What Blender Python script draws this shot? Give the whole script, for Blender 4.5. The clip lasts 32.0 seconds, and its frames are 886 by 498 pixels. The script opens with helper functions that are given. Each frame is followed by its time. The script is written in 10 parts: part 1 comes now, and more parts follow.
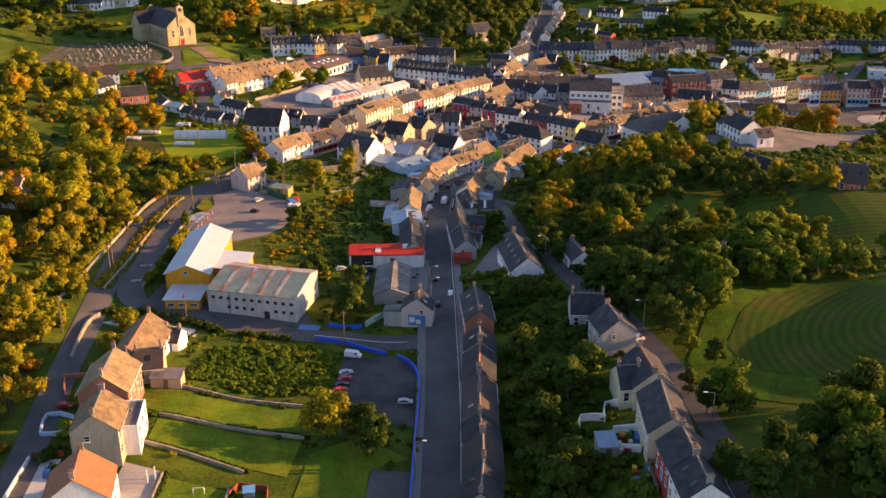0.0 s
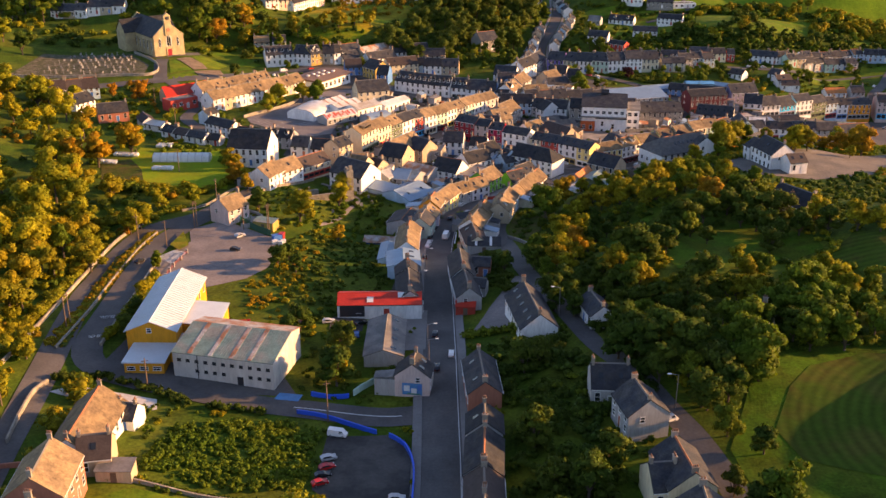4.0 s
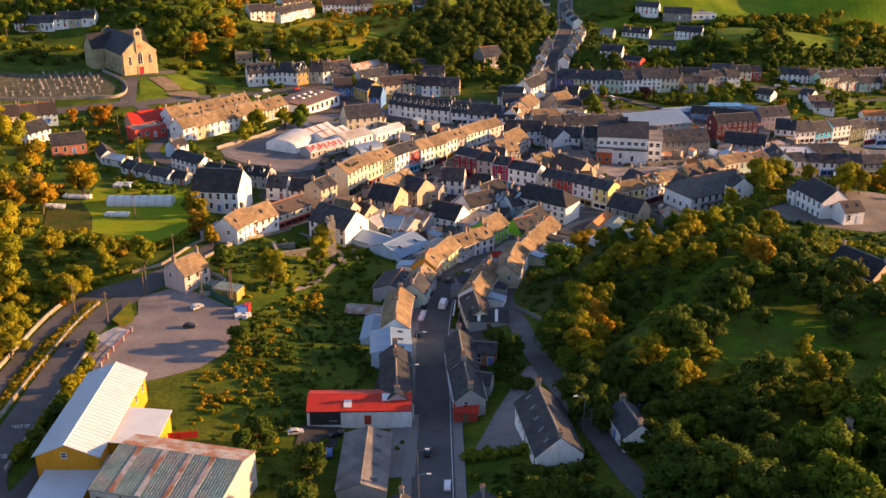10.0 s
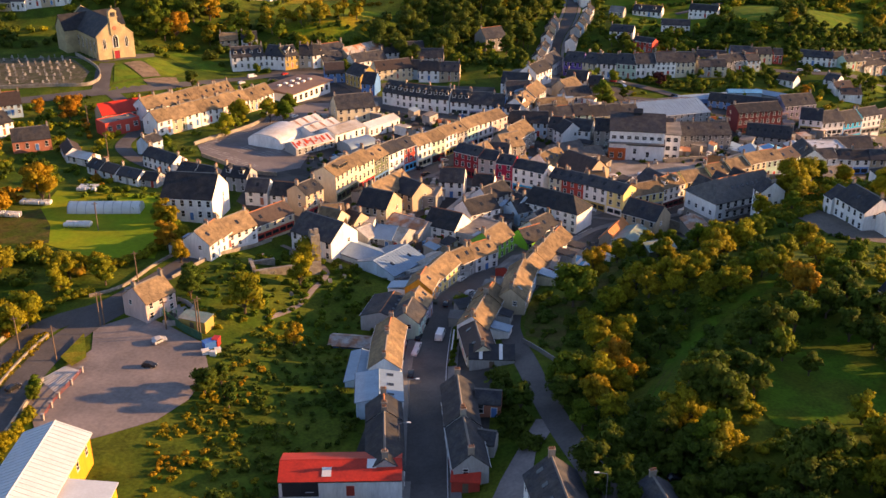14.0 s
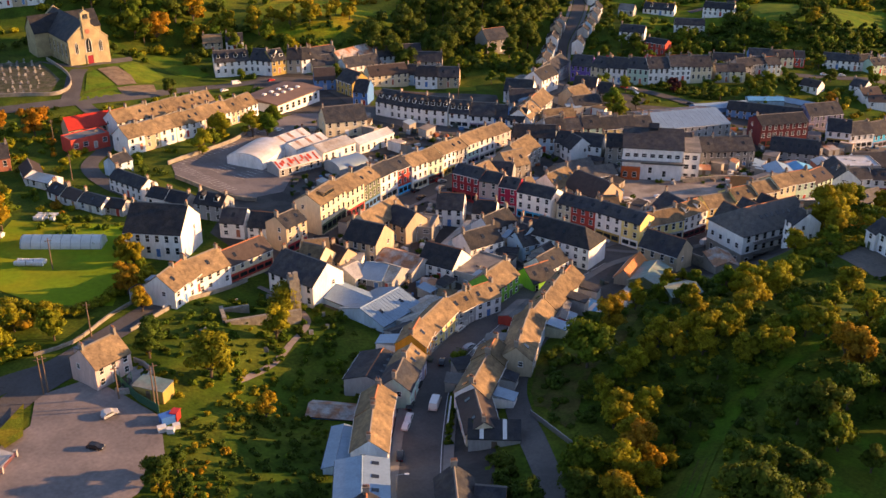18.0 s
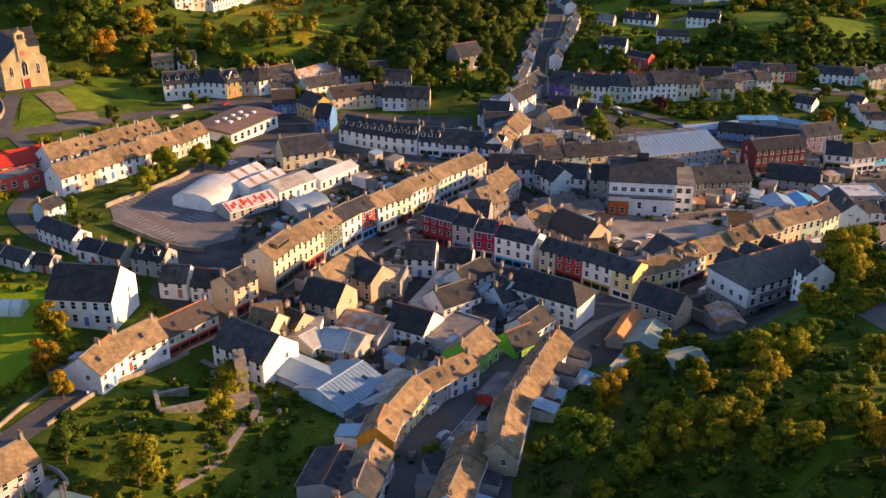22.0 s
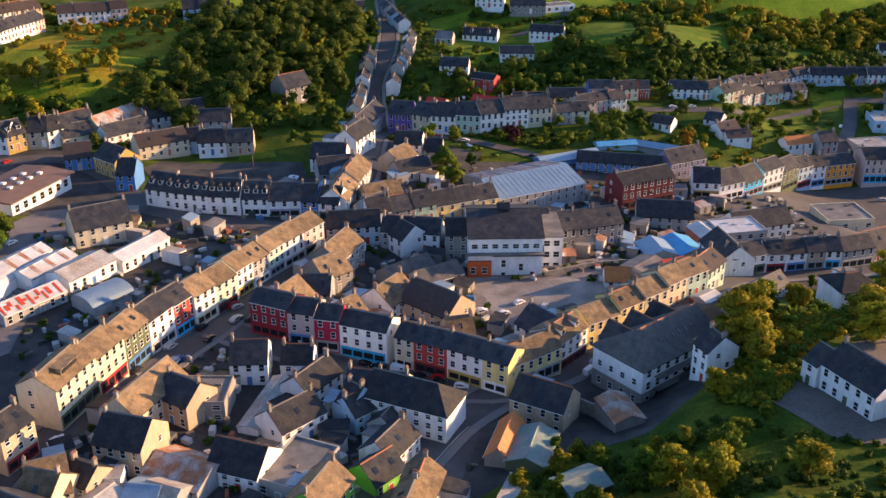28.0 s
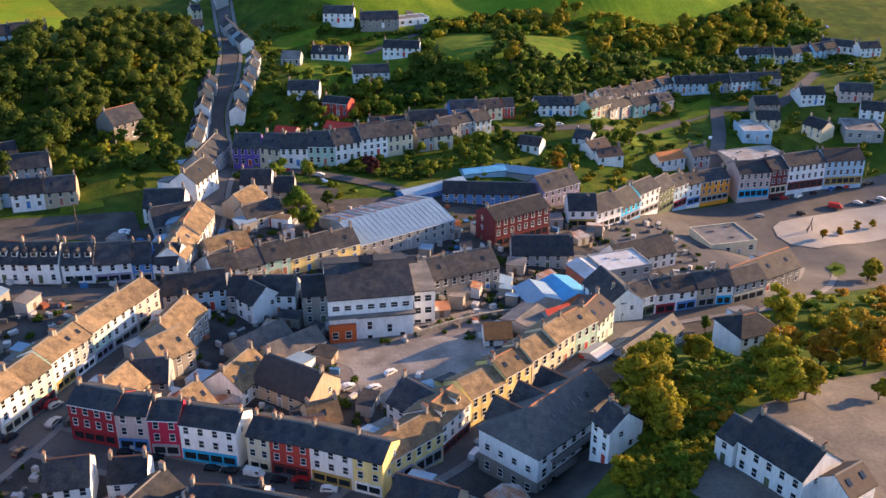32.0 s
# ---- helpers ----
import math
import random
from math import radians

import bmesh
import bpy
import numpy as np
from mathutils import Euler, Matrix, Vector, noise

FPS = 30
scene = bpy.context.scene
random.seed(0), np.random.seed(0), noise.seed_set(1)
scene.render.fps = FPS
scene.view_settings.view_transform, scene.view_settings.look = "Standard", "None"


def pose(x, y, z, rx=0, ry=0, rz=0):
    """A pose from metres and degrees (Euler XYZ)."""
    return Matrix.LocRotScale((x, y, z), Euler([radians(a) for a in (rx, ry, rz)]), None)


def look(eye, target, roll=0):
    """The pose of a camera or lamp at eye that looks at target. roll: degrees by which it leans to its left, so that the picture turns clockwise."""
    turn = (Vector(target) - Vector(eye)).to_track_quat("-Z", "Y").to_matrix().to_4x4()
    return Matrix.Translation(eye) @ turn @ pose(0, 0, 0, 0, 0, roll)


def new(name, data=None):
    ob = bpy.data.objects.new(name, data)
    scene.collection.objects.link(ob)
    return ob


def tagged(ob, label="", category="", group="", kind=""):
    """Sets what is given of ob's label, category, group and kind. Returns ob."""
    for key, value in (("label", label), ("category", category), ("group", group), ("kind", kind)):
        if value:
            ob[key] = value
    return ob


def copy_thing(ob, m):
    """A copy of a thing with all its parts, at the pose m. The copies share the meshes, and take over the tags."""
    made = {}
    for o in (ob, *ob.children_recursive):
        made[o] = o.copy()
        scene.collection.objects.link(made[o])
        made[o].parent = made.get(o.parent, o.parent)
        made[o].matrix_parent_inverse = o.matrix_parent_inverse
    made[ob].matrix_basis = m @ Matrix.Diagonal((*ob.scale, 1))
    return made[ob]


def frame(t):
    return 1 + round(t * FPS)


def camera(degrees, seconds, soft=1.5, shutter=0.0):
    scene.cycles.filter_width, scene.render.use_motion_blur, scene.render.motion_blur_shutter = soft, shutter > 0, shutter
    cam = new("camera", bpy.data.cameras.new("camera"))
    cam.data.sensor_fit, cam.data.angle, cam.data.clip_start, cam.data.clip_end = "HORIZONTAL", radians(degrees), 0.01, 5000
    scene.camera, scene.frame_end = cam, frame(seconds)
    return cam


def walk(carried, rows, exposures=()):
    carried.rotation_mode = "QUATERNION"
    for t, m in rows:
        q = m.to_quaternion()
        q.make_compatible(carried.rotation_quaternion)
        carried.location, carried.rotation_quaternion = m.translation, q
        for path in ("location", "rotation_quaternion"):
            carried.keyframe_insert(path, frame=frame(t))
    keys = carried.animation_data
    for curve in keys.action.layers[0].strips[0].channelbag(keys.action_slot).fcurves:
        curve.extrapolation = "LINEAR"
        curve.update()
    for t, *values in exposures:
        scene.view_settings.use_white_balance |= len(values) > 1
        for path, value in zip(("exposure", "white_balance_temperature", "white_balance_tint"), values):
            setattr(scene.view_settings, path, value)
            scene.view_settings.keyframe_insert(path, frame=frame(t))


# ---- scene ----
import itertools
# the flight: seconds, eye, tilt, heading, roll
cam = camera(47.30, 32.0)
PATH = [
    (0, 0.00, 0.00, 114.00, 67.756, -0.001, -0.01),
    (0.5, -0.01, 4.07, 113.94, 67.751, -0.024, 0.04),
    (1, 0.20, 8.11, 113.83, 67.766, 0.056, 0.02),
    (1.5, 0.25, 12.19, 113.72, 67.751, 0.103, 0.08),
    (2, 0.44, 16.25, 113.64, 67.738, 0.192, 0.01),
    (2.5, 0.66, 20.42, 113.48, 67.739, 0.249, 0.03),
    (3, 0.82, 24.75, 113.22, 67.741, 0.273, 0.04),
    (3.5, 0.95, 28.83, 113.16, 67.733, 0.294, -0.01),
    (5.5, 1.47, 45.23, 112.74, 67.753, 0.369, 0.02),
    (6, 1.59, 49.32, 112.60, 67.761, 0.388, -0.01),
    (6.5, 1.63, 53.60, 112.57, 67.724, 0.393, 0.03),
    (7, 1.82, 57.69, 112.46, 67.732, 0.424, -0.01),
    (7.5, 1.87, 61.70, 112.43, 67.713, 0.419, 0.02),
    (8, 1.92, 65.74, 112.32, 67.716, 0.424, 0.00),
    (8.5, 2.01, 69.73, 112.24, 67.714, 0.439, 0.06),
    (9, 2.04, 73.83, 112.14, 67.705, 0.437, 0.03),
    (9.5, 2.03, 77.89, 112.03, 67.715, 0.431, 0.04),
    (10, 2.04, 81.85, 112.00, 67.701, 0.415, 0.05),
    (10.5, 2.21, 85.94, 111.83, 67.700, 0.468, 0.02),
    (11, 2.33, 89.98, 111.70, 67.722, 0.481, 0.04),
    (11.5, 2.43, 94.17, 111.60, 67.692, 0.504, -0.03),
    (12, 2.51, 98.07, 111.53, 67.712, 0.507, -0.01),
    (12.5, 2.51, 102.01, 111.33, 67.668, 0.512, 0.06),
    (13, 2.53, 105.91, 111.29, 67.155, 0.467, 0.05),
    (13.5, 2.48, 109.84, 111.15, 66.518, 0.443, 0.07),
    (15.5, 2.99, 125.35, 111.22, 65.338, 0.482, 0.06),
    (16, 3.00, 129.46, 111.31, 65.304, 0.470, 0.04),
    (16.5, 2.97, 133.39, 111.30, 65.289, 0.473, 0.07),
    (17, 2.97, 137.25, 111.34, 65.266, 0.451, 0.09),
    (17.5, 3.19, 141.25, 111.28, 65.254, 0.489, 0.06),
    (18, 3.40, 145.08, 111.29, 65.246, 0.518, 0.06),
    (18.5, 3.76, 149.01, 111.21, 65.238, 0.583, -0.00),
    (19, 3.89, 153.01, 111.25, 65.223, 0.610, 0.02),
    (19.5, 4.10, 156.94, 111.20, 65.221, 0.637, 0.00),
    (20, 4.30, 160.97, 111.06, 65.222, 0.664, -0.05),
    (20.5, 4.37, 164.80, 111.07, 65.203, 0.545, -0.03),
    (21, 4.62, 168.70, 111.08, 65.196, 0.337, -0.06),
    (21.5, 4.51, 172.71, 111.43, 65.121, -0.032, -0.05),
    (22, 4.40, 176.83, 111.87, 65.042, -1.052, -0.07),
    (22.5, 4.23, 180.52, 111.96, 65.067, -2.068, -0.22),
    (23, 4.21, 184.03, 111.76, 65.072, -2.562, -0.20),
    (23.5, 4.35, 187.75, 111.62, 65.071, -3.118, -0.13),
    (24, 4.37, 191.47, 111.57, 65.044, -4.007, 0.01),
    (24.5, 4.36, 195.01, 111.47, 65.047, -4.755, 0.09),
    (25, 4.67, 199.10, 111.42, 65.017, -5.443, 0.14),
    (25.5, 5.41, 203.17, 111.30, 65.019, -6.246, 0.01),
    (27.5, 8.12, 219.04, 110.59, 65.044, -9.739, -0.09),
    (28, 8.88, 222.84, 110.36, 65.070, -10.631, -0.09),
    (28.5, 9.63, 226.54, 110.21, 65.090, -11.536, -0.06),
    (29, 10.55, 230.46, 110.06, 65.100, -12.453, -0.09),
    (29.5, 11.52, 234.26, 109.91, 65.117, -13.403, -0.10),
    (30, 12.55, 238.06, 109.91, 65.110, -14.418, -0.03),
    (30.5, 13.64, 241.88, 109.81, 65.122, -15.513, -0.03),
    (31, 14.82, 245.87, 109.70, 65.104, -16.669, 0.01),
    (31.5, 16.04, 249.53, 109.69, 65.112, -17.812, 0.02),
    (32, 17.23, 253.37, 109.70, 65.100, -19.002, 0.04),
]
# the film warms its picture early on and cools it towards the end
GRADE = [(0, 1.39, 7500, 29), (12, 1.33, 7250, 28), (20, 1.21, 6950, 25), (25, 1.17, 6300, 22), (28, 1.24, 5950, 22), (32, 1.54, 5850, 20)]
SCALE = 1.2                         # the plan's numbers are in steps of 1.2 m
walk(cam, [(t, pose(x * SCALE, y * SCALE, z * SCALE, 0, 0, head) @ pose(0, 0, 0, tilt) @ pose(0, 0, 0, 0, 0, roll))
           for t, x, y, z, tilt, head, roll in PATH], GRADE)


# ---- light: low evening sun from the right, clear sky ----
SUN_AZ, SUN_EL = 6.0, 12.8          # degrees from +x towards +y, and above the horizon
sun = new("sun", bpy.data.lights.new("sun", "SUN"))
sun.data.energy, sun.data.angle, sun.data.color = 4.9, radians(0.6), (1.0, 0.60, 0.25)
ca, ce = radians(SUN_AZ), radians(SUN_EL)
sun.matrix_world = look((0, 0, 0), (-math.cos(ca) * math.cos(ce), -math.sin(ca) * math.cos(ce), -math.sin(ce)))
world = bpy.data.worlds.new("sky")
scene.world = world
world.use_nodes = True
sky = world.node_tree.nodes.new("ShaderNodeTexSky")
sky.sky_type, sky.sun_disc = "NISHITA", False
sky.ozone_density, sky.dust_density = 2.5, 0.6
sky.sun_elevation, sky.sun_rotation = ce, radians(90 - SUN_AZ)
world.node_tree.links.new(sky.outputs[0], world.node_tree.nodes["Background"].inputs[0])
world.node_tree.nodes["Background"].inputs[1].default_value = 0.122


# ---- the lie of the land ----
LAND_STREET = [(3, 60, 12), (3, 100, 11), (3, 150, 10), (-7, 175, 9), (-12, 196, 8), (-30, 172, 11), (-32, 212, 8.9), (-53, 217, 9.5), (-5, 250, 7.6),
               (3, 300, 5.1), (5, 345, 3.1), (30, 375, 1.1), (53, 390, 0.6), (4, 415, 2.6), (35, 413, -0.4), (57, 440, -0.6), (71, 388, -1.9), (110, 483, -3.9),
               (203, 510, -17), (194, 475, -16), (240, 480, -18), (150, 470, -8.9)]
LAND_RIGHT = [(34, 186, 15), (50, 190, 17), (55, 205, 21), (55, 260, 19.1), (32, 233, 14), (25, 284, 10.1), (95, 354, 12.1), (112, 373, 11.1), (150, 425, -1.9),
              (169, 462, -8.9), (120, 260, 25.1), (110, 180, 27), (200, 300, 25), (80, 310, 18.1), (180, 370, 8), (60, 130, 20), (110, 100, 28), (300, 300, 35)]
LAND_LEFT = [(-63, 159, 14), (-60, 172, 14), (-88, 308, 9.5), (-82, 293, 10), (-76, 294, 8.5), (-55, 294, 9.1), (-111, 432, 8.5), (-23, 309, 4.1),
             (-31, 348, 4.6), (-57, 330, 9.1), (-75, 335, 9.5), (-82, 423, 8), (-50, 430, 6.6), (-58, 311, 10.7), (-81, 367, 8.8), (-63, 385, 7),
             (-138, 519, 13.7), (-89, 535, 5), (-96, 545, 8), (-36, 510, 4.1), (-9, 540, 1), (-130, 320, 12), (-120, 200, 18), (-200, 350, 25), (-250, 100, 35)]
LAND_FAR = [(17, 568, 6), (56, 576, -4), (98, 587, 0), (93, 627, 9), (105, 609, 4), (55, 701, 11), (175, 568, 0), (162, 623, 14), (280, 617, -2),
            (206, 560, -8), (-60, 600, 18), (-150, 620, 32), (0, 650, 20), (120, 720, 30), (250, 720, 34), (-300, 500, 40), (340, 560, 0),
            (0, 1000, 90), (-500, 900, 120), (500, 1000, 110), (900, 400, 20), (-900, 300, 90), (0, -300, 20), (600, -100, 60)]
LAND = np.array(LAND_STREET + LAND_RIGHT + LAND_LEFT + LAND_FAR, float)


def ground(x, y):
    """Height of the land: a smooth blend of the known heights."""
    d2 = (LAND[:, 0] - x) ** 2 + (LAND[:, 1] - y) ** 2
    w = 1.0 / (d2 + 120.0) ** 1.7
    return float((w * LAND[:, 2]).sum() / w.sum())


# ---- materials ----
def mat(name, color, rough=0.8, metal=0.0, vary=0.18, scale=0.35, fine=4.0, bump=0.15, tint=0.0, streak=False, second=None, mix_scale=0.05, spec=0.4):
    """A surface with stains at a large scale, grain at a fine one, relief, and a random shift of tone from thing to thing."""
    m = bpy.data.materials.new(name)
    m.use_nodes = True
    nt = m.node_tree
    N, K = nt.nodes, nt.links
    b = N["Principled BSDF"]
    b.inputs["Roughness"].default_value, b.inputs["Metallic"].default_value = rough, metal
    b.inputs["Specular IOR Level"].default_value = spec
    geo = N.new("ShaderNodeNewGeometry")
    at = geo.outputs["Position"]
    if streak:
        mp = N.new("ShaderNodeMapping")
        mp.inputs["Scale"].default_value = (1.0, 1.0, 0.25)
        K.new(at, mp.inputs["Vector"])
        at = mp.outputs["Vector"]
    big, small = N.new("ShaderNodeTexNoise"), N.new("ShaderNodeTexNoise")
    big.inputs["Scale"].default_value, big.inputs["Detail"].default_value = scale, 4.0
    small.inputs["Scale"].default_value, small.inputs["Detail"].default_value = fine, 5.0
    K.new(at, big.inputs["Vector"]), K.new(at, small.inputs["Vector"])
    base = N.new("ShaderNodeRGB")
    base.outputs[0].default_value = (*color, 1)
    tone = base.outputs[0]
    if second:
        patch, ramp, mx = N.new("ShaderNodeTexNoise"), N.new("ShaderNodeValToRGB"), N.new("ShaderNodeMix")
        patch.inputs["Scale"].default_value, patch.inputs["Detail"].default_value = mix_scale, 7.0
        K.new(geo.outputs["Position"], patch.inputs["Vector"])
        ramp.color_ramp.elements[0].position, ramp.color_ramp.elements[1].position = 0.42, 0.6
        K.new(patch.outputs[0], ramp.inputs[0])
        mx.data_type = "RGBA"
        K.new(ramp.outputs[0], mx.inputs[0]), K.new(tone, mx.inputs[6])
        mx.inputs[7].default_value = (*second, 1)
        tone = mx.outputs[2]
    add = N.new("ShaderNodeMath")
    add.operation = "ADD"
    K.new(big.outputs[0], add.inputs[0]), K.new(small.outputs[0], add.inputs[1])
    rng = N.new("ShaderNodeMapRange")
    rng.inputs["From Min"].default_value, rng.inputs["From Max"].default_value = 0.65, 1.35
    rng.inputs["To Min"].default_value, rng.inputs["To Max"].default_value = 1 - vary, 1 + vary * 0.6
    K.new(add.outputs[0], rng.inputs["Value"])
    val = rng.outputs[0]
    if tint:
        info, tr, mul = N.new("ShaderNodeObjectInfo"), N.new("ShaderNodeMapRange"), N.new("ShaderNodeMath")
        tr.inputs["To Min"].default_value, tr.inputs["To Max"].default_value = 1 - tint, 1 + tint
        mul.operation = "MULTIPLY"
        K.new(info.outputs["Random"], tr.inputs["Value"]), K.new(tr.outputs[0], mul.inputs[0]), K.new(val, mul.inputs[1])
        val = mul.outputs[0]
    hsv = N.new("ShaderNodeHueSaturation")
    K.new(tone, hsv.inputs["Color"]), K.new(val, hsv.inputs["Value"])
    K.new(hsv.outputs[0], b.inputs["Base Color"])
    if bump:
        bp = N.new("ShaderNodeBump")
        bp.inputs["Strength"].default_value, bp.inputs["Distance"].default_value = bump, 0.1
        K.new(small.outputs[0], bp.inputs["Height"]), K.new(bp.outputs[0], b.inputs["Normal"])
    return m


def leaf_mat(name, color, other, spread=0.35):
    """Leaves: each clump a tone of its own, some light shining through."""
    m = mat(name, color, rough=0.75, vary=0.25, scale=0.15, fine=1.2, bump=0, second=other, mix_scale=0.06, spec=0.15)
    N, K = m.node_tree.nodes, m.node_tree.links
    b = N["Principled BSDF"]
    geo, rng, info = N.new("ShaderNodeNewGeometry"), N.new("ShaderNodeMapRange"), N.new("ShaderNodeObjectInfo")
    rng.inputs["To Min"].default_value, rng.inputs["To Max"].default_value = 1 - spread, 1 + spread
    K.new(geo.outputs["Random Per Island"], rng.inputs["Value"])
    hsv, hue = N.new("ShaderNodeHueSaturation"), N.new("ShaderNodeMapRange")
    hue.inputs["To Min"].default_value, hue.inputs["To Max"].default_value = 0.485, 0.512
    K.new(info.outputs["Random"], hue.inputs["Value"]), K.new(hue.outputs[0], hsv.inputs["Hue"])
    src = b.inputs["Base Color"].links[0].from_socket
    K.new(src, hsv.inputs["Color"]), K.new(rng.outputs[0], hsv.inputs["Value"]), K.new(hsv.outputs[0], b.inputs["Base Color"])
    tr, mx = N.new("ShaderNodeBsdfTranslucent"), N.new("ShaderNodeMixShader")
    mx.inputs[0].default_value = 0.32
    K.new(hsv.outputs[0], tr.inputs["Color"]), K.new(b.outputs[0], mx.inputs[1]), K.new(tr.outputs[0], mx.inputs[2])
    K.new(mx.outputs[0], N["Material Output"].inputs["Surface"])
    return m


PAINT = {"white": (0.80, 0.80, 0.78), "cream": (0.66, 0.58, 0.40), "tan": (0.48, 0.38, 0.26), "grey": (0.36, 0.36, 0.35), "stone": (0.27, 0.25, 0.22),
         "brick": (0.42, 0.16, 0.10), "pinkwall": (0.56, 0.44, 0.40), "red": (0.42, 0.05, 0.03), "red2": (0.48, 0.06, 0.04), "red3": (0.30, 0.02, 0.03),
         "magenta": (0.44, 0.02, 0.06), "darkgreen": (0.10, 0.13, 0.07), "green": (0.17, 0.27, 0.13), "greenshop": (0.18, 0.48, 0.05), "yellow": (0.78, 0.62, 0.24),
         "mustard": (0.42, 0.30, 0.08), "orange": (0.78, 0.30, 0.02), "mint": (0.40, 0.58, 0.48), "paleblue": (0.38, 0.54, 0.66), "blue": (0.08, 0.22, 0.50),
         "turquoise": (0.02, 0.42, 0.72), "lilac": (0.30, 0.27, 0.36), "purple": (0.16, 0.10, 0.40), "darkred": (0.13, 0.02, 0.025)}
WORD = {"tan": "sand-coloured", "pinkwall": "pale pink", "red2": "red", "red3": "dark crimson", "greenshop": "bright green", "darkgreen": "olive green",
        "paleblue": "pale blue", "darkred": "maroon", "brick": "brick-red", "stone": "grey stone"}
WALL = {k: mat("wall_" + k, c, rough=0.85, vary=0.22, scale=0.5, fine=2.5, bump=0.1, streak=True, tint=0.06) for k, c in PAINT.items()}
ROOF = {"slate": mat("slate", (0.032, 0.036, 0.045), rough=0.7, spec=0.2, vary=0.5, scale=0.6, fine=2.2, bump=0.5, tint=0.3, second=(0.055, 0.053, 0.053), mix_scale=0.35),
        # tan: slate with the warm low sunlight put into its colour
        "tan": mat("weathered_slate", (0.185, 0.132, 0.078), rough=0.75, spec=0.2, vary=0.45, scale=0.6, fine=2.2, bump=0.5, tint=0.25, second=(0.25, 0.175, 0.095), mix_scale=0.3),
        "greyslate": mat("grey_slate", (0.105, 0.102, 0.10), rough=0.7, spec=0.2, vary=0.4, scale=0.6, fine=2.2, bump=0.4, second=(0.13, 0.12, 0.11), mix_scale=0.35),
        "brown": mat("brown_tiles", (0.065, 0.05, 0.045), rough=0.75, spec=0.2, vary=0.3, scale=0.8, fine=3.0, bump=0.35, tint=0.2),
        "redtile": mat("clay_tiles", (0.34, 0.13, 0.06), rough=0.75, vary=0.3, scale=0.8, fine=3.0, bump=0.3),
        "red": mat("red_painted_sheet", (0.50, 0.035, 0.015), rough=0.5, vary=0.3, scale=0.4, fine=2.0, bump=0.1),
        "rust": mat("rusty_sheet", (0.34, 0.15, 0.07), rough=0.6, vary=0.5, scale=0.6, fine=2.5, bump=0.2, second=(0.42, 0.40, 0.37), mix_scale=0.25),
        "sheet": mat("steel_sheet", (0.24, 0.34, 0.43), rough=0.45, metal=0.2, vary=0.2, scale=0.3, fine=2.0, bump=0.08, tint=0.12),
        "whitesheet": mat("pale_sheet", (0.44, 0.43, 0.40), rough=0.5, vary=0.45, scale=0.4, fine=2.0, bump=0.08, second=(0.36, 0.31, 0.25), mix_scale=0.15),
        "palesheet": mat("white_sheet", (0.56, 0.57, 0.58), rough=0.5, vary=0.25, scale=0.4, fine=2.0, bump=0.08, second=(0.48, 0.46, 0.42), mix_scale=0.12),
        "redsheet": mat("red_rust_sheet", (0.52, 0.06, 0.02), rough=0.6, vary=0.35, scale=0.8, fine=2.5, bump=0.15),
        "greensheet": mat("green_sheet", (0.17, 0.26, 0.23), rough=0.55, vary=0.35, scale=0.3, fine=1.5, bump=0.1, second=(0.24, 0.25, 0.22), mix_scale=0.2),
        "bluesheet": mat("blue_sheet", (0.10, 0.36, 0.62), rough=0.5, vary=0.25, scale=0.4, fine=2.0, bump=0.1),
        "orangerust": mat("orange_rust", (0.50, 0.17, 0.04), rough=0.6, vary=0.35, scale=0.6, fine=2.5, bump=0.15),
        "felt": mat("flat_roof_felt", (0.13, 0.125, 0.12), rough=0.8, vary=0.3, scale=0.3, fine=2.0, bump=0.15, second=(0.21, 0.195, 0.18), mix_scale=0.2),
        "brownflat": mat("brown_flat_roof", (0.19, 0.12, 0.09), rough=0.8, vary=0.25, scale=0.3, fine=2.0, bump=0.15)}
TRIM = mat("white_trim", (0.75, 0.75, 0.73), rough=0.5, vary=0.08)
GLASS = mat("window_glass", (0.02, 0.025, 0.03), rough=0.08, vary=0.2, bump=0, spec=0.6)
DARK = mat("dark_paint", (0.03, 0.03, 0.035), rough=0.5)
CHIM = mat("chimney_render", (0.27, 0.24, 0.20), rough=0.9, vary=0.3, tint=0.2)
POT = mat("clay_pot", (0.26, 0.13, 0.08), rough=0.8)
STONE = mat("rubble_stone", (0.25, 0.22, 0.18), rough=0.95, vary=0.4, scale=0.8, fine=3.5, bump=0.6, second=(0.33, 0.30, 0.24), mix_scale=0.5)
ASHLAR = mat("church_stone", (0.48, 0.39, 0.22), rough=0.9, vary=0.3, scale=0.6, fine=2.0, bump=0.4, second=(0.36, 0.29, 0.17), mix_scale=0.3)
CONCRETE = mat("concrete", (0.33, 0.31, 0.29), rough=0.9, vary=0.25, scale=0.25, fine=2.0, bump=0.2)
ASPHALT = mat("asphalt", (0.078, 0.073, 0.072), rough=0.85, vary=0.3, scale=0.15, fine=1.5, bump=0.15, second=(0.105, 0.096, 0.091), mix_scale=0.08)
PAVE = mat("paving", (0.20, 0.188, 0.18), rough=0.9, vary=0.25, scale=0.3, fine=2.0, bump=0.15, second=(0.19, 0.18, 0.17), mix_scale=0.15)
# darker than bare concrete: shade between the houses is in the colour
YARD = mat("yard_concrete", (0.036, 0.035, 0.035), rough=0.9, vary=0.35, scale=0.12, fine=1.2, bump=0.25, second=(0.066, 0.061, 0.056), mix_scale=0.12)
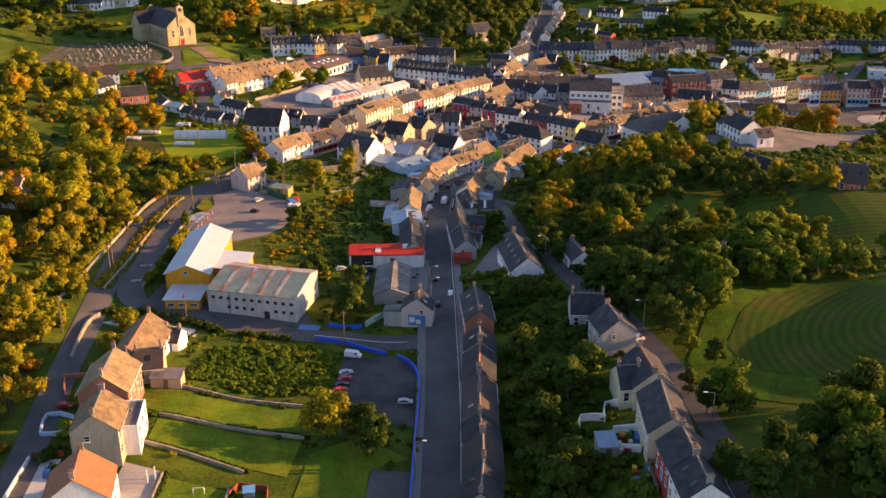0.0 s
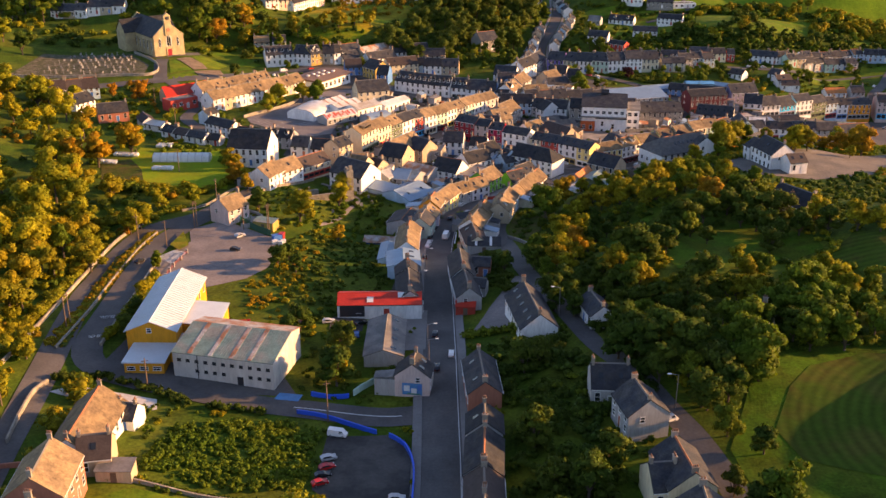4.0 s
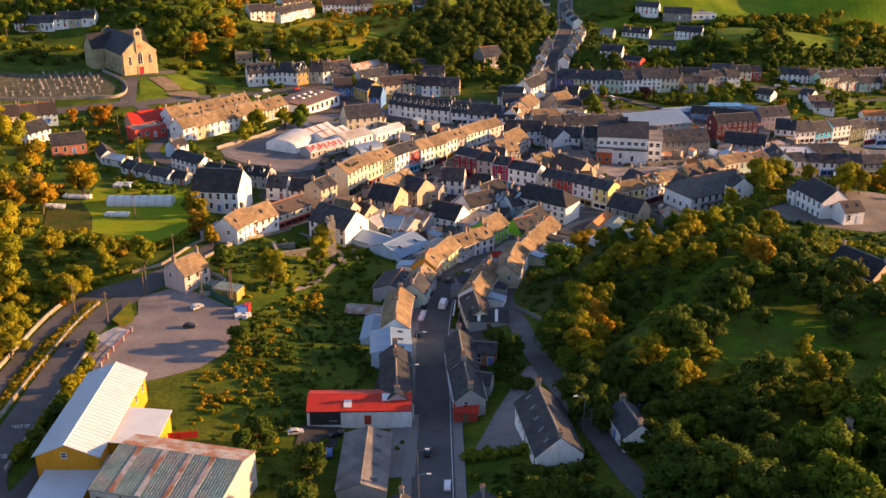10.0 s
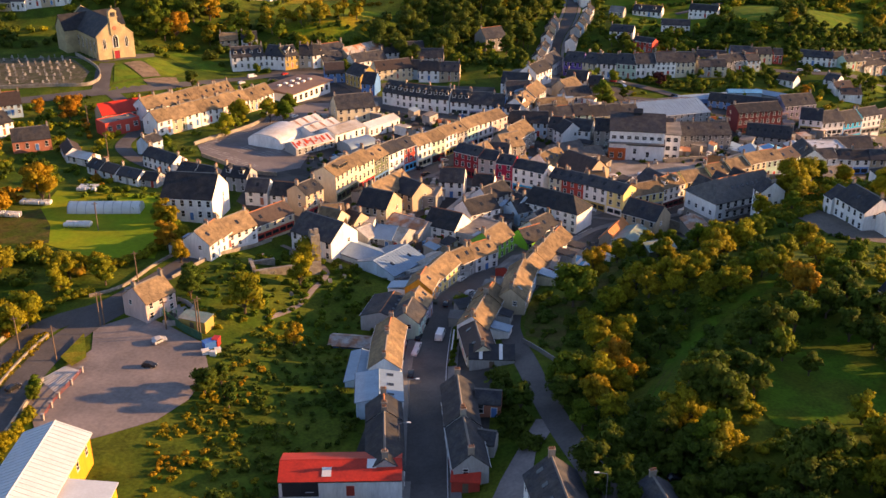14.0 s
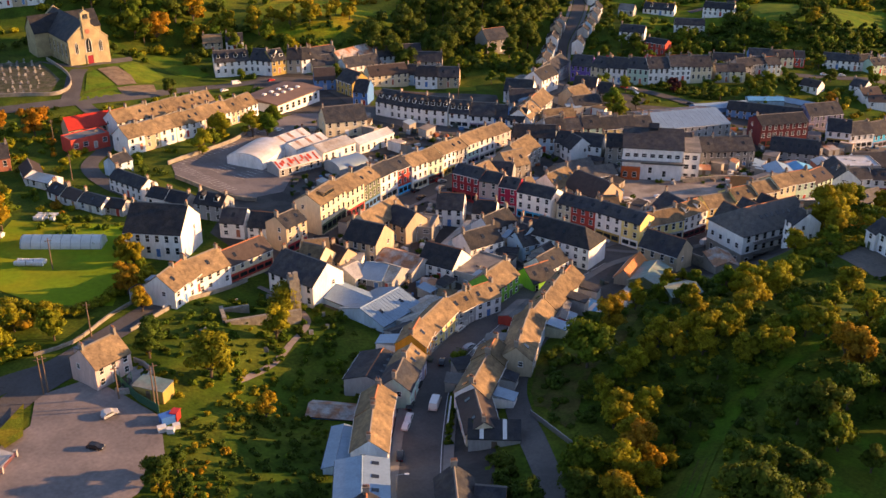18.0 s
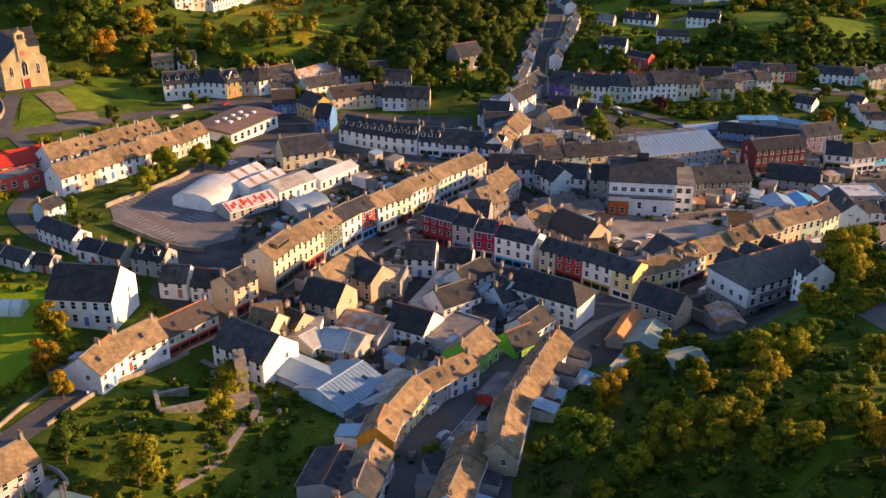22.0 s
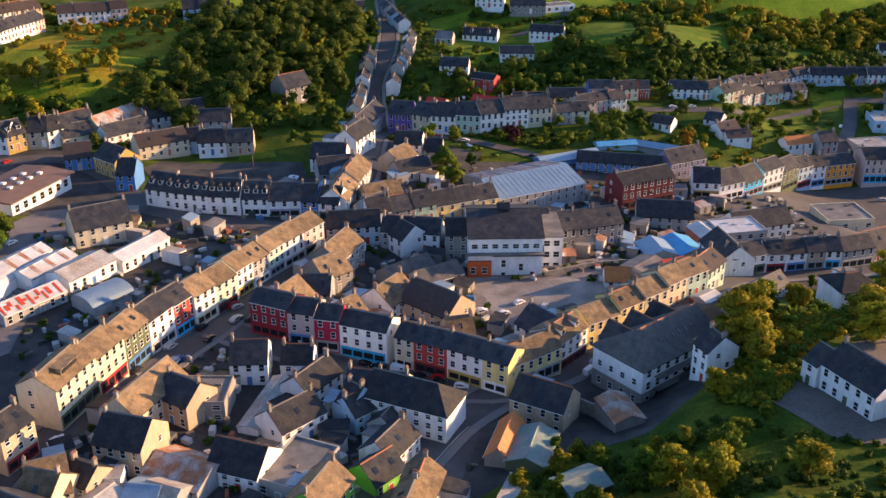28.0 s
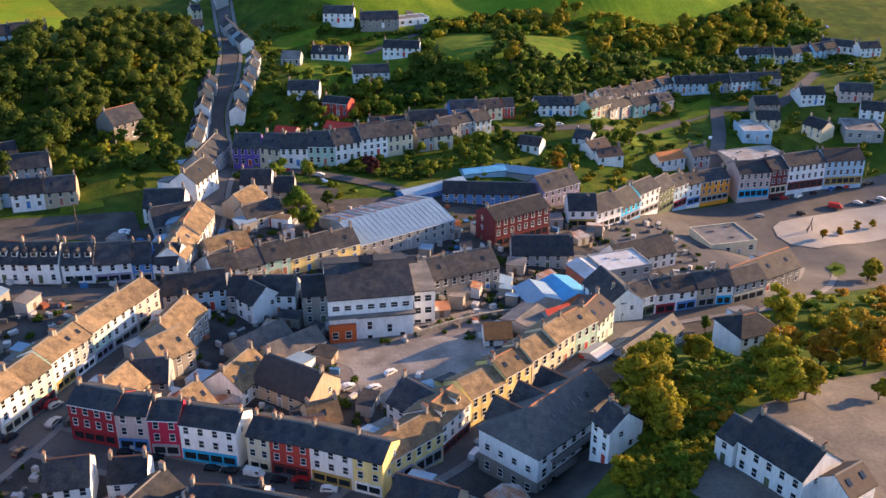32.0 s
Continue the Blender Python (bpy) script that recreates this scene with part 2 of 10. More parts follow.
GRAVEL = mat("gravel", (0.185, 0.160, 0.152), rough=0.95, vary=0.3, scale=0.12, fine=1.2, bump=0.3, second=(0.24, 0.205, 0.19), mix_scale=0.09)
PAINTW = mat("road_paint", (0.62, 0.62, 0.60), rough=0.7, vary=0.3)
GRASS = mat("rough_grass", (0.046, 0.088, 0.007), rough=0.95, vary=0.6, scale=0.16, fine=1.3, bump=1.0, second=(0.092, 0.118, 0.012), mix_scale=0.07, spec=0.1)
MEADOW = mat("meadow", (0.17, 0.26, 0.009), rough=0.95, vary=0.3, scale=0.05, fine=0.7, bump=0.6, second=(0.27, 0.26, 0.012), mix_scale=0.04, spec=0.1)
LAWN = mat("mown_lawn", (0.080, 0.150, 0.009), rough=0.95, vary=0.45, scale=0.2, fine=1.4, bump=0.6, second=(0.125, 0.165, 0.012), mix_scale=0.12, spec=0.1)
RIDGE = mat("grey_ridge_tile", (0.16, 0.15, 0.14), rough=0.8)
WOOD = mat("weathered_wood", (0.16, 0.11, 0.075), rough=0.85, vary=0.3)
IRON = mat("galvanised_steel", (0.30, 0.30, 0.31), rough=0.4, metal=0.7)
BARK = mat("bark", (0.10, 0.075, 0.055), rough=0.95, vary=0.3, bump=0.4)
# olive and dark also carry sunlight and shade in the leaf colour
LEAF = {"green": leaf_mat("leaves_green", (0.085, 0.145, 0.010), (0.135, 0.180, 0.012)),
        "dark": leaf_mat("leaves_shaded_dark", (0.050, 0.092, 0.010), (0.080, 0.118, 0.012)),
        "olive": leaf_mat("leaves_sunlit_olive", (0.220, 0.225, 0.012), (0.31, 0.262, 0.012)),
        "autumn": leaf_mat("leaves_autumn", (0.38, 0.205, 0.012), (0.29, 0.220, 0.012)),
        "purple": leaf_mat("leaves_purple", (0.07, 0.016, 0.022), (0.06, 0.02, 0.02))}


# ---- meshes ----
class Geo:
    """Collects boxes, prisms and faces into one mesh, each face with a material number."""

    def __init__(self):
        self.v, self.f, self.m = [], [], []

    def face(self, pts, m=0):
        n = len(self.v)
        self.v += [tuple(p) for p in pts]
        self.f.append(tuple(range(n, n + len(pts))))
        self.m.append(m)

    def box(self, x0, x1, y0, y1, z0, z1, m=0):
        n = len(self.v)
        self.v += [(x, y, z) for z in (z0, z1) for x, y in ((x0, y0), (x1, y0), (x1, y1), (x0, y1))]
        self.f += [tuple(n + i for i in q) for q in ((3, 2, 1, 0), (4, 5, 6, 7), (0, 1, 5, 4), (1, 2, 6, 5), (2, 3, 7, 6), (3, 0, 4, 7))]
        self.m += [m] * 6

    def prism(self, section, x0, x1, m=0):
        """A section of (y, z), anticlockwise seen from +x, drawn out along x."""
        n, k = len(self.v), len(section)
        self.v += [(x, y, z) for x in (x0, x1) for y, z in section]
        self.f += [tuple(n + i for i in reversed(range(k))), tuple(n + k + i for i in range(k))]
        self.f += [(n + i, n + (i + 1) % k, n + k + (i + 1) % k, n + k + i) for i in range(k)]
        self.m += [m] * (k + 2)

    def tube(self, a, b, r0, r1, sides=8, m=0, caps=True):
        a, b = Vector(a), Vector(b)
        q = (b - a).to_track_quat("Z", "Y")
        n = len(self.v)
        for p, r in ((a, r0), (b, r1)):
            self.v += [tuple(p + q @ Vector((r * math.cos(t * math.tau / sides), r * math.sin(t * math.tau / sides), 0))) for t in range(sides)]
        self.f += [(n + i, n + (i + 1) % sides, n + sides + (i + 1) % sides, n + sides + i) for i in range(sides)]
        self.m += [m] * sides
        if caps:
            self.f += [tuple(n + i for i in reversed(range(sides))), tuple(n + sides + i for i in range(sides))]
            self.m += [m] * 2

    def mesh(self, name, mats, smooth=False):
        me = bpy.data.meshes.new(name)
        me.from_pydata(self.v, [], self.f)
        for one in mats if isinstance(mats, (list, tuple)) else [mats]:
            me.materials.append(one)
        me.polygons.foreach_set("material_index", self.m)
        if smooth:
            me.polygons.foreach_set("use_smooth", [True] * len(self.f))
        me.update()
        return me


def part(name, geo, mats, parent, label=""):
    """One mesh under a thing or under a part; geo is a Geo or a ready mesh."""
    ob = new(name, geo.mesh(name, mats) if isinstance(geo, Geo) else geo)
    ob.parent = parent
    return tagged(ob, label)


def base(name, x, y, z, yaw, label, category, group="", kind=""):
    ob = new(name)
    ob.matrix_basis = pose(x, y, z, 0, 0, yaw)
    ob.empty_display_size = 0.2
    return tagged(ob, label, category, group, kind)


def put(name, geo, mats, x, y, z, yaw, label, category, group="", kind=""):
    ob = new(name, geo.mesh(name, mats) if isinstance(geo, Geo) else geo)
    ob.matrix_basis = pose(x, y, z, 0, 0, yaw)
    return tagged(ob, label, category, group, kind)


# ---- the parts of a house ----
SHARED = {}


def window_meshes(w, h, trim):
    """The frame with its sill and bars, and the pane, in the plane y = 0, looking to -y; the origin is the middle of the sill."""
    key = ("window", w, h, trim.name)
    if key not in SHARED:
        t = 0.07
        xs, zs = (-w / 2 - t, -w / 2, w / 2, w / 2 + t), (-t, 0, h / 2 - 0.035, h / 2 + 0.035, h, h + t)
        solid = {(c, r) for c in range(3) for r in range(5)} - {(1, 1), (1, 3)}
        made = []
        for glazed in (False, True):
            g = Geo()
            g.v = [(x - (0.06 if x < 0 else -0.06) * (r < 1), y - 0.08 * (r < 2 and y < 0) * (r < 1), z) for y in (-0.07, 0.03) for r, z in enumerate(zs) for x in xs]
            at = lambda c, r, k: k * 24 + r * 4 + c
            for c in range(3):
                for r in range(5):
                    if (c, r) in solid:
                        g.f.append((at(c, r, 0), at(c + 1, r, 0), at(c + 1, r + 1, 0), at(c, r + 1, 0))), g.m.append(0)
                        for n, a, b in (((c - 1, r), (c, r + 1), (c, r)), ((c + 1, r), (c + 1, r), (c + 1, r + 1)), ((c, r - 1), (c, r), (c + 1, r)), ((c, r + 1), (c + 1, r + 1), (c, r + 1))):
                            if n not in solid:
                                g.f.append((at(*b, 0), at(*a, 0), at(*a, 1), at(*b, 1))), g.m.append(0)
                    elif glazed:
                        g.f.append((at(c, r, 1), at(c + 1, r, 1), at(c + 1, r + 1, 1), at(c, r + 1, 1))), g.m.append(1)
            made.append(g)
        for n in range(len(made[1].v)):
            made[1].v[n] = (made[1].v[n][0], made[1].v[n][1] if made[1].v[n][1] < 0 else -0.02, made[1].v[n][2])
        p = Geo()
        p.box(-w / 2, w / 2, -0.03, 0.02, 0, h)
        SHARED[key] = made[0].mesh("window", trim), p.mesh("pane", GLASS), made[1].mesh("window", [trim, GLASS])
    return SHARED[key]


def window(parent, x, y, z, turn, w=1.0, h=1.4, trim=None):
    frame_me, pane_me, both = window_meshes(w, h, trim or TRIM)
    far = parent.location.y > 300 or parent.location.x < -70 or parent.location.x > 60
    ob = part("window", both if far else frame_me, None, parent)
    ob.matrix_basis = pose(x, y, z, 0, 0, turn)
    if not far:
        part("pane", pane_me, None, ob)
    return ob


def door(parent, x, y, z, turn, color, w=1.0, h=2.1):
    key = ("door", color, w)
    if key not in SHARED:
        g = Geo()
        g.box(-w / 2, w / 2, -0.05, 0.03, 0, h, 0)
        g.box(-w / 2 - 0.1, -w / 2, -0.09, 0.03, 0, h + 0.1, 1)
        g.box(w / 2, w / 2 + 0.1, -0.09, 0.03, 0, h + 0.1, 1)
        g.box(-w / 2, w / 2, -0.09, 0.03, h, h + 0.1, 1)
        for px in (-0.24, 0.24):
            for pz in (0.25, 1.2):
                g.box(px * w - 0.16 * w, px * w + 0.16 * w, -0.07, -0.05, pz, pz + 0.7, 0)
        SHARED[key] = g.mesh("door", [WALL[color], TRIM])
    ob = part("door", SHARED[key], None, parent)
    ob.matrix_basis = pose(x, y, z, 0, 0, turn)
    return ob


def chimney(parent, x, y, z, pots=3, tall=1.5, wide=0.9):
    key = ("chimney", pots, tall, wide)
    if key not in SHARED:
        g = Geo()
        g.box(-0.25, 0.25, -wide / 2, wide / 2, -1.2, tall, 0)
        g.box(-0.32, 0.32, -wide / 2 - 0.08, wide / 2 + 0.08, tall, tall + 0.14, 0)
        for k in range(pots):
            py = (k - (pots - 1) / 2) * wide / max(pots, 1)
            g.tube((0, py, tall + 0.14), (0, py, tall + 0.55), 0.13, 0.10, 6, 1)
        SHARED[key] = g.mesh("chimney", [CHIM, POT])
    ob = part("chimney", SHARED[key], None, parent)
    ob.location = (x, y, z)
    return ob


def roof_geo(L, D, h, rise, hip=(0, 0), over=0.28, verge=0.06, thick=0.16):
    """Two slopes with thickness over a rectangle, hipped back at an end by the given lengths; a row of ridge tiles."""
    g = Geo()
    slope = rise / (D / 2)
    ye, ze = D / 2 + over, h - over * slope
    x0, x1 = -L / 2 - (over if hip[0] else verge), L / 2 + (over if hip[1] else verge)
    r0, r1 = x0 + hip[0], x1 - hip[1]
    zr = h + rise
    for dz, flip in ((thick, False), (0.0, True)):
        a, b, c, d = (x0, -ye, ze + dz), (x1, -ye, ze + dz), (x1, ye, ze + dz), (x0, ye, ze + dz)
        p, q = (r0, 0, zr + dz), (r1, 0, zr + dz)
        for pts in ((a, b, q, p), (c, d, p, q), (d, a, p), (b, c, q)):
            if len(pts) == 3 and ((pts[0] == d and not hip[0]) or (pts[0] == b and not hip[1])):
                continue
            g.face(pts[::-1] if flip else pts)
    low, top = [(x0, -ye, ze), (x1, -ye, ze), (x1, ye, ze), (x0, ye, ze)], thick
    for i in (0, 2):
        a, b = low[i], low[(i + 1) % 4]
        g.face((a, b, (b[0], b[1], b[2] + top), (a[0], a[1], a[2] + top)))
    for xe, hp, s in ((x0, hip[0], -1), (x1, hip[1], 1)):
        if not hp:
            for y in (-ye, ye):
                pts = [(xe, y, ze), (xe, 0, zr), (xe, 0, zr + top), (xe, y, ze + top)]
                g.face(pts if (y > 0) == (s > 0) else pts[::-1])
        else:
            pts = [(xe, -ye, ze), (xe, ye, ze), (xe, ye, ze + top), (xe, -ye, ze + top)]
            g.face(pts if s > 0 else pts[::-1])
    g.prism([(-0.2, zr + thick - 0.1), (0.2, zr + thick - 0.1), (0.0, zr + thick + 0.1)], r0, r1, 1)
    for s in (-1, 1):
        g.box(x0 + 0.1, x1 - 0.1, s * ye - 0.06, s * ye + 0.09, ze - 0.04, ze + 0.1, 2)
    return g


HOUSES, ROADS, PLOTS, KEPT = [], [], [], {}
NUMBER = {1: "single-storey", 2: "two-storey", 3: "three-storey", 4: "four-storey"}


def house(x, y, z, yaw, L, D, h, rise, wall="white", roof="slate", hip=(0, 0), st=0, cols=0, shop="", chim=(1, 1), front=True, back=False,
          gable=True, doors="", trim=None, label="", sky=0, dormers=0, dormer_w=1.3, ext=True, sunk=2.2, name="house", category="house"):
    """A house: L along the ridge, D deep, walls h high, the front on its -y side."""
    st = st or max(1, round(h / 2.42))
    HOUSES.append((x, y, max(L, D) / 2))
    what = "terraced house" if max(h, 1) > 3.4 else "cottage"
    text = label or f"{NUMBER[st]} {what} with {WORD.get(wall, wall)} walls and {'tiled' if roof in ('redtile', 'brown') else 'metal' if 'sheet' in roof or roof in ('red', 'rust') else 'slate'} roof"
    top = base(name, x, y, z, yaw, text, category)
    g = Geo()
    k = L / 2 - 0.01
    if hip[0] and hip[1]:
        g.box(-k, k, -D / 2, D / 2, -sunk, h)
    else:
        sec = [(-D / 2, -sunk), (D / 2, -sunk), (D / 2, h), (0, h + rise - 0.02), (-D / 2, h)]
        g.prism(sec, -k + hip[0], k - hip[1])
        if hip[0]:
            g.box(-k, -k + hip[0], -D / 2, D / 2, -sunk, h)
        if hip[1]:
            g.box(k - hip[1], k, -D / 2, D / 2, -sunk, h)
    body = part("wall", g, WALL[wall], top)
    seed = random.Random(int(x * 7 + y * 13))
    rf = part("roof", roof_geo(L, D, h, rise, hip), [ROOF[roof], seed.choice([ROOF["redtile"], RIDGE, RIDGE, RIDGE, RIDGE, RIDGE]) if roof in ("slate", "tan", "brown") else ROOF[roof], seed.choice([DARK, DARK, TRIM])], top)
    if not sky and roof in ("slate", "tan", "brown") and name == "house":
        sky = seed.choice([0, 0, 0, 1, 2])
    n = cols or max(1, round(L / (2.4 if h > 5.6 else 2.6)))
    fh = h / st
    wh = min(1.7, fh * 0.56)
    for side, on in ((-1, front), (1, back)):
        if not on:
            continue
        turn = 0 if side < 0 else 180
        for s in range(st):
            for c in range(n):
                px = (c + 0.5) / n * L - L / 2
                if s == 0 and side < 0 and shop:
                    continue
                if s == 0 and c == n // 2 and side < 0:
                    door(top, px, side * D / 2, 0.0, turn, doors or seed.choice(["white", "red2", "darkgreen", "blue", "brick", "grey"]))
                elif side < 0 or (c + s) % 2 == 0:
                    window(top, px, side * D / 2, s * fh + fh * 0.30, turn, 0.92 if L / n < 4.5 else 1.25, round(wh, 2), trim)
    if gable and D > 5 and y < 500:
        for s in range(st):
            for e, turn in ((-1, -90), (1, 90)):
                if not hip[0 if e < 0 else 1] and s > 0:
                    window(top, e * k, seed.choice([-1, 1]) * D * 0.16, s * fh + fh * 0.36, turn, 0.8, 1.0, trim)
    if shop:
        sf = Geo()
        sf.box(-L / 2 + 0.3, L / 2 - 0.3, -D / 2 - 0.16, -D / 2 + 0.05, fh - 0.55, fh - 0.05, 0)
        for a in range(n + 1):
            px = -L / 2 + 0.3 + (L - 0.9) * a / n
            sf.box(px, px + 0.3, -D / 2 - 0.1, -D / 2 + 0.05, 0, fh - 0.55, 0)
        sf.box(-L / 2 + 0.3, L / 2 - 0.3, -D / 2 - 0.08, -D / 2 + 0.05, 0, 0.5, 0)
        front_ob = part("shopfront", sf, WALL[shop] if shop in WALL else DARK, top, "painted timber shopfront")
        gl = Geo()
        gl.box(-L / 2 + 0.6, L / 2 - 0.6, -D / 2 - 0.04, -D / 2 + 0.02, 0.5, fh - 0.55)
        part("pane", gl, GLASS, front_ob)
    if ext and name == "house" and h > 3.7 and 6 < D < 11 and seed.random() < 0.75:
        w, d, eh = min(L * 0.5, 4.2), seed.uniform(2.5, 4.5), min(h - 0.6, seed.choice([2.8, 3.0, 4.8]))
        px = seed.choice([-1, 1]) * (L / 2 - w / 2 - 0.15)
        ex = Geo()
        ex.box(px - w / 2, px + w / 2, D / 2 - 0.02, D / 2 + d, -sunk, eh)
        ext = part("rear_extension", ex, WALL[seed.choice([wall, "white", "grey", "grey"])], top)
        lean = Geo()
        lean.prism([(D / 2, eh + 0.7), (D / 2 + d + 0.2, eh), (D / 2 + d + 0.2, eh + 0.14), (D / 2, eh + 0.84)], px - w / 2 - 0.1, px + w / 2 + 0.1)
        part("extension_roof", lean, ROOF[seed.choice(["slate", "felt", "sheet", "slate"])], ext)
    for e, on in zip((-1, 1), chim):
        if on and (seed.random() < 0.7 or y < 300):
            chimney(rf, e * (L / 2 - 0.45 - hip[0 if e < 0 else 1]), 0, h + rise, seed.choice([2, 3, 4]), seed.choice([0.8, 1.0, 1.2]), seed.choice([0.7, 1.0]))
    for i in range(dormers):
        sl = rise / (D / 2)
        px, yf = (i + 0.5) / dormers * L - L / 2, -D * 0.36
        zb = h + rise + yf * sl
        dg = Geo()
        dg.box(px - dormer_w / 2, px + dormer_w / 2, yf, 0, zb - 0.3, zb + 1.35, 0)
        dg.box(px - dormer_w / 2 + 0.15, px + dormer_w / 2 - 0.15, yf - 0.03, yf + 0.02, zb + 0.3, zb + 1.2, 2)
        if dormer_w < 3:
            k0 = len(dg.v)
            dg.v += [(px + a * (dormer_w / 2 + 0.15), yy, zb + 1.3 + c) for yy in (yf - 0.15, 0) for a, c in ((-1, 0), (1, 0), (0, 0.7))]
            dg.f += [(k0, k0 + 1, k0 + 2), (k0 + 1, k0 + 4, k0 + 5, k0 + 2), (k0 + 3, k0, k0 + 2, k0 + 5), (k0 + 5, k0 + 4, k0 + 3)]
            dg.m += [1] * 4
        else:
            dg.box(px - dormer_w / 2 - 0.15, px + dormer_w / 2 + 0.15, yf - 0.25, 0, zb + 1.35, zb + 1.5, 1)
        part("dormer", dg, [WALL["white"] if dormer_w < 3 else ROOF[roof], ROOF[roof], GLASS], rf)
    for i in range(0 if dormers else sky):
        sl = rise / (D / 2)
        sk = Geo()
        sk.box(-0.4, 0.4, -0.6, 0.6, 0.0, 0.08)
        ob = part("skylight", sk, GLASS, rf)
        yy = -D / 4
        ob.matrix_basis = pose((i + 0.5) / sky * L - L / 2, yy, h + rise + yy * sl + 0.17, math.degrees(math.atan(sl)))
    return top


# ---- ground ----
def spline(points, step=3.0):
    pts = [Vector((*p[:2], 0)) for p in points]
    out = []
    for i in range(len(pts) - 1):
        a, b, c, d = pts[max(i - 1, 0)], pts[i], pts[i + 1], pts[min(i + 2, len(pts) - 1)]
        n = max(2, int((c - b).length / step))
        for k in range(n):
            t = k / n
            out.append(0.5 * ((2 * b) + (c - a) * t + (2 * a - 5 * b + 4 * c - d) * t * t + (3 * b - a - 3 * c + d) * t ** 3))
    return out + [pts[-1]]


def strip(name, points, width, lift, material, label, category, side=0.0, thick=0.0, group="", kind="structure", step=3.0):
    """A band along a line on the ground; side moves it to the right of its line; thick gives it edges (kerbs, walls)."""
    line = spline(points, step)
    v, f = [], []
    cols = 5 if width > 4 else 2
    for i, p in enumerate(line):
        d = (line[min(i + 1, len(line) - 1)] - line[max(i - 1, 0)]).normalized()
        nrm = Vector((d.y, -d.x, 0))
        for c in range(cols):
            q = p + nrm * (side + width * (c / (cols - 1) - 0.5))
            v.append((q.x, q.y, ground(q.x, q.y) + lift))
        if thick:
            for c in (0, cols - 1):
                q = v[len(v) - cols + c] if c == 0 else v[len(v) - 2]
                v.append((q[0], q[1], q[2] - thick))
    row = cols + (2 if thick else 0)
    for i in range(len(line) - 1):
        a = i * row
        for c in range(cols - 1):
            f.append((a + c, a + c + 1, a + row + c + 1, a + row + c))
        if thick:
            f.append((a + cols, a, a + row, a + row + cols))
            f.append((a + cols - 1, a + cols + 1, a + row + cols + 1, a + row + cols - 1))
    if thick:
        e = (len(line) - 1) * row
        f += [(0, cols, cols + 1, cols - 1), (e + cols, e, e + cols - 1, e + cols + 1)]
    me = bpy.data.meshes.new(name)
    me.from_pydata(v, [], f)
    me.materials.append(material)
    me.update()
    return tagged(new(name, me), label, category, group, kind)


def sheet(name, outline, lift, material, label, category, kind="structure", cell=4.0):
    """A patch of ground with the given outline, laid over the land."""
    if material is not GRASS:
        PLOTS.append(outline)
    bm = bmesh.new()
    bm.faces.new([bm.verts.new((x, y, 0)) for x, y in outline])
    for axis in (0, 1):
        lo, hi = min(p[axis] for p in outline), max(p[axis] for p in outline)
        at = math.ceil(lo / cell) * cell
        while at < hi:
            no = (1, 0, 0) if axis == 0 else (0, 1, 0)
            bmesh.ops.bisect_plane(bm, geom=bm.verts[:] + bm.edges[:] + bm.faces[:], plane_co=(at, at, 0), plane_no=no)
            at += cell
    for vert in bm.verts:
        vert.co.z = ground(vert.co.x, vert.co.y) + lift
    bmesh.ops.recalc_face_normals(bm, faces=bm.faces)
    me = bpy.data.meshes.new(name)
    bm.to_mesh(me)
    bm.free()
    if me.polygons and me.polygons[0].normal.z < 0:
        me.flip_normals()
    me.materials.append(material)
    return tagged(new(name, me), label, category, "", kind)


def axis_steps(fine0, fine1, step, far):
    out, k = list(np.arange(fine0, fine1 + 0.1, step)), 1.0
    lo, hi, gap = fine0, fine1, step
    while hi < far:
        gap *= 1.35
        lo, hi = lo - gap, hi + gap
        out = [lo] + out + [hi]
    return out


def land():
    xs, ys = axis_steps(-240, 340, 4.0, 3000), axis_steps(60, 760, 4.0, 3000)
    v = []
    for yy in ys:
        for xx in xs:
            v.append((xx, yy, ground(xx, yy)))
    w = len(xs)
    f = [(j * w + i, j * w + i + 1, (j + 1) * w + i + 1, (j + 1) * w + i) for j in range(len(ys) - 1) for i in range(w - 1)]
    me = bpy.data.meshes.new("ground")
    me.from_pydata(v, [], f)
    me.materials.append(GRASS)
    me.polygons.foreach_set("use_smooth", [True] * len(f))
    me.update()
    return tagged(new("ground", me), "rough green grass covering hills and valley", "ground", "", "structure")


# ---- plants ----
GOLD = (1 + 5 ** 0.5) / 2
HEART = np.array([(a, b * GOLD, 0) for a in (-1, 1) for b in (-1, 1)] + [(0, a, b * GOLD) for a in (-1, 1) for b in (-1, 1)] + [(a * GOLD, 0, b) for a in (-1, 1) for b in (-1, 1)]) / (1 + GOLD ** 2) ** 0.5
HEART_FACES = np.array([(i, j, k) if np.dot(np.cross(HEART[j] - HEART[i], HEART[k] - HEART[i]), HEART[i]) > 0 else (i, k, j)
                        for i, j, k in itertools.combinations(range(12), 3)
                        if max(np.linalg.norm(HEART[i] - HEART[j]), np.linalg.norm(HEART[j] - HEART[k]), np.linalg.norm(HEART[i] - HEART[k])) < 1.1])


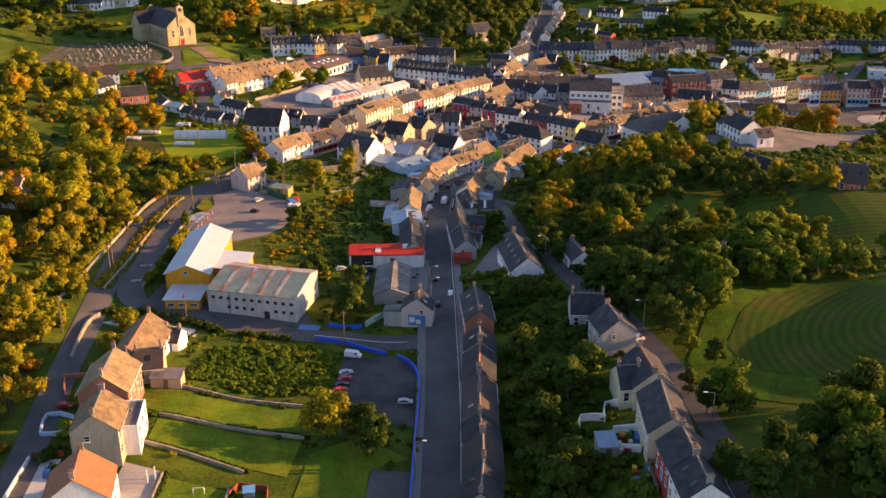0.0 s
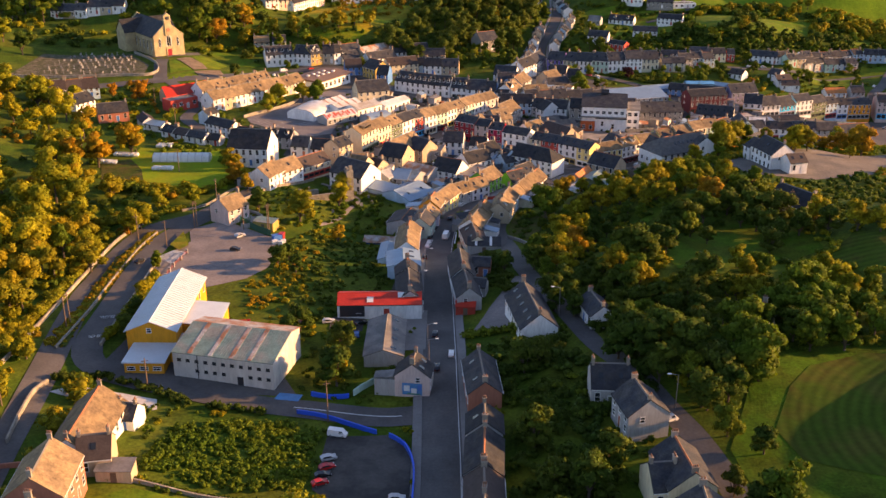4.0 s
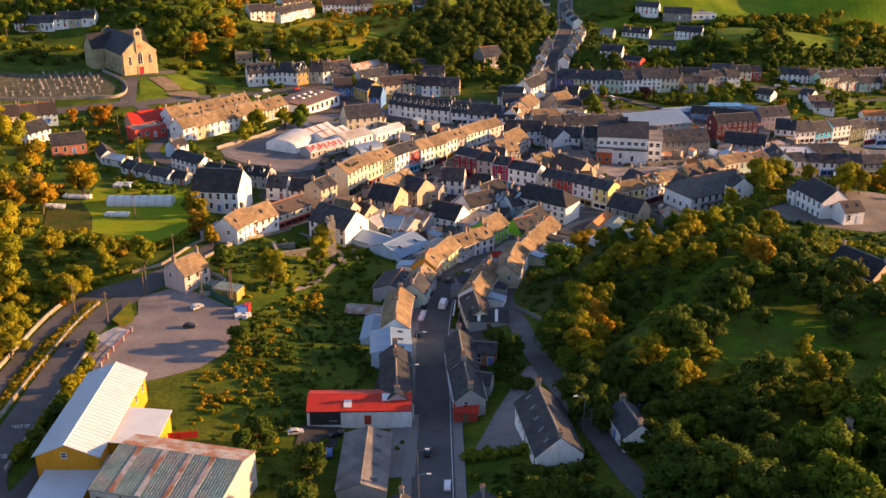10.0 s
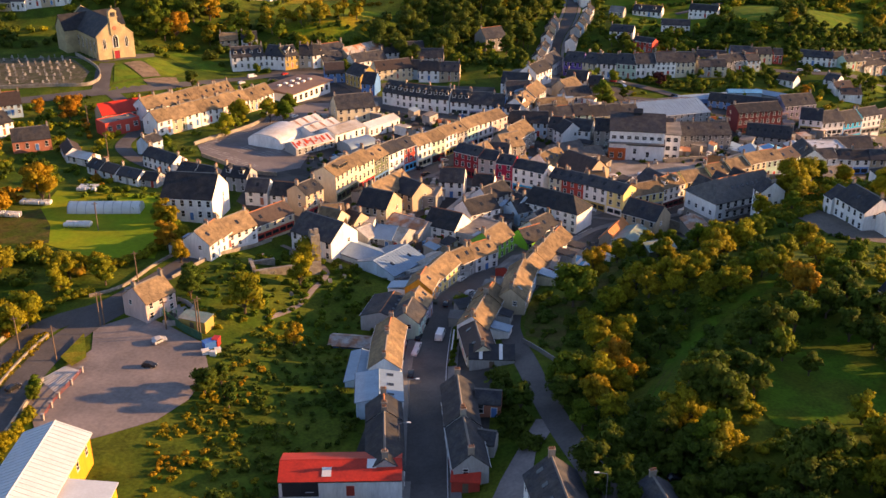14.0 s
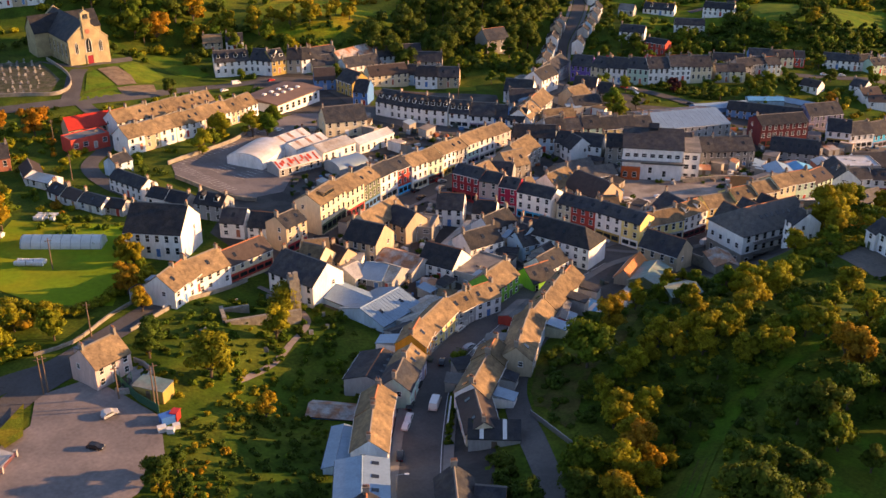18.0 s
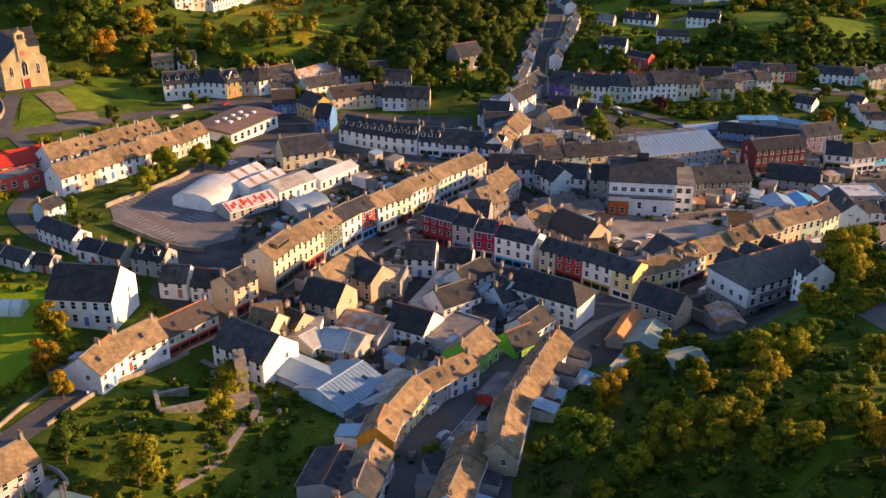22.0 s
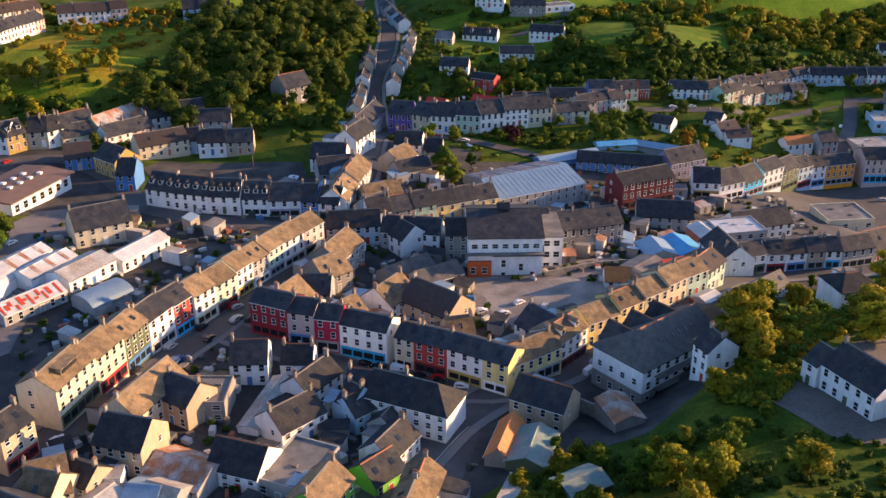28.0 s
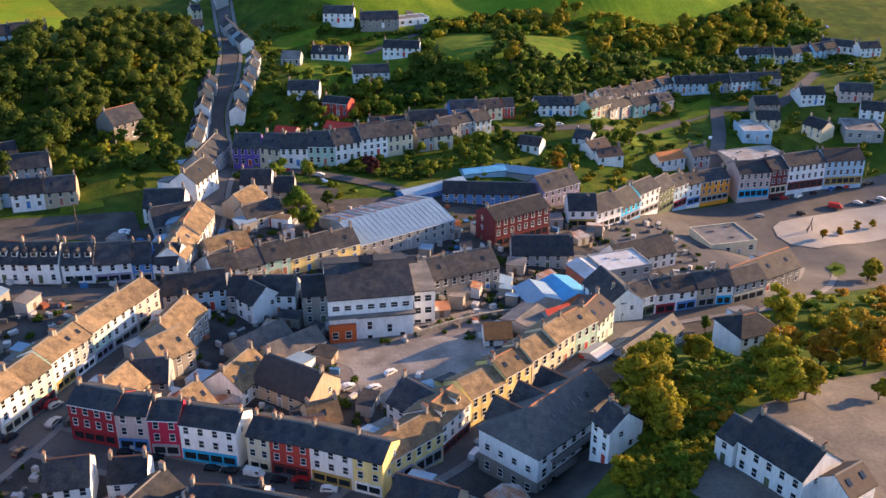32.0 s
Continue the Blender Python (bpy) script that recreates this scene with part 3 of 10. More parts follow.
def leaf_cloud(rng, blobs, n, size):
    """Small bent leaf clumps over the outsides of a few round masses, thinner underneath: vertices and faces."""
    blobs, n = np.asarray(blobs, float), int(n * 1.8)
    area = blobs[:, 3] ** 2
    pick = rng.choice(len(blobs), n, p=area / area.sum())
    d = rng.normal(size=(n, 3))
    d /= np.linalg.norm(d, axis=1)[:, None]
    d[:, 2] = np.where(d[:, 2] < -0.35, -d[:, 2] * 0.6, d[:, 2])
    r = blobs[pick, 3] * rng.uniform(0.72, 1.08, n) * (1 + 0.18 * np.sin(5 * d[:, 0] + pick) * np.cos(4 * d[:, 1] - pick))
    c = blobs[pick, :3] + d * r[:, None] * np.array([1, 1, 0.85])
    nrm = d + rng.normal(scale=0.55, size=(n, 3))
    nrm /= np.linalg.norm(nrm, axis=1)[:, None]
    u = np.cross(nrm, rng.normal(size=(n, 3)))
    u /= np.linalg.norm(u, axis=1)[:, None]
    w = np.cross(nrm, u)
    s = size * 0.86 * rng.uniform(0.55, 1.35, n)[:, None]
    v = np.empty((n, 3, 3))
    v[:, 0], v[:, 1], v[:, 2] = c - u * s, c + u * s * 0.9 - w * s * 0.3, c + w * s * 1.1 + nrm * s * 0.3
    soft = d * 0.8 + nrm * 0.45
    soft[:, 2] += 0.12
    soft /= np.linalg.norm(soft, axis=1)[:, None]
    leaves = np.concatenate([v.reshape(-1, 3), np.repeat(soft, 3, axis=0)], axis=1)
    ball = HEART[HEART_FACES].reshape(-1, 3)
    hearts = [np.concatenate([b[:3] + ball * b[3] * np.array([0.74, 0.74, 0.62]), ball], axis=1) for b in blobs]
    return np.concatenate([leaves] + hearts)


def cloud_mesh(name, v, material):
    me = bpy.data.meshes.new(name)
    n = len(v) // 3
    me.vertices.add(3 * n), me.loops.add(3 * n), me.polygons.add(n)
    me.vertices.foreach_set("co", np.ascontiguousarray(v[:, :3], dtype=np.float32).ravel())
    me.loops.foreach_set("vertex_index", np.arange(3 * n))
    me.polygons.foreach_set("loop_start", np.arange(0, 3 * n, 3))
    me.polygons.foreach_set("loop_total", np.full(n, 3))
    me.materials.append(material)
    me.polygons.foreach_set("use_smooth", np.ones(n, dtype=bool))
    me.update(calc_edges=True)
    bend = me.attributes.new("custom_normal", "FLOAT_VECTOR", "POINT")
    bend.data.foreach_set("vector", np.ascontiguousarray(v[:, 3:], dtype=np.float32).ravel())
    return me


def tree_kind(seed, height, spread, leaf, n=1500, size=0.42, trunk=0.16, tall=False):
    """A tapered trunk with limbs, and a crown of leaf clumps in uneven masses with gaps."""
    rng = np.random.default_rng(seed)
    blobs = []
    g = Geo()
    th = height * trunk
    g.tube((0, 0, -0.6), (0.1, 0.05, th), 0.035 * height, 0.024 * height, 7)
    for k in range(13):
        a = k * 2.4 + rng.uniform(-0.4, 0.4)
        rr = spread * rng.uniform(0.3, 0.72) * (0.5 if tall else 1)
        zz = height * rng.uniform(trunk + 0.1, 0.84)
        rb = spread * rng.uniform(0.3, 0.5)
        blobs.append((rr * math.cos(a), rr * math.sin(a), zz, rb))
        g.tube((0.1, 0.05, th * rng.uniform(0.75, 1.0)), (rr * math.cos(a), rr * math.sin(a), zz), 0.014 * height, 0.004 * height, 5)
    blobs.append((0, 0, height * 0.84, spread * 0.34))
    blobs.append((0, 0, height * 0.6, spread * 0.5))
    v = leaf_cloud(rng, blobs, n, size)
    return g.mesh("trunk", BARK), cloud_mesh("crown", v, LEAF[leaf])


TREES = {}


def tree(x, y, height=9.0, leaf="green", spread=0.42, seed=0, label="", n=1500):
    """A tree of its own; alike ones share their meshes."""
    key = (leaf, seed % 4, round(spread, 2), n)
    if key not in TREES:
        TREES[key] = tree_kind(seed % 4 + len(leaf) * 10, 10.0, 9.1 * spread, leaf, n)
    tm, cm = TREES[key]
    word = {"green": "green leafy", "dark": "dark green", "olive": "olive green sunlit", "autumn": "orange-tinged autumn", "purple": "dark purple-leaved"}[leaf]
    top = base("tree", x, y, ground(x, y), (seed * 77) % 360, label or f"{word} broadleaf tree with an uneven crown", "tree")
    s = height / 10.0
    top.scale = (s, s, s)
    part("trunk", tm, None, top), part("crown", cm, None, top)
    return top


def scrub(name, spots, leaf, label, category="bushes", size=0.34, per=110):
    """Bushes beyond counting: spots of (x, y, radius), in one mesh."""
    rng = np.random.default_rng(len(spots) * 7 + len(name))
    out = []
    for x, y, r in spots:
        z = ground(x, y)
        blobs = [(x + r * 0.5 * math.cos(a), y + r * 0.5 * math.sin(a), z + r * rng.uniform(0.25, 0.75), r * rng.uniform(0.45, 0.75)) for a in rng.uniform(0, 6.3, 4)]
        out.append(leaf_cloud(rng, blobs, int(per * max(0.6, min(3.0, r * r / 4))), size))
    me = cloud_mesh(name, np.concatenate(out), LEAF[leaf])
    return tagged(new(name, me), label, category, "", "stuff")


def within(outline, x, y):
    inside, j = False, len(outline) - 1
    for i in range(len(outline)):
        (xi, yi), (xj, yj) = outline[i], outline[j]
        if (yi > y) != (yj > y) and x < (xj - xi) * (y - yi) / (yj - yi) + xi:
            inside = not inside
        j = i
    return inside


def clear(x, y, room, plots=False):
    """Whether a spot keeps clear of houses and roads, and of lawns and yards if asked."""
    if KEPT.get("n") != (len(HOUSES), len(ROADS)):
        KEPT["n"] = len(HOUSES), len(ROADS)
        KEPT["h"], KEPT["r"] = np.array(HOUSES), np.array(ROADS)
    h, r = KEPT["h"], KEPT["r"]
    if ((h[:, 0] - x) ** 2 + (h[:, 1] - y) ** 2 < (h[:, 2] + room) ** 2).any() or ((r[:, 0] - x) ** 2 + (r[:, 1] - y) ** 2 < (4.2 + room) ** 2).any():
        return False
    return not plots or not any(within(o, x, y) for o in PLOTS)


def spread_in(outline, count, rmin, rmax, seed, room=0.0, plots=False):
    """Random spots inside an outline, as (x, y, radius); with room, only where no house or road is near."""
    rng, left = random.Random(seed), count * 12
    xs, ys = [p[0] for p in outline], [p[1] for p in outline]
    got = []
    while len(got) < count and left > 0:
        left -= 1
        x, y = rng.uniform(min(xs), max(xs)), rng.uniform(min(ys), max(ys))
        if within(outline, x, y) and (not room or clear(x, y, room, plots)):
            got.append((x, y, rng.uniform(rmin, rmax)))
    return got


def block(x, y, z, yaw, L, D, h, rise, wall="white", roof="felt", st=0, cols=0, name="building", label="", parapet=0.35, shop=""):
    """A flat-roofed building with a parapet."""
    st = st or max(1, round(h / 2.7))
    top = base(name, x, y, z, yaw, label or f"flat-roofed {NUMBER[st]} building with {WORD.get(wall, wall)} walls", "building")
    g = Geo()
    g.box(-L / 2, L / 2, -D / 2, D / 2, -2.0, h - 0.1)
    for a in ((-L / 2, L / 2, -D / 2, -D / 2 + 0.25), (-L / 2, L / 2, D / 2 - 0.25, D / 2), (-L / 2, -L / 2 + 0.25, -D / 2 + 0.25, D / 2 - 0.25), (L / 2 - 0.25, L / 2, -D / 2 + 0.25, D / 2 - 0.25)):
        g.box(*a, h - 0.1, h + parapet)
    part("wall", g, WALL[wall], top)
    r = Geo()
    r.box(-L / 2 + 0.25, L / 2 - 0.25, -D / 2 + 0.25, D / 2 - 0.25, h - 0.1, h + 0.05)
    for k in range(max(1, int(L * D / 40))):
        px, py = random.uniform(-L / 2 + 1.2, L / 2 - 1.2), random.uniform(-D / 2 + 1.2, D / 2 - 1.2)
        r.box(px - 0.5, px + 0.5, py - 0.4, py + 0.4, h + 0.05, h + 0.4)
    part("roof", r, ROOF[roof], top)
    n, fh = cols or max(1, round(L / 3.4)), h / st
    for s in range(st):
        for c in range(n):
            if s == 0 and c == n // 2:
                door(top, (c + 0.5) / n * L - L / 2, -D / 2, 0, 0, "grey")
            else:
                window(top, (c + 0.5) / n * L - L / 2, -D / 2, s * fh + fh * 0.36, 0, 1.4, round(min(1.4, fh * 0.45), 2))
    return top


def barrel(x, y, z, yaw, L, W, h, rise, wall, skin, label):
    """A shed with a rounded roof of corrugated sheet."""
    top = base("barrel_roof_shed", x, y, z, yaw, label, "shed")
    arc = [(-W / 2 * math.cos(math.pi * k / 12), h + rise * math.sin(math.pi * k / 12)) for k in range(13)]
    g = Geo()
    g.prism([(-W / 2, -1.5), (W / 2, -1.5)] + arc[::-1], -L / 2, L / 2)
    part("wall", g, WALL[wall], top)
    r = Geo()
    outer = [(a * 1.02, b + 0.12) for a, b in arc]
    r.prism([(a, b + 0.02) for a, b in arc] + outer[::-1], -L / 2 - 0.1, L / 2 + 0.1)
    part("roof", r, ROOF[skin], top)
    return top


def seams(parent, L, D, h, rise, step, material, over=0.2, up=0.17):
    """Raised ribs down both slopes of a sheet roof."""
    g, sl = Geo(), rise / (D / 2)
    n = int(L / step)
    for k in range(n + 1):
        x0 = -L / 2 + L * k / n
        for s in (-1, 1):
            a, b = Vector((x0, s * (D / 2 + over), h - over * sl + up)), Vector((x0, 0, h + rise + up))
            pts = [a + Vector((-0.05, 0, 0)), a + Vector((0.05, 0, 0)), b + Vector((0.05, 0, 0)), b + Vector((-0.05, 0, 0))]
            hi = [p + Vector((0, 0, 0.06)) for p in pts]
            g.face(hi if s < 0 else hi[::-1])
            g.face([pts[0], hi[0], hi[3], pts[3]]), g.face([hi[1], pts[1], pts[2], hi[2]])
    return part("sheet_ribs", g, material, parent)


# ---- the land, roads and yards ----
land()
CLEARING = mat("clearing_grass", (0.055, 0.125, 0.007), rough=0.95, vary=0.5, scale=0.25, fine=1.5, bump=0.9, second=(0.07, 0.10, 0.008), mix_scale=0.1, spec=0.1)
VERGE = mat("dry_verge_grass", (0.085, 0.075, 0.02), rough=0.95, vary=0.5, scale=0.4, fine=1.6, bump=0.9, second=(0.05, 0.075, 0.009), mix_scale=0.18, spec=0.1)
DRIVE = mat("brown_gravel", (0.13, 0.115, 0.10), rough=0.95, vary=0.35, scale=0.15, fine=1.2, bump=0.3, second=(0.17, 0.145, 0.12), mix_scale=0.08)
FIELD = mat("mown_field", (0.048, 0.088, 0.008), rough=0.95, vary=0.25, scale=0.08, fine=0.8, bump=0.5, second=(0.07, 0.078, 0.012), mix_scale=0.12, spec=0.1)
wn, wk = FIELD.node_tree.nodes, FIELD.node_tree.links
wave = wn.new("ShaderNodeTexWave")
wave.inputs["Scale"].default_value, wave.inputs["Distortion"].default_value, wave.inputs["Detail Scale"].default_value = 0.13, 0.8, 0.2
wave.wave_type, wave.rings_direction = "RINGS", "Z"
wgeo, wmap, wmul = wn.new("ShaderNodeNewGeometry"), wn.new("ShaderNodeMapRange"), wn.new("ShaderNodeHueSaturation")
wmap.inputs["To Min"].default_value, wmap.inputs["To Max"].default_value = 0.84, 1.16
woff = wn.new("ShaderNodeVectorMath")
woff.operation = "SUBTRACT"
woff.inputs[1].default_value = (118.0, 214.0, 0.0)
wk.new(wgeo.outputs["Position"], woff.inputs[0]), wk.new(woff.outputs[0], wave.inputs["Vector"]), wk.new(wave.outputs["Fac"], wmap.inputs["Value"])
wsrc = wn["Principled BSDF"].inputs["Base Color"].links[0].from_socket
wk.new(wsrc, wmul.inputs["Color"]), wk.new(wmap.outputs[0], wmul.inputs["Value"]), wk.new(wmul.outputs[0], wn["Principled BSDF"].inputs["Base Color"])

MAIN = [(-0.5, 100), (-0.2, 142), (0.1, 178), (-0.4, 213), (-1, 250), (-1.5, 282), (-1, 300), (0.5, 314), (4.5, 327), (13, 344), (22.5, 356), (30, 366), (40, 378), (50, 386)]
CROSS = [(50, 386), (56, 389), (63.3, 393), (76.3, 400.5), (88, 407), (107, 418), (120, 428), (136, 430), (160, 430), (182, 442), (198, 458)]
WESTST = [(54, 388), (45, 388.5), (30, 397), (10, 408.5), (3, 414), (-4, 420)]
UPSTREET = [(-40, 364), (-35.8, 374), (-26, 386.5), (-13, 408), (0.3, 426.5), (15.7, 454.5), (26, 474), (36.7, 501), (44, 535), (50, 566), (53, 604), (61, 630), (68, 666), (72, 709), (80, 800)]
LEFTROAD = [(-71, 100), (-72, 141), (-75, 168), (-81, 210), (-86.5, 250), (-87, 266), (-86, 287), (-82, 302), (-72, 311), (-65, 325), (-59, 338), (-53, 347), (-47, 358), (-40, 368), (-34, 377)]
INNER = [(-3, 203), (-10.6, 202), (-23.5, 203.5), (-40, 206.5), (-60, 213), (-72, 218.5), (-77, 227), (-78, 242), (-79, 269), (-78, 290), (-74, 303), (-69, 310)]
LANE = [(46, 100), (46.8, 130), (47.6, 158), (45, 179.5), (40.6, 194), (34.7, 212), (29.7, 230), (25.8, 245), (21.5, 265), (18, 285), (16, 300), (15.8, 311), (20, 327), (27.5, 344), (36, 361), (42, 375)]
HOTELRD = [(-160, 468), (-132, 481), (-110, 494), (-95, 514), (-83, 522), (-66, 530), (-50, 531), (-39, 519), (-30, 502), (-22, 487), (-8, 478), (8, 473), (24, 470)]
VANRD = [(-62, 380), (-72, 396), (-90, 408), (-103, 424), (-104, 442), (-112, 466), (-124, 482)]
HILLRD = [(54, 575), (85, 566), (120, 569), (150, 562), (185, 558), (215, 568), (240, 574), (262, 568), (300, 595)]
# ground of the town gaps, their shade painted in by YARD
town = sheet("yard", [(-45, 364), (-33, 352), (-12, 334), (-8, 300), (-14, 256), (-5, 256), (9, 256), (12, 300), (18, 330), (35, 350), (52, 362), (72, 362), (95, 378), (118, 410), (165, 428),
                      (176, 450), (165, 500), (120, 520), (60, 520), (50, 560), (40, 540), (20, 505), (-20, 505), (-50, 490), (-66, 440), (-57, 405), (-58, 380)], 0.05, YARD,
             "worn grey concrete yards, coloured dark for the shade between the town houses", "yard")
sheet("town_square", [(160, 428), (172, 432), (186, 434), (203, 437), (240, 448), (300, 458), (300, 512), (263.8, 512), (230, 514), (205, 514), (190, 512), (178, 508), (165, 503), (149, 496), (140, 476), (150, 470), (150, 432)], 0.1, ASPHALT,
      "wide asphalt town square", "square")
for nm, line, wd in (("road_main", MAIN, 7.4), ("road_cross", CROSS, 7.0), ("road_west", WESTST, 7.0), ("road_up", UPSTREET, 5.8), ("road_left", LEFTROAD, 6.2), ("road_inner", INNER, 6.4),
                     ("road_lane", LANE, 4.6), ("road_hotel", HOTELRD, 6.5), ("road_back", VANRD, 5.0), ("road_hill", HILLRD, 4.5)):
    strip(nm, line, wd, 0.14, ASPHALT, "worn grey asphalt road", "road")
    ROADS += [(q.x, q.y) for q in spline(line, 4.0)]
for nm, line, off, wd in (("pavement_1", MAIN, 4.6, 1.8), ("pavement_2", MAIN, -4.6, 1.8), ("pavement_3", CROSS, 4.3, 1.6), ("pavement_4", CROSS, -4.3, 1.6), ("pavement_5", UPSTREET, 4.0, 1.4),
                          ("pavement_6", UPSTREET, -4.0, 1.4), ("pavement_7", WESTST, 4.2, 1.4), ("pavement_8", WESTST, -4.2, 1.4)):
    strip(nm, line, wd, 0.27, PAVE, "grey concrete pavement with a kerb", "pavement", side=off, thick=0.3)


def along(line, start, every, length, count):
    """Stretches of a line, for dashes."""
    pts, run, out = spline(line, 1.0), 0.0, []
    for a, b in zip(pts, pts[1:]):
        k = (run - start) / every
        if k >= 0 and k % 1 < length / every and k < count:
            out.append((a, b))
        run += (b - a).length
    return out


def dashes(name, line, start, every, length, count, off=0.0, w=0.12, lift=0.17):
    g = Geo()
    for a, b in along(line, start, every, length, count):
        d = (b - a).normalized()
        n = Vector((d.y, -d.x, 0))
        pts = [a + n * (off - w), b + n * (off - w), b + n * (off + w), a + n * (off + w)]
        g.face([(p.x, p.y, ground(p.x, p.y) + lift) for p in reversed(pts)])
    put(name, g, PAINTW, 0, 0, 0, 0, "white painted road line", "road marking", kind="structure")


dashes("road_line_4", INNER, 4, 1.0, 1.0, 22, off=0.3)
dashes("road_edge", MAIN, 10, 2.0, 2.0, 140, off=3.3, w=0.07)
sheet("gravel_lot", [(-75.4, 272.3), (-74, 283), (-70, 292), (-72.5, 301), (-64.3, 306.3), (-56, 301), (-48, 295.1), (-44.4, 284), (-46, 274), (-50, 267), (-57.4, 262), (-64, 258), (-70, 262)], 0.1, GRAVEL,
      "wide grey gravel car park with tyre tracks", "car park")
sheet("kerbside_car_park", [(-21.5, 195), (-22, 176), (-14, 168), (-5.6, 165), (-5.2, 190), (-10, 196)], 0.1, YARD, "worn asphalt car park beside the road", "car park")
sheet("lower_car_park", [(-12.7, 150.6), (-5.4, 149.7), (-5.4, 120), (-14, 120)], 0.1, ASPHALT, "small asphalt car park", "car park")
LOT = mat("car_park_asphalt", (0.145, 0.130, 0.130), rough=0.9, vary=0.3, scale=0.15, fine=1.5, bump=0.15, second=(0.18, 0.16, 0.155), mix_scale=0.1)
sheet("town_car_park", [(-80, 428), (-66, 452), (-64, 468), (-52, 490), (-40, 492), (-36, 470), (-42, 440), (-44, 410), (-52, 404), (-64, 410), (-76, 418)], 0.1, LOT, "asphalt car park with painted bays", "car park")
sheet("hall_forecourt", [(-72, 219), (-70, 232), (-56, 226), (-33, 217), (-29, 209), (-42, 209.5), (-60, 215)], 0.09, ASPHALT, "asphalt forecourt of the halls", "forecourt")
sheet("cottage_drive", [(6.5, 235.5), (11, 249.5), (18, 266), (22, 265), (17, 255), (15.5, 245), (15, 231)], 0.1, GRAVEL, "pale gravel cottage driveway", "driveway")
sheet("house_drive", [(92.8, 358.1), (100.2, 366.1), (108.8, 372.0), (114.7, 374.8), (124.4, 377.2), (139.2, 383.9), (147.6, 384.3), (158, 384), (175, 396), (165, 372), (140, 350), (117.8, 340), (98, 345)], 0.1, DRIVE, "broad pale gravel driveway", "driveway")
sheet("rear_yard", [(52, 441), (56, 432), (50, 424), (57, 417), (75, 421), (89, 431), (100, 436), (96, 446), (78, 442)], 0.16, GRAVEL, "dusty gravel yard behind shops", "yard")
sheet("field_margin", [(49, 179), (57, 197), (66, 207), (80, 212), (100, 205), (110, 180), (100, 158), (80, 157), (64, 160), (50, 167)], 0.12, CLEARING, "dark green unmown field margin", "field")
sheet("fenced_field", [(58, 184), (64, 196), (70, 203), (82, 208), (98, 203), (108, 182), (100, 163), (86, 163), (72, 168), (60, 175)], 0.2, FIELD, "mown green field with curved swaths", "field")
sheet("upper_field", [(92, 255), (100, 264), (119, 260), (135, 240), (118, 222), (100, 226)], 0.12, FIELD, "mown green field with curved swaths", "field")
TRACKS = [[(33.6, 246.3), (34.3, 254.7), (35.6, 261.6), (37.8, 264.5), (43.6, 277.5), (51.2, 291), (60, 300), (69.5, 306.8), (79, 316), (90, 322)], [(23.8, 292.6), (29.1, 312.5), (37.3, 325.3), (45.6, 346.5)]]
PLOTS += [[(a - 1.9, b), (c - 1.9, d), (c + 1.9, d), (a + 1.9, b)] for line in TRACKS for (a, b), (c, d) in zip(line, line[1:])]
strip("scrub_track", TRACKS[0], 3.4, 0.12, CLEARING, "grassy green track through the scrub", "path")
for off in (-0.6, 0.6):
    strip("wheel_rut", TRACKS[0][:5], 0.25, 0.16, VERGE, "worn earth wheel rut in the grass", "path", side=off)
strip("verge_track", TRACKS[1], 2.6, 0.14, VERGE, "dry brown grass track beside the lane", "path")
sheet("clearing", [(53.7, 257.9), (57.8, 269.3), (63, 277), (72, 284), (80, 285.5), (90, 276), (92.3, 268.9), (92.1, 259.6), (80, 256), (72, 252.5), (65.2, 249.3), (59.8, 250.8), (55.3, 252.4)], 0.12, CLEARING, "rough grass clearing among scrub", "field")
PALEPAVE = mat("pale_paving", (0.36, 0.33, 0.29), rough=0.85, vary=0.2, scale=0.3, fine=2.0, bump=0.1, second=(0.30, 0.275, 0.24), mix_scale=0.15)
HILL = mat("hill_pasture", (0.15, 0.205, 0.009), rough=0.95, vary=0.6, scale=0.12, fine=0.8, bump=1.0, second=(0.26, 0.205, 0.014), mix_scale=0.035, spec=0.1)
HILLTOP = mat("hilltop_pasture", (0.10, 0.19, 0.009), rough=0.95, vary=0.4, scale=0.06, fine=0.8, bump=0.7, second=(0.155, 0.215, 0.012), mix_scale=0.03, spec=0.1)
sheet("top_field", [(135, 664), (204, 676), (227, 652), (256, 656), (330, 680), (330, 800), (100, 800), (110, 690)], 0.15, HILLTOP, "bright green hilltop pasture", "field")
sheet("mid_field", [(141, 612), (150, 650), (172, 652), (184, 640), (222, 650), (210, 620), (175, 606)], 0.12, LAWN, "green paddock on the hillside", "field")
sheet("villa_lawn", [(86, 618), (92, 648), (120, 652), (140, 640), (128, 618), (106, 612)], 0.12, LAWN, "mown garden lawn", "lawn")
sheet("tunnel_meadow", [(-108, 352), (-110, 384), (-80, 382), (-72, 364), (-69, 336), (-84, 336), (-98, 344)], 0.12, MEADOW, "bright green sunlit meadow", "field")
sheet("bale_yard", [(-111, 343), (-117, 362), (-109, 369), (-102, 357), (-98, 345)], 0.14, VERGE, "brown earth farm yard", "yard")
BEDS = mat("brown_paved_terrace", (0.15, 0.105, 0.065), rough=0.9, vary=0.4, scale=0.4, fine=2.0, bump=0.3, second=(0.20, 0.15, 0.10), mix_scale=0.3)
sheet("church_forecourt", [(-158.6, 529.7), (-146.6, 521.1), (-136.9, 517.7), (-126.5, 528.5), (-124.2, 542.9), (-126.8, 549.0), (-130.0, 539.8), (-135.6, 520.3)], 0.1, ASPHALT, "dark asphalt church forecourt", "forecourt", cell=3.0)
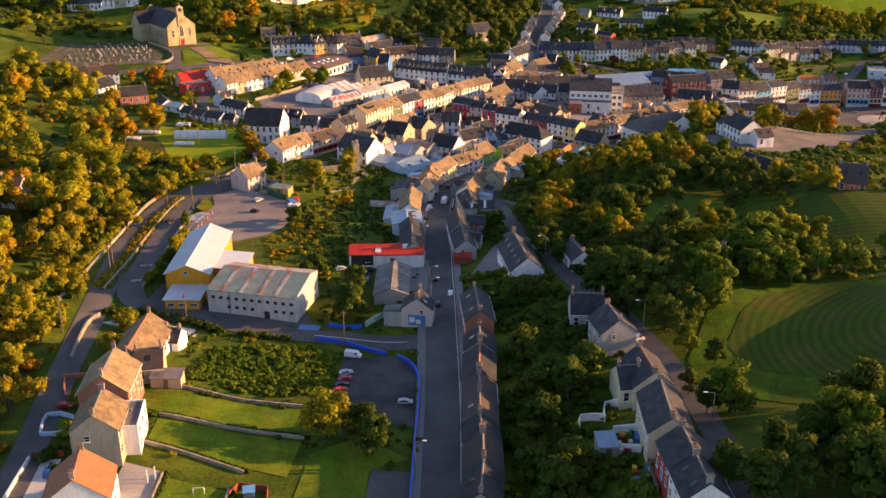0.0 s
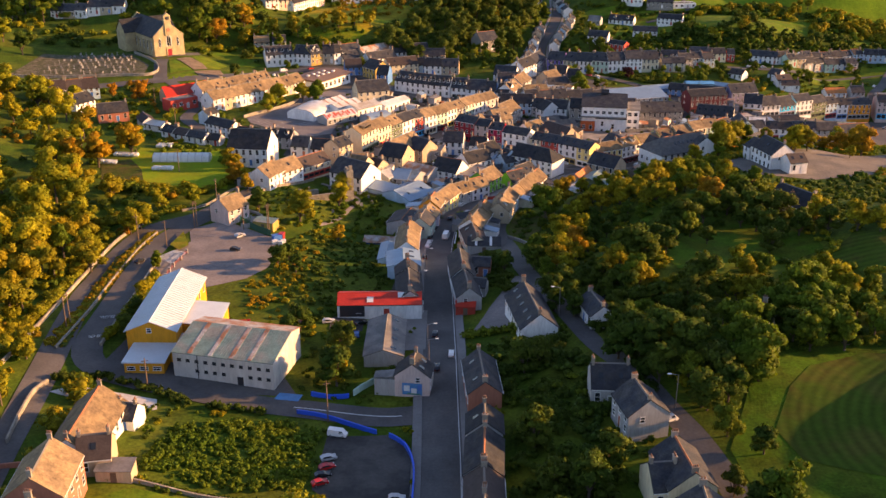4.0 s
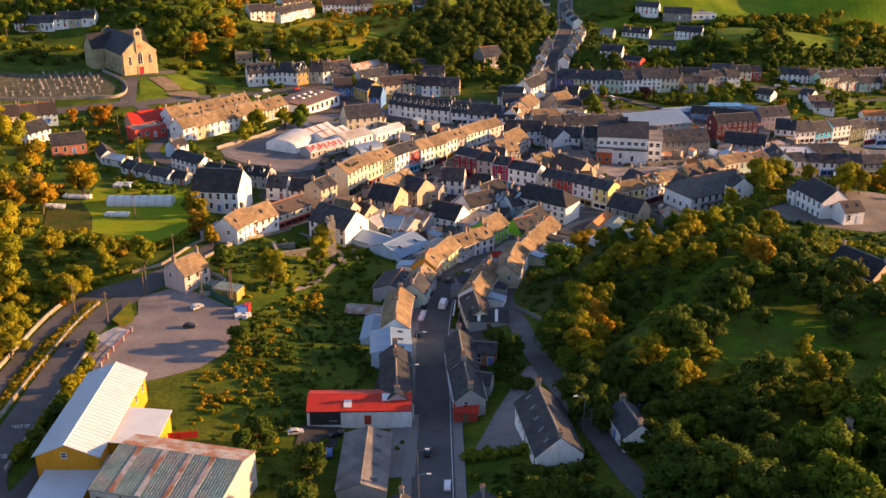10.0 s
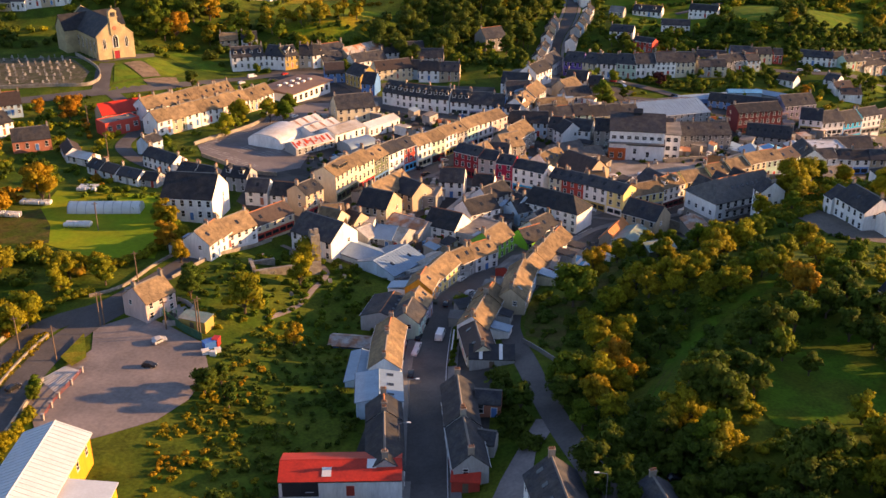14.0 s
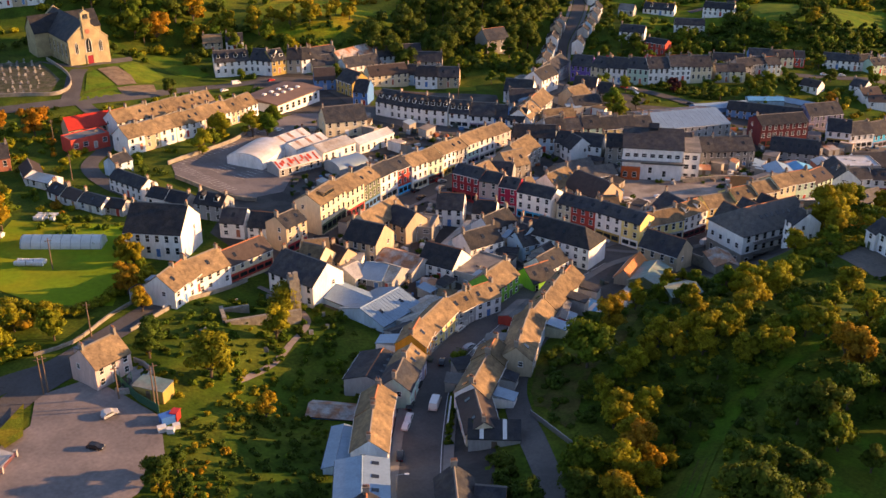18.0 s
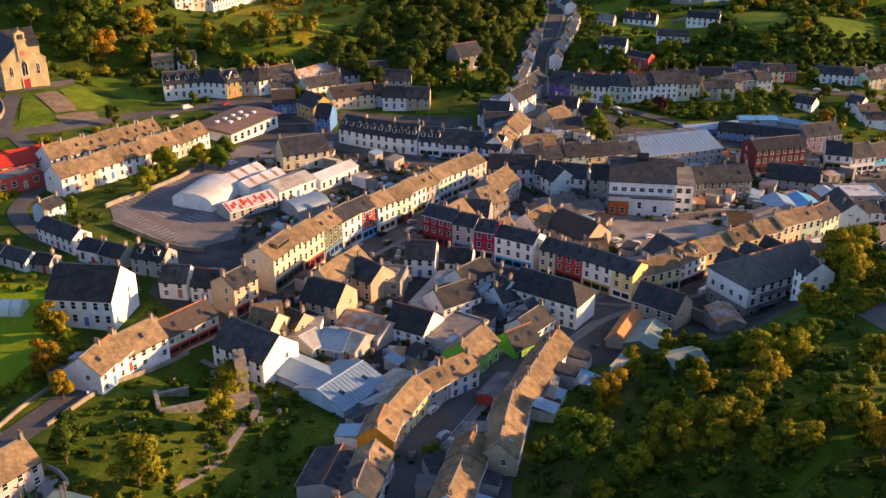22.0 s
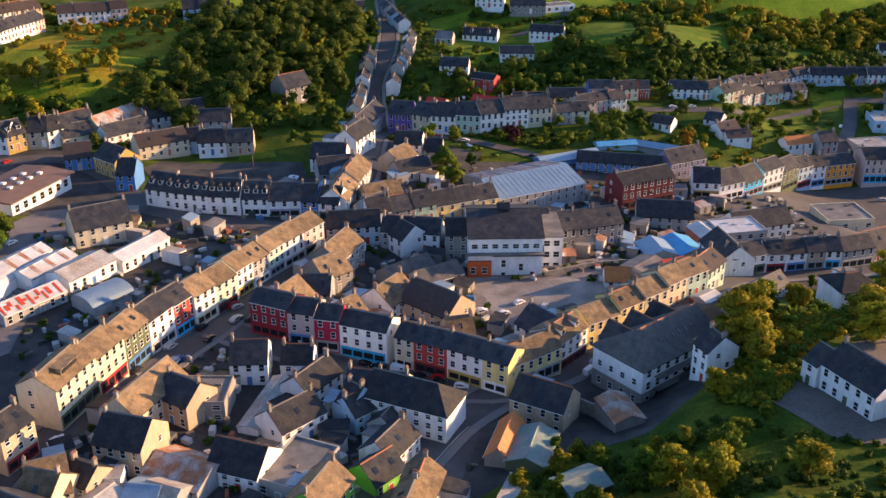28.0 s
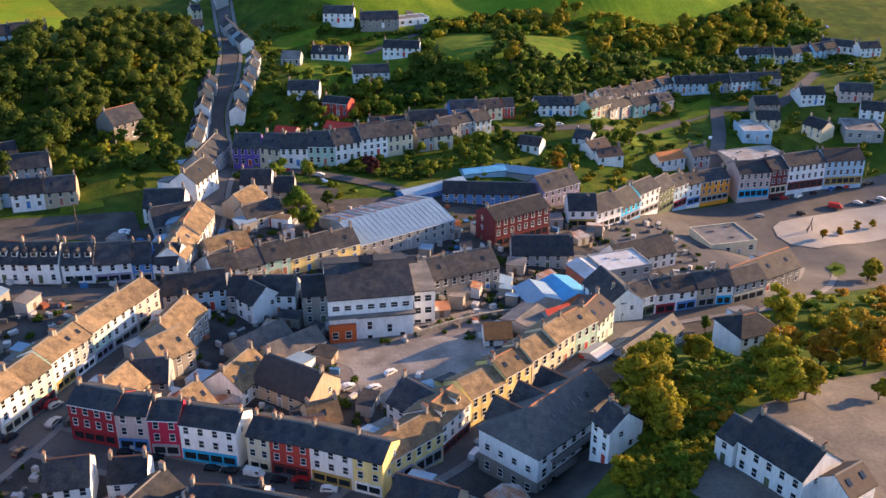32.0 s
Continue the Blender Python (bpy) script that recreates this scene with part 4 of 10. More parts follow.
strip("church_drive", [(-128.9, 482.4), (-130.3, 489.0), (-132.5, 498.2), (-134.9, 508.0), (-136.0, 516.2)], 6.0, 0.13, ASPHALT, "asphalt drive up to the church", "road")
sheet("church_lawn", [(-126.6, 492.9), (-131.6, 510.5), (-130.6, 515.9), (-118.8, 502.1)], 0.14, LAWN, "mown church lawn", "lawn", cell=3.0)
sheet("church_lawn", [(-126.3, 483.9), (-126.0, 490.4), (-118.0, 500.0), (-114.1, 494.1)], 0.14, LAWN, "mown church lawn beside the road", "lawn", cell=3.0)
sheet("church_lawn", [(-124.3, 525.6), (-123.1, 537.9), (-116.8, 537.2), (-107.7, 527.2), (-109.4, 513.2), (-113.4, 510.0)], 0.14, LAWN, "mown church lawn", "lawn", cell=3.0)
sheet("church_field", [(-122.6, 548.5), (-116.1, 558.1), (-104.6, 548.9), (-92.3, 536.2), (-96.0, 531.1), (-104.7, 532.4)], 0.14, LAWN, "small walled green field", "field")
sheet("church_terrace", [(-129.8, 516.9), (-124.8, 523.8), (-117.2, 516.2), (-112.8, 508.0), (-117.9, 501.9)], 0.17, BEDS, "brown paved terrace before the church", "terrace", cell=3.0)
sheet("church_terrace", [(-117.5, 499.7), (-107.8, 512.1), (-104.5, 503.6), (-113.8, 494.3)], 0.17, BEDS, "brown paved terrace beside the road", "terrace", cell=3.0)
sheet("hill_field", [(-89.0, 584.7), (-87.0, 610.4), (-76.7, 643.0), (-58.1, 672.9), (-19.9, 642.7), (-21.9, 616.8), (-37.8, 590.6), (-47.1, 573.0), (-62.2, 566.5), (-74.8, 574.2)], 0.15, HILL, "sunlit green hillside pasture with bracken", "field")
sheet("square_island", [(206.4, 490.3), (203.3, 483.8), (203.7, 477.7), (209.5, 472.2), (225.8, 474.4), (245.1, 477.1), (261.4, 496.0), (240.3, 497.5), (220.8, 495.0), (211.5, 493.9)], 0.24, PALEPAVE, "pale paved island in the town square", "pavement", cell=3.0)
sheet("flower_bed", [(201.6, 459.3), (195.8, 448.8), (202.6, 452.4), (207.3, 458.8), (206.5, 462.0)], 0.3, GRASS, "planted bed on a traffic island", "flower bed", cell=2.0)
sheet("back_lawn_1", [(-60, 167), (-51, 172), (-28, 169.5), (-26.4, 161.5), (-38, 162), (-52, 164)], 0.12, LAWN, "walled back garden lawn", "lawn")
sheet("back_lawn_2", [(-53, 162), (-37, 160), (-26, 158.5), (-27, 147), (-44, 151), (-53, 154)], 0.12, LAWN, "walled back garden lawn", "lawn")
sheet("back_lawn_3", [(-24, 154.5), (-15, 162), (-6.2, 154), (-13, 150.4), (-13.5, 130), (-26, 130)], 0.12, LAWN, "green lawn beside the car park", "lawn")
sheet("back_lawn_4", [(-47.5, 144.5), (-36, 141.7), (-36, 120), (-46, 120)], 0.12, LAWN, "back garden lawn with a small goal", "lawn")
sheet("concrete_yard", [(-55, 148), (-48.5, 146), (-48, 125), (-56, 125)], 0.12, CONCRETE, "concrete back yard", "yard")
strip("graveyard_path", [(-41, 353), (-33.6, 347.5), (-27.5, 337), (-29.5, 326.6), (-32, 318.4), (-37.5, 310)], 1.4, 0.12, GRAVEL, "narrow gravel graveyard path", "path")
for k in range(20):
    g = Geo()
    for s in (0, 1):
        cx, cy = -66 + k * 1.9 * 0.55 + s * 7.5, 424 + k * 1.9 * 0.84 - s * 4.0
        a, n = Vector((0.84, -0.55, 0)), Vector((0.55, 0.84, 0))
        c = Vector((cx, cy, 0))
        pts = [c - a * 2.4 - n * 0.06, c + a * 2.4 - n * 0.06, c + a * 2.4 + n * 0.06, c - a * 2.4 + n * 0.06]
        g.face([(q.x, q.y, ground(q.x, q.y) + 0.14) for q in pts])
    put("parking_bay_line", g, PAINTW, 0, 0, 0, 0, "faded white parking bay line", "road marking", kind="structure")
for nm, (ax, ay), (bx, by), (ux, uy), count in (("parking_bays", (-78.5, 425.2), (-59.5, 408.0), (0.62, 0.78), 17), ("parking_bays", (-79.0, 430.5), (-67.0, 451.0), (0.84, -0.54), 14), ("parking_bays", (-64.8, 456.0), (-58.0, 470.0), (0.88, -0.47), 9)):
    g = Geo()
    for i in range(count):
        c = Vector((ax + (bx - ax) * i / (count - 1), ay + (by - ay) * i / (count - 1), 0))
        u, n = Vector((ux, uy, 0)), Vector((-uy, ux, 0))
        g.face([(q.x, q.y, ground(q.x, q.y) + 0.14) for q in (c - n * 0.06, c + u * 3.8 - n * 0.06, c + u * 3.8 + n * 0.06, c + n * 0.06)])
    put(nm, g, PAINTW, 0, 0, 0, 0, "faded white parking bay lines", "road marking", kind="structure")
YARDGRAVEL = mat("pale_yard_gravel", (0.30, 0.275, 0.25), rough=0.95, vary=0.35, scale=0.15, fine=1.5, bump=0.3, second=(0.20, 0.18, 0.16), mix_scale=0.12)
COURT = [(50.5, 437.6), (56.5, 440.2), (63, 438.6), (68.3, 434.0), (79, 434.5), (88.5, 427.5), (86.6, 420.0), (79.0, 414.4), (68.5, 410.0), (60.5, 410.0), (56.8, 417.0), (57.5, 428.0)]
sheet("courtyard", COURT, 0.2, YARDGRAVEL, "pale gravel courtyard behind the shops", "yard", cell=3.0)
BAY = mat("blue_bay_paint", (0.05, 0.22, 0.45), rough=0.7, vary=0.3)
sheet("painted_bay", [(-33.5, 207.6), (-28.6, 206.8), (-28.0, 209.4), (-32.8, 210.2)], 0.2, BAY, "blue painted accessible parking bay", "road marking", cell=2.0)
for k, line in enumerate(([(80.6, 663.6), (88.8, 673.0), (107.2, 675.2), (103.2, 665.6), (87.8, 660.2)], [(101.4, 637.3), (108.1, 639.8), (105.3, 625.6), (91.7, 627.2)], [(108.1, 665.8), (145.0, 666.7), (129.4, 653.7), (106.9, 660.6)],
                          [(84.3, 642.5), (94.0, 645.5), (92.2, 629.7), (83.9, 625.2)], [(189.3, 557.8), (214.9, 566.6), (208.8, 551.0), (188.0, 546.7)], [(227.8, 586.1), (241.9, 584.0), (236.2, 572.0), (221.2, 570.4)],
                          [(187.6, 644.6), (218.2, 648.6), (200.2, 613.6), (178.0, 615.6)], [(233.4, 624.4), (252.6, 631.8), (252.1, 618.2), (231.8, 611.7)], [(0.4, 539.1), (12.6, 533.8), (12.9, 528.5), (1.4, 529.0)])):
    sheet(f"lawn_{k + 1}", line, 0.2, LAWN, "bright green garden lawn", "lawn")
sheet("west_pasture", [(-60, 800), (-6, 790), (8, 728), (0, 703), (-30, 735)], 0.2, MEADOW, "sunlit pasture above the wood", "field")
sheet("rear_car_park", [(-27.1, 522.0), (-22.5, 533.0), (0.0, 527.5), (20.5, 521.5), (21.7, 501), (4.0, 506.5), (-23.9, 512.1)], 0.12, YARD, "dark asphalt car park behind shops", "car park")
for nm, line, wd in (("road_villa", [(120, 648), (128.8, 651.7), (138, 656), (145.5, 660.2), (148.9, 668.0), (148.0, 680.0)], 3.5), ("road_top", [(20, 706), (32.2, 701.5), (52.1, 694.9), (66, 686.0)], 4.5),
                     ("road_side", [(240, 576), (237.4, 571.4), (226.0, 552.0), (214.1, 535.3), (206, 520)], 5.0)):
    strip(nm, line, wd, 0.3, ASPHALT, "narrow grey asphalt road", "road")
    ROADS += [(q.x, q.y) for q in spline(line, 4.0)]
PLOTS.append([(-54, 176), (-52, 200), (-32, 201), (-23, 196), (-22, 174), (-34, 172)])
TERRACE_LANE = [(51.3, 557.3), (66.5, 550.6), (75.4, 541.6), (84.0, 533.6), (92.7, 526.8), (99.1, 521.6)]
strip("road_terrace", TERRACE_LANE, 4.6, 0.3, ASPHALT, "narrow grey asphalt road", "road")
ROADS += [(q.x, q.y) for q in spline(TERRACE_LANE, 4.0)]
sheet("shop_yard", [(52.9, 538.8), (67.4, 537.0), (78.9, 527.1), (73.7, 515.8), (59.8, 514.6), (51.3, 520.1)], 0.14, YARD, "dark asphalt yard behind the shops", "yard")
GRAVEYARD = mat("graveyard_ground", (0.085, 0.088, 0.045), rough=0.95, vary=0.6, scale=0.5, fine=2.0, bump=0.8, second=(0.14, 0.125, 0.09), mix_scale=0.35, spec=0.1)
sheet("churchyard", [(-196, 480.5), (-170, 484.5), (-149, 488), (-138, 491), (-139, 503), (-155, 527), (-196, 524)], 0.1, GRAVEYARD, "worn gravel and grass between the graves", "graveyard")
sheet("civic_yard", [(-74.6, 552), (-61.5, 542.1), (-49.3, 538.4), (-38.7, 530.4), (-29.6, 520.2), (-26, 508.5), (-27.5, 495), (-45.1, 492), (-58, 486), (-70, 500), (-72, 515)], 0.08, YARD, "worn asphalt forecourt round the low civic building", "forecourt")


# ---- houses ----

# roof "tan" marks slate roofs coloured as sunlit
house(-62.1, 165.4, 14.9, 94, 11.3, 9, 5.46, 3.5, "brick","tan", ext=False)
house(-59.5, 151.0, 14.9, 96, 9.2, 8, 5.88, 3.1, "tan","tan", ext=False)
house(-57.6, 134.3, 14.1, 100, 9.1, 10, 4.62, 3.9, "white", "redtile", ext=False)
house(-62.8, 186.0, 13.0, 90, 18.4, 9, 3.15, 3.5, "white","tan", ext=False)
house(-57.9, 194.4, 11.7, -9, 3.8, 5, 2.52, 2.0, "white")
house(-58.5, 178.3, 13.9, 11, 5.7, 7, 3.15, 2.7, "tan", "brown", ext=False)
house(-5.7, 211.8, 9.8, 83, 5.6, 7, 3.78, 2.7, "pinkwall")
house(35.1, 187.9, 16.2, -79, 8.3, 7.5, 4.2, 2.9, "grey","slate", ext=False)
house(31.1, 198.0, 16.0, -3, 7.3, 8, 3.6, 3.1, "grey","slate", ext=False)
house(38.5, 168.8, 16.0, -84, 11.0, 7.5, 3.78, 2.9, "cream","slate", ext=False)
house(34.9, 167.7, 15.3, 6, 4.7, 7.5, 3.6, 2.9, "cream","slate", ext=False)
house(38.6, 152.1, 16.5, -92, 13.6, 7.5, 4.62, 2.9, "cream","slate", ext=False)
house(38.8, 136.8, 18.1, -87, 8.1, 7.5, 4.72, 2.9, "red","slate", ext=False)
house(39.2, 128.7, 18.3, -87, 8.1, 7.5, 4.42, 2.9, "white","slate", ext=False)
house(19.3, 233.6, 13.2, -82, 17.7, 8, 3.15, 3.3, "white", "slate", sky=5, ext=False)
house(65.1, 221.3, 19.0, 42, 5.1, 5, 2.7, 2.0, "white")
house(7.7, 207.0, 11.3, -86, 13.6, 6.4, 3.6, 2.5, "brick","slate", ext=False)
house(7.7, 189.6, 11.2, -91, 6.9, 6.4, 3.78, 2.5, "grey","slate", ext=False)
house(7.3, 179.7, 11.0, 267, 11.4, 6.4, 3.78, 2.5, "grey","slate", ext=False, back=True)
house(7.0, 170.1, 10.8, -91, 7.8, 6.4, 3.68, 2.5, "grey","brown", ext=False)
house(6.8, 162.3, 10.9, -91, 7.8, 6.4, 3.88, 2.5, "mint","brown", ext=False)
house(6.8, 155.3, 10.9, -88, 6.2, 6.4, 3.78, 2.5, "grey","slate", ext=False)
house(6.9, 148.0, 10.9, -91, 8.3, 6.4, 3.78, 2.5, "grey","brown", ext=False)
house(6.4, 138.8, 11.1, 265, 10.2, 6.4, 3.78, 2.5, "grey","slate", ext=False, back=True)
house(8.0, 304.5, 5.2, 253, 6.0, 6.4, 4.4, 2.5, "white","tan", back=True)
house(9.7, 310.3, 5.3, 253, 6.0, 6.4, 4.1, 2.5, "cream","tan", back=True)
house(11.4, 316.0, 5.4, 253, 6.0, 6.4, 4.3, 2.5, "tan","tan", back=True)
house(16.6, 316.8, 5.5, 77, 6.2, 6.4, 4.62, 2.5, "tan","tan")
house(18.0, 322.9, 5.3, 77, 6.2, 6.4, 4.82, 2.5, "tan","tan")
house(19.3, 328.9, 4.9, 257, 6.2, 6.4, 4.52, 2.5, "paleblue","tan", back=True)
house(21.8, 335.9, 3.5, 246, 6.6, 6.4, 4.42, 2.5, "cream","tan", back=True)
house(24.5, 342.0, 3.4, 246, 6.6, 6.4, 4.62, 2.5, "white","tan", back=True)
house(27.2, 348.0, 3.2, 246, 6.6, 6.4, 4.82, 2.5, "white","tan", back=True)
house(29.9, 354.1, 2.8, 246, 6.6, 6.4, 4.52, 2.5, "white","tan", back=True)
house(4.4, 341.5, 3.0, 46, 6.4, 6.4, 4.37, 2.5, "grey","tan")
house(-0.5, 333.4, 3.7, 65, 12.7, 6.4, 4.37, 2.5, "yellow","tan")
house(-3.9, 324.2, 4.6, 77, 7.2, 6.4, 4.37, 2.5, "orange","tan")
house(9.8, 346.2, 3.0, 37, 7.1, 6.4, 4.37, 2.5, "white","tan")
house(13.4, 354.4, 2.9, 57, 9.9, 7.5, 4.62, 2.9, "greenshop","tan")
house(-29.7, 351.7, 4.9, -36, 13.8, 10, 5.46, 3.9, "white")
house(-66.3, 368.3, 9.0, -7, 14.2, 13, 5.88, 5.1, "white")
house(-58.2, 339.2, 8.8, 72, 5.3, 8, 4.3, 3.1, "white","tan")
house(-56.6, 344.2, 8.7, 72, 5.3, 8, 4.0, 3.1, "white","tan")
house(-52.9, 350.5, 7.7, 52, 9.5, 8, 4.2, 3.1, "white","tan")
house(-45.9, 359.8, 6.6, 50, 13.2, 7, 4.2, 2.7, "cream","brown",shop="red2")
house(-62.1, 307.7, 9.9, 55, 8.0, 7.5, 4.37, 2.9, "pinkwall","tan")
house(-30.7, 388.4, 6.3, 65, 12.4, 8, 7.98, 2.3, "cream","tan",dormers=1,dormer_w=5.0, shop="darkgreen")
house(-25.9, 398.2, 5.4, 62, 9.0, 8, 7.98, 2.3, "cream","tan", shop="red3")
house(-22.0, 406.9, 4.4, 63, 8.7, 8, 7.56, 2.3, "darkgreen","tan", shop="blue")
house(-17.6, 414.6, 3.7, 57, 8.1, 8, 7.56, 2.3, "white", shop="grey")
house(-13.2, 420.9, 3.3, 52, 6.7, 8, 7.56, 2.3, "red2", shop="turquoise")
house(-8.9, 425.2, 3.2, 51, 6.9, 8, 7.34, 2.2, "white","tan", shop="cream")
house(-4.5, 430.6, 3.0, 51, 6.9, 8, 7.04, 2.2, "mint","tan", shop="darkred")
house(-0.5, 437.5, 2.9, 52, 6.1, 8, 6.82, 2.2, "white","tan", shop="mustard")
house(3.2, 442.3, 2.7, 52, 6.1, 8, 6.52, 2.2, "grey","tan", shop="white")
house(7.0, 447.2, 2.7, 52, 6.1, 8, 6.72, 2.2, "mint","tan", shop="lilac")
house(11.6, 452.8, 2.4, 49, 8.0, 8, 6.92, 2.2, "white","tan", shop="grey")
house(16.9, 458.9, 2.3, 49, 8.0, 8, 6.62, 2.2, "pinkwall","tan", shop="darkgreen")
house(9.4, 416.8, 2.8, -35, 9.3, 7.2, 7.39, 1.9, "red3", shop="red3")
house(15.3, 413.2, 2.4, -25, 5.9, 7.2, 7.39, 1.9, "pinkwall", shop="blue")
house(20.4, 410.9, 1.6, -23, 5.5, 7.2, 7.39, 1.9, "magenta", shop="grey")
house(27.9, 406.8, 0.9, -32, 10.7, 7.2, 7.39, 1.9, "white", shop="turquoise")
house(36.0, 402.2, 0.6, -36, 4.4, 7.2, 6.97, 1.9, "cream", shop="cream")
house(40.8, 398.7, 0.7, -36, 7.4, 7.2, 6.97, 1.9, "red2", shop="darkred")
house(47.1, 393.9, 0.8, -40, 8.0, 7.2, 6.97, 1.9, "white", shop="mustard")
house(52.3, 389.5, 0.8, -40, 5.5, 7.2, 6.97, 1.9, "yellow", shop="white")
house(54.1, 392.1, 0.1, 26, 7.1, 8, 5.71, 2.2, "yellow","tan", shop="lilac")
house(60.5, 395.2, -0.1, 26, 7.1, 8, 5.91, 2.2, "yellow","tan", shop="grey")
house(76.3, 406.5, -0.2, 22, 8.9, 8, 5.88, 2.2, "yellow","tan")
house(83.6, 409.7, 0.9, 25, 7.4, 8, 5.78, 2.2, "yellow","tan")
house(90.4, 412.8, 1.3, 25, 7.4, 8, 5.98, 2.2, "cream","tan")
house(96.3, 415.9, 2.2, 30, 6.7, 8, 5.88, 2.2, "cream","tan")
house(102.7, 419.2, 2.1, 25, 6.8, 8, 5.88, 2.2, "mint","tan")
house(108.5, 423.0, 1.1, 40, 9.4, 8, 5.88, 2.2, "mint","brown")
house(124.6, 434.5, -1.9, 10, 10.0, 7.5, 5.04, 2.3, "white", shop="darkgreen")
house(133.1, 435.3, -2.3, -4, 5.3, 7.5, 5.04, 2.3, "white", shop="red3")
house(138.2, 435.1, -2.3, 0, 5.5, 7.5, 5.04, 2.3, "white", shop="blue")
house(143.7, 434.9, -2.2, -4, 4.9, 7.5, 5.04, 2.3, "tan", shop="grey")
house(148.6, 434.3, -2.2, -12, 4.2, 7.5, 5.04, 2.3, "white", shop="turquoise")
house(154.3, 434.5, -2.4, 7, 9.9, 7.5, 5.04, 2.3, "grey", shop="cream")
house(91.1, 377.9, 5.2, -79, 4.8, 7, 7.14, 2.7, "white")
house(109.1, 356.8, 11.1, -75, 12.2, 9, 5.29, 3.5, "white")
house(105.6, 364.3, 11.0, -75, 3.6, 7.4, 4.6, 2.6, "white", chim=(0, 0), ext=False, label="lower wing of the white house with slate roof")
house(113.6, 349.2, 11.6, 15, 6.4, 6.0, 3.6, 2.2, "white", "brown", chim=(0, 0), ext=False, label="rear wing with brown roof")
villa = house(138.6, 408.8, 0.4, 2, 10.0, 9.4, 5.4, 2.4, "white", hip=(3.6, 3.6), chim=(0, 0), back=True, label="square white two-storey house with hipped slate roof")
chimney(villa, -1.6, 0.9, 7.0, 3, 1.3), chimney(villa, 2.6, 0.9, 7.0, 3, 1.3)
house(64.4, 458.2, -0.5, -4, 6.5, 9, 5.68, 3.5, "stone")
house(70.9, 457.7, -0.5, -4, 6.5, 9, 5.88, 3.5, "grey")
house(77.4, 457.2, -0.5, -4, 6.5, 9, 6.08, 3.5, "grey")
house(83.9, 457.4, -1.6, 8, 6.7, 9, 5.68, 3.5, "stone")
house(90.6, 458.4, -2.0, 8, 6.7, 9, 5.88, 3.5, "stone")
house(97.3, 459.4, -2.3, 8, 6.7, 9, 6.08, 3.5, "stone")
house(37.5, 474.3, 0.9, 14, 6.5, 8, 4.72, 3.1, "white")
house(43.8, 475.8, 0.6, 14, 6.5, 8, 4.42, 3.1, "grey")
house(50.2, 477.4, 0.6, 14, 6.5, 8, 4.62, 3.1, "mint")
house(56.4, 479.0, -0.3, 15, 6.4, 8, 4.62, 3.1, "yellow")
house(62.6, 480.7, -0.5, 15, 6.4, 8, 4.82, 3.1, "cream")
house(68.8, 482.4, -0.8, 15, 6.4, 8, 4.52, 3.1, "yellow")
hall = house(84.9, 496.7, -2.5, 16, 29.7, 22, 4.2, 2.6, "grey", "sheet", label="long low market hall with pale blue sheet roof, rust-striped behind")
seams(hall, 29.7, 22, 4.2, 2.6, 1.5, ROOF["sheet"])
for k in range(13):
    g = Geo()
    g.box(-14.6 + k * 2.25, -13.7 + k * 2.25, 0.3, 10.9, 0, 0.05)
    g.v[:] = [(a, c, 4.2 + 2.6 * (1 - c / 11) + 0.24 + q) for a, c, q in g.v]
    part("rust_stripe", g, ROOF["rust"] if k % 3 else ROOF["felt"], hall, "rust-stained translucent roof sheet")
house(118.1, 487.8, -4.1, 14, 18.3, 9, 7.98, 2.2, "darkred", shop="darkred")
house(121.0, 513.4, -4.2, -22, 27.0, 8, 3.78, 2.2, "blue")
house(141.3, 512.4, -5.7, 16, 14.3, 9, 5.04, 3.5, "lilac")
house(143.5, 497.3, -7.3, -18, 8.3, 9, 5.04, 3.5, "white", shop="mustard")
house(149.5, 497.6, -8.3, 17, 10.1, 9, 5.04, 3.5, "white", shop="white")
house(158.0, 501.0, -9.2, 27, 9.9, 9, 5.04, 3.5, "turquoise", shop="lilac")
house(168.0, 506.5, -10.4, 25, 10.0, 8, 7.14, 2.4, "white", shop="grey")
house(176.4, 510.9, -12.3, 31, 10.0, 8, 7.14, 2.4, "darkgreen", shop="darkgreen")
house(184.5, 515.1, -13.9, 22, 7.1, 8, 7.14, 2.4, "paleblue", shop="red3")
house(191.3, 517.3, -14.8, 13, 6.0, 8, 7.14, 2.4, "white", shop="blue")
house(200.5, 518.6, -15.2, 5, 11.4, 8, 7.14, 2.4, "orange", shop="grey")
house(214.9, 517.3, -14.8, -9, 11.1, 10, 8.4, 2.6, "pinkwall", shop="turquoise")
house(222.9, 516.5, -14.2, 0, 6.6, 10, 8.4, 2.6, "darkred", shop="cream")
house(233.4, 516.3, -13.7, -1, 14.3, 10, 8.4, 2.6, "white", shop="darkred")
house(248.2, 514.7, -13.5, -11, 13.7, 10, 8.4, 2.6, "paleblue", shop="mustard")
house(58.5, 563.2, -1.4, -22, 8.5, 9, 5.88, 3.5, "purple")
house(66.6, 558.2, -0.9, -42, 7.7, 9, 5.88, 3.5, "cream")
house(72.0, 555.1, -0.2, -19, 8.6, 9, 5.78, 3.5, "white")
house(80.1, 552.2, 0.2, -19, 8.6, 9, 5.98, 3.5, "mint")
house(86.5, 551.6, 0.8, 7, 8.9, 9, 5.88, 3.5, "white")
house(95.5, 552.5, 1.2, 5, 8.7, 9, 6.08, 3.5, "white")
house(104.2, 553.3, 1.2, 5, 8.7, 9, 5.78, 3.5, "cream")
house(123.3, 559.7, 0.9, 15, 6.7, 7, 4.4, 2.5, "grey")
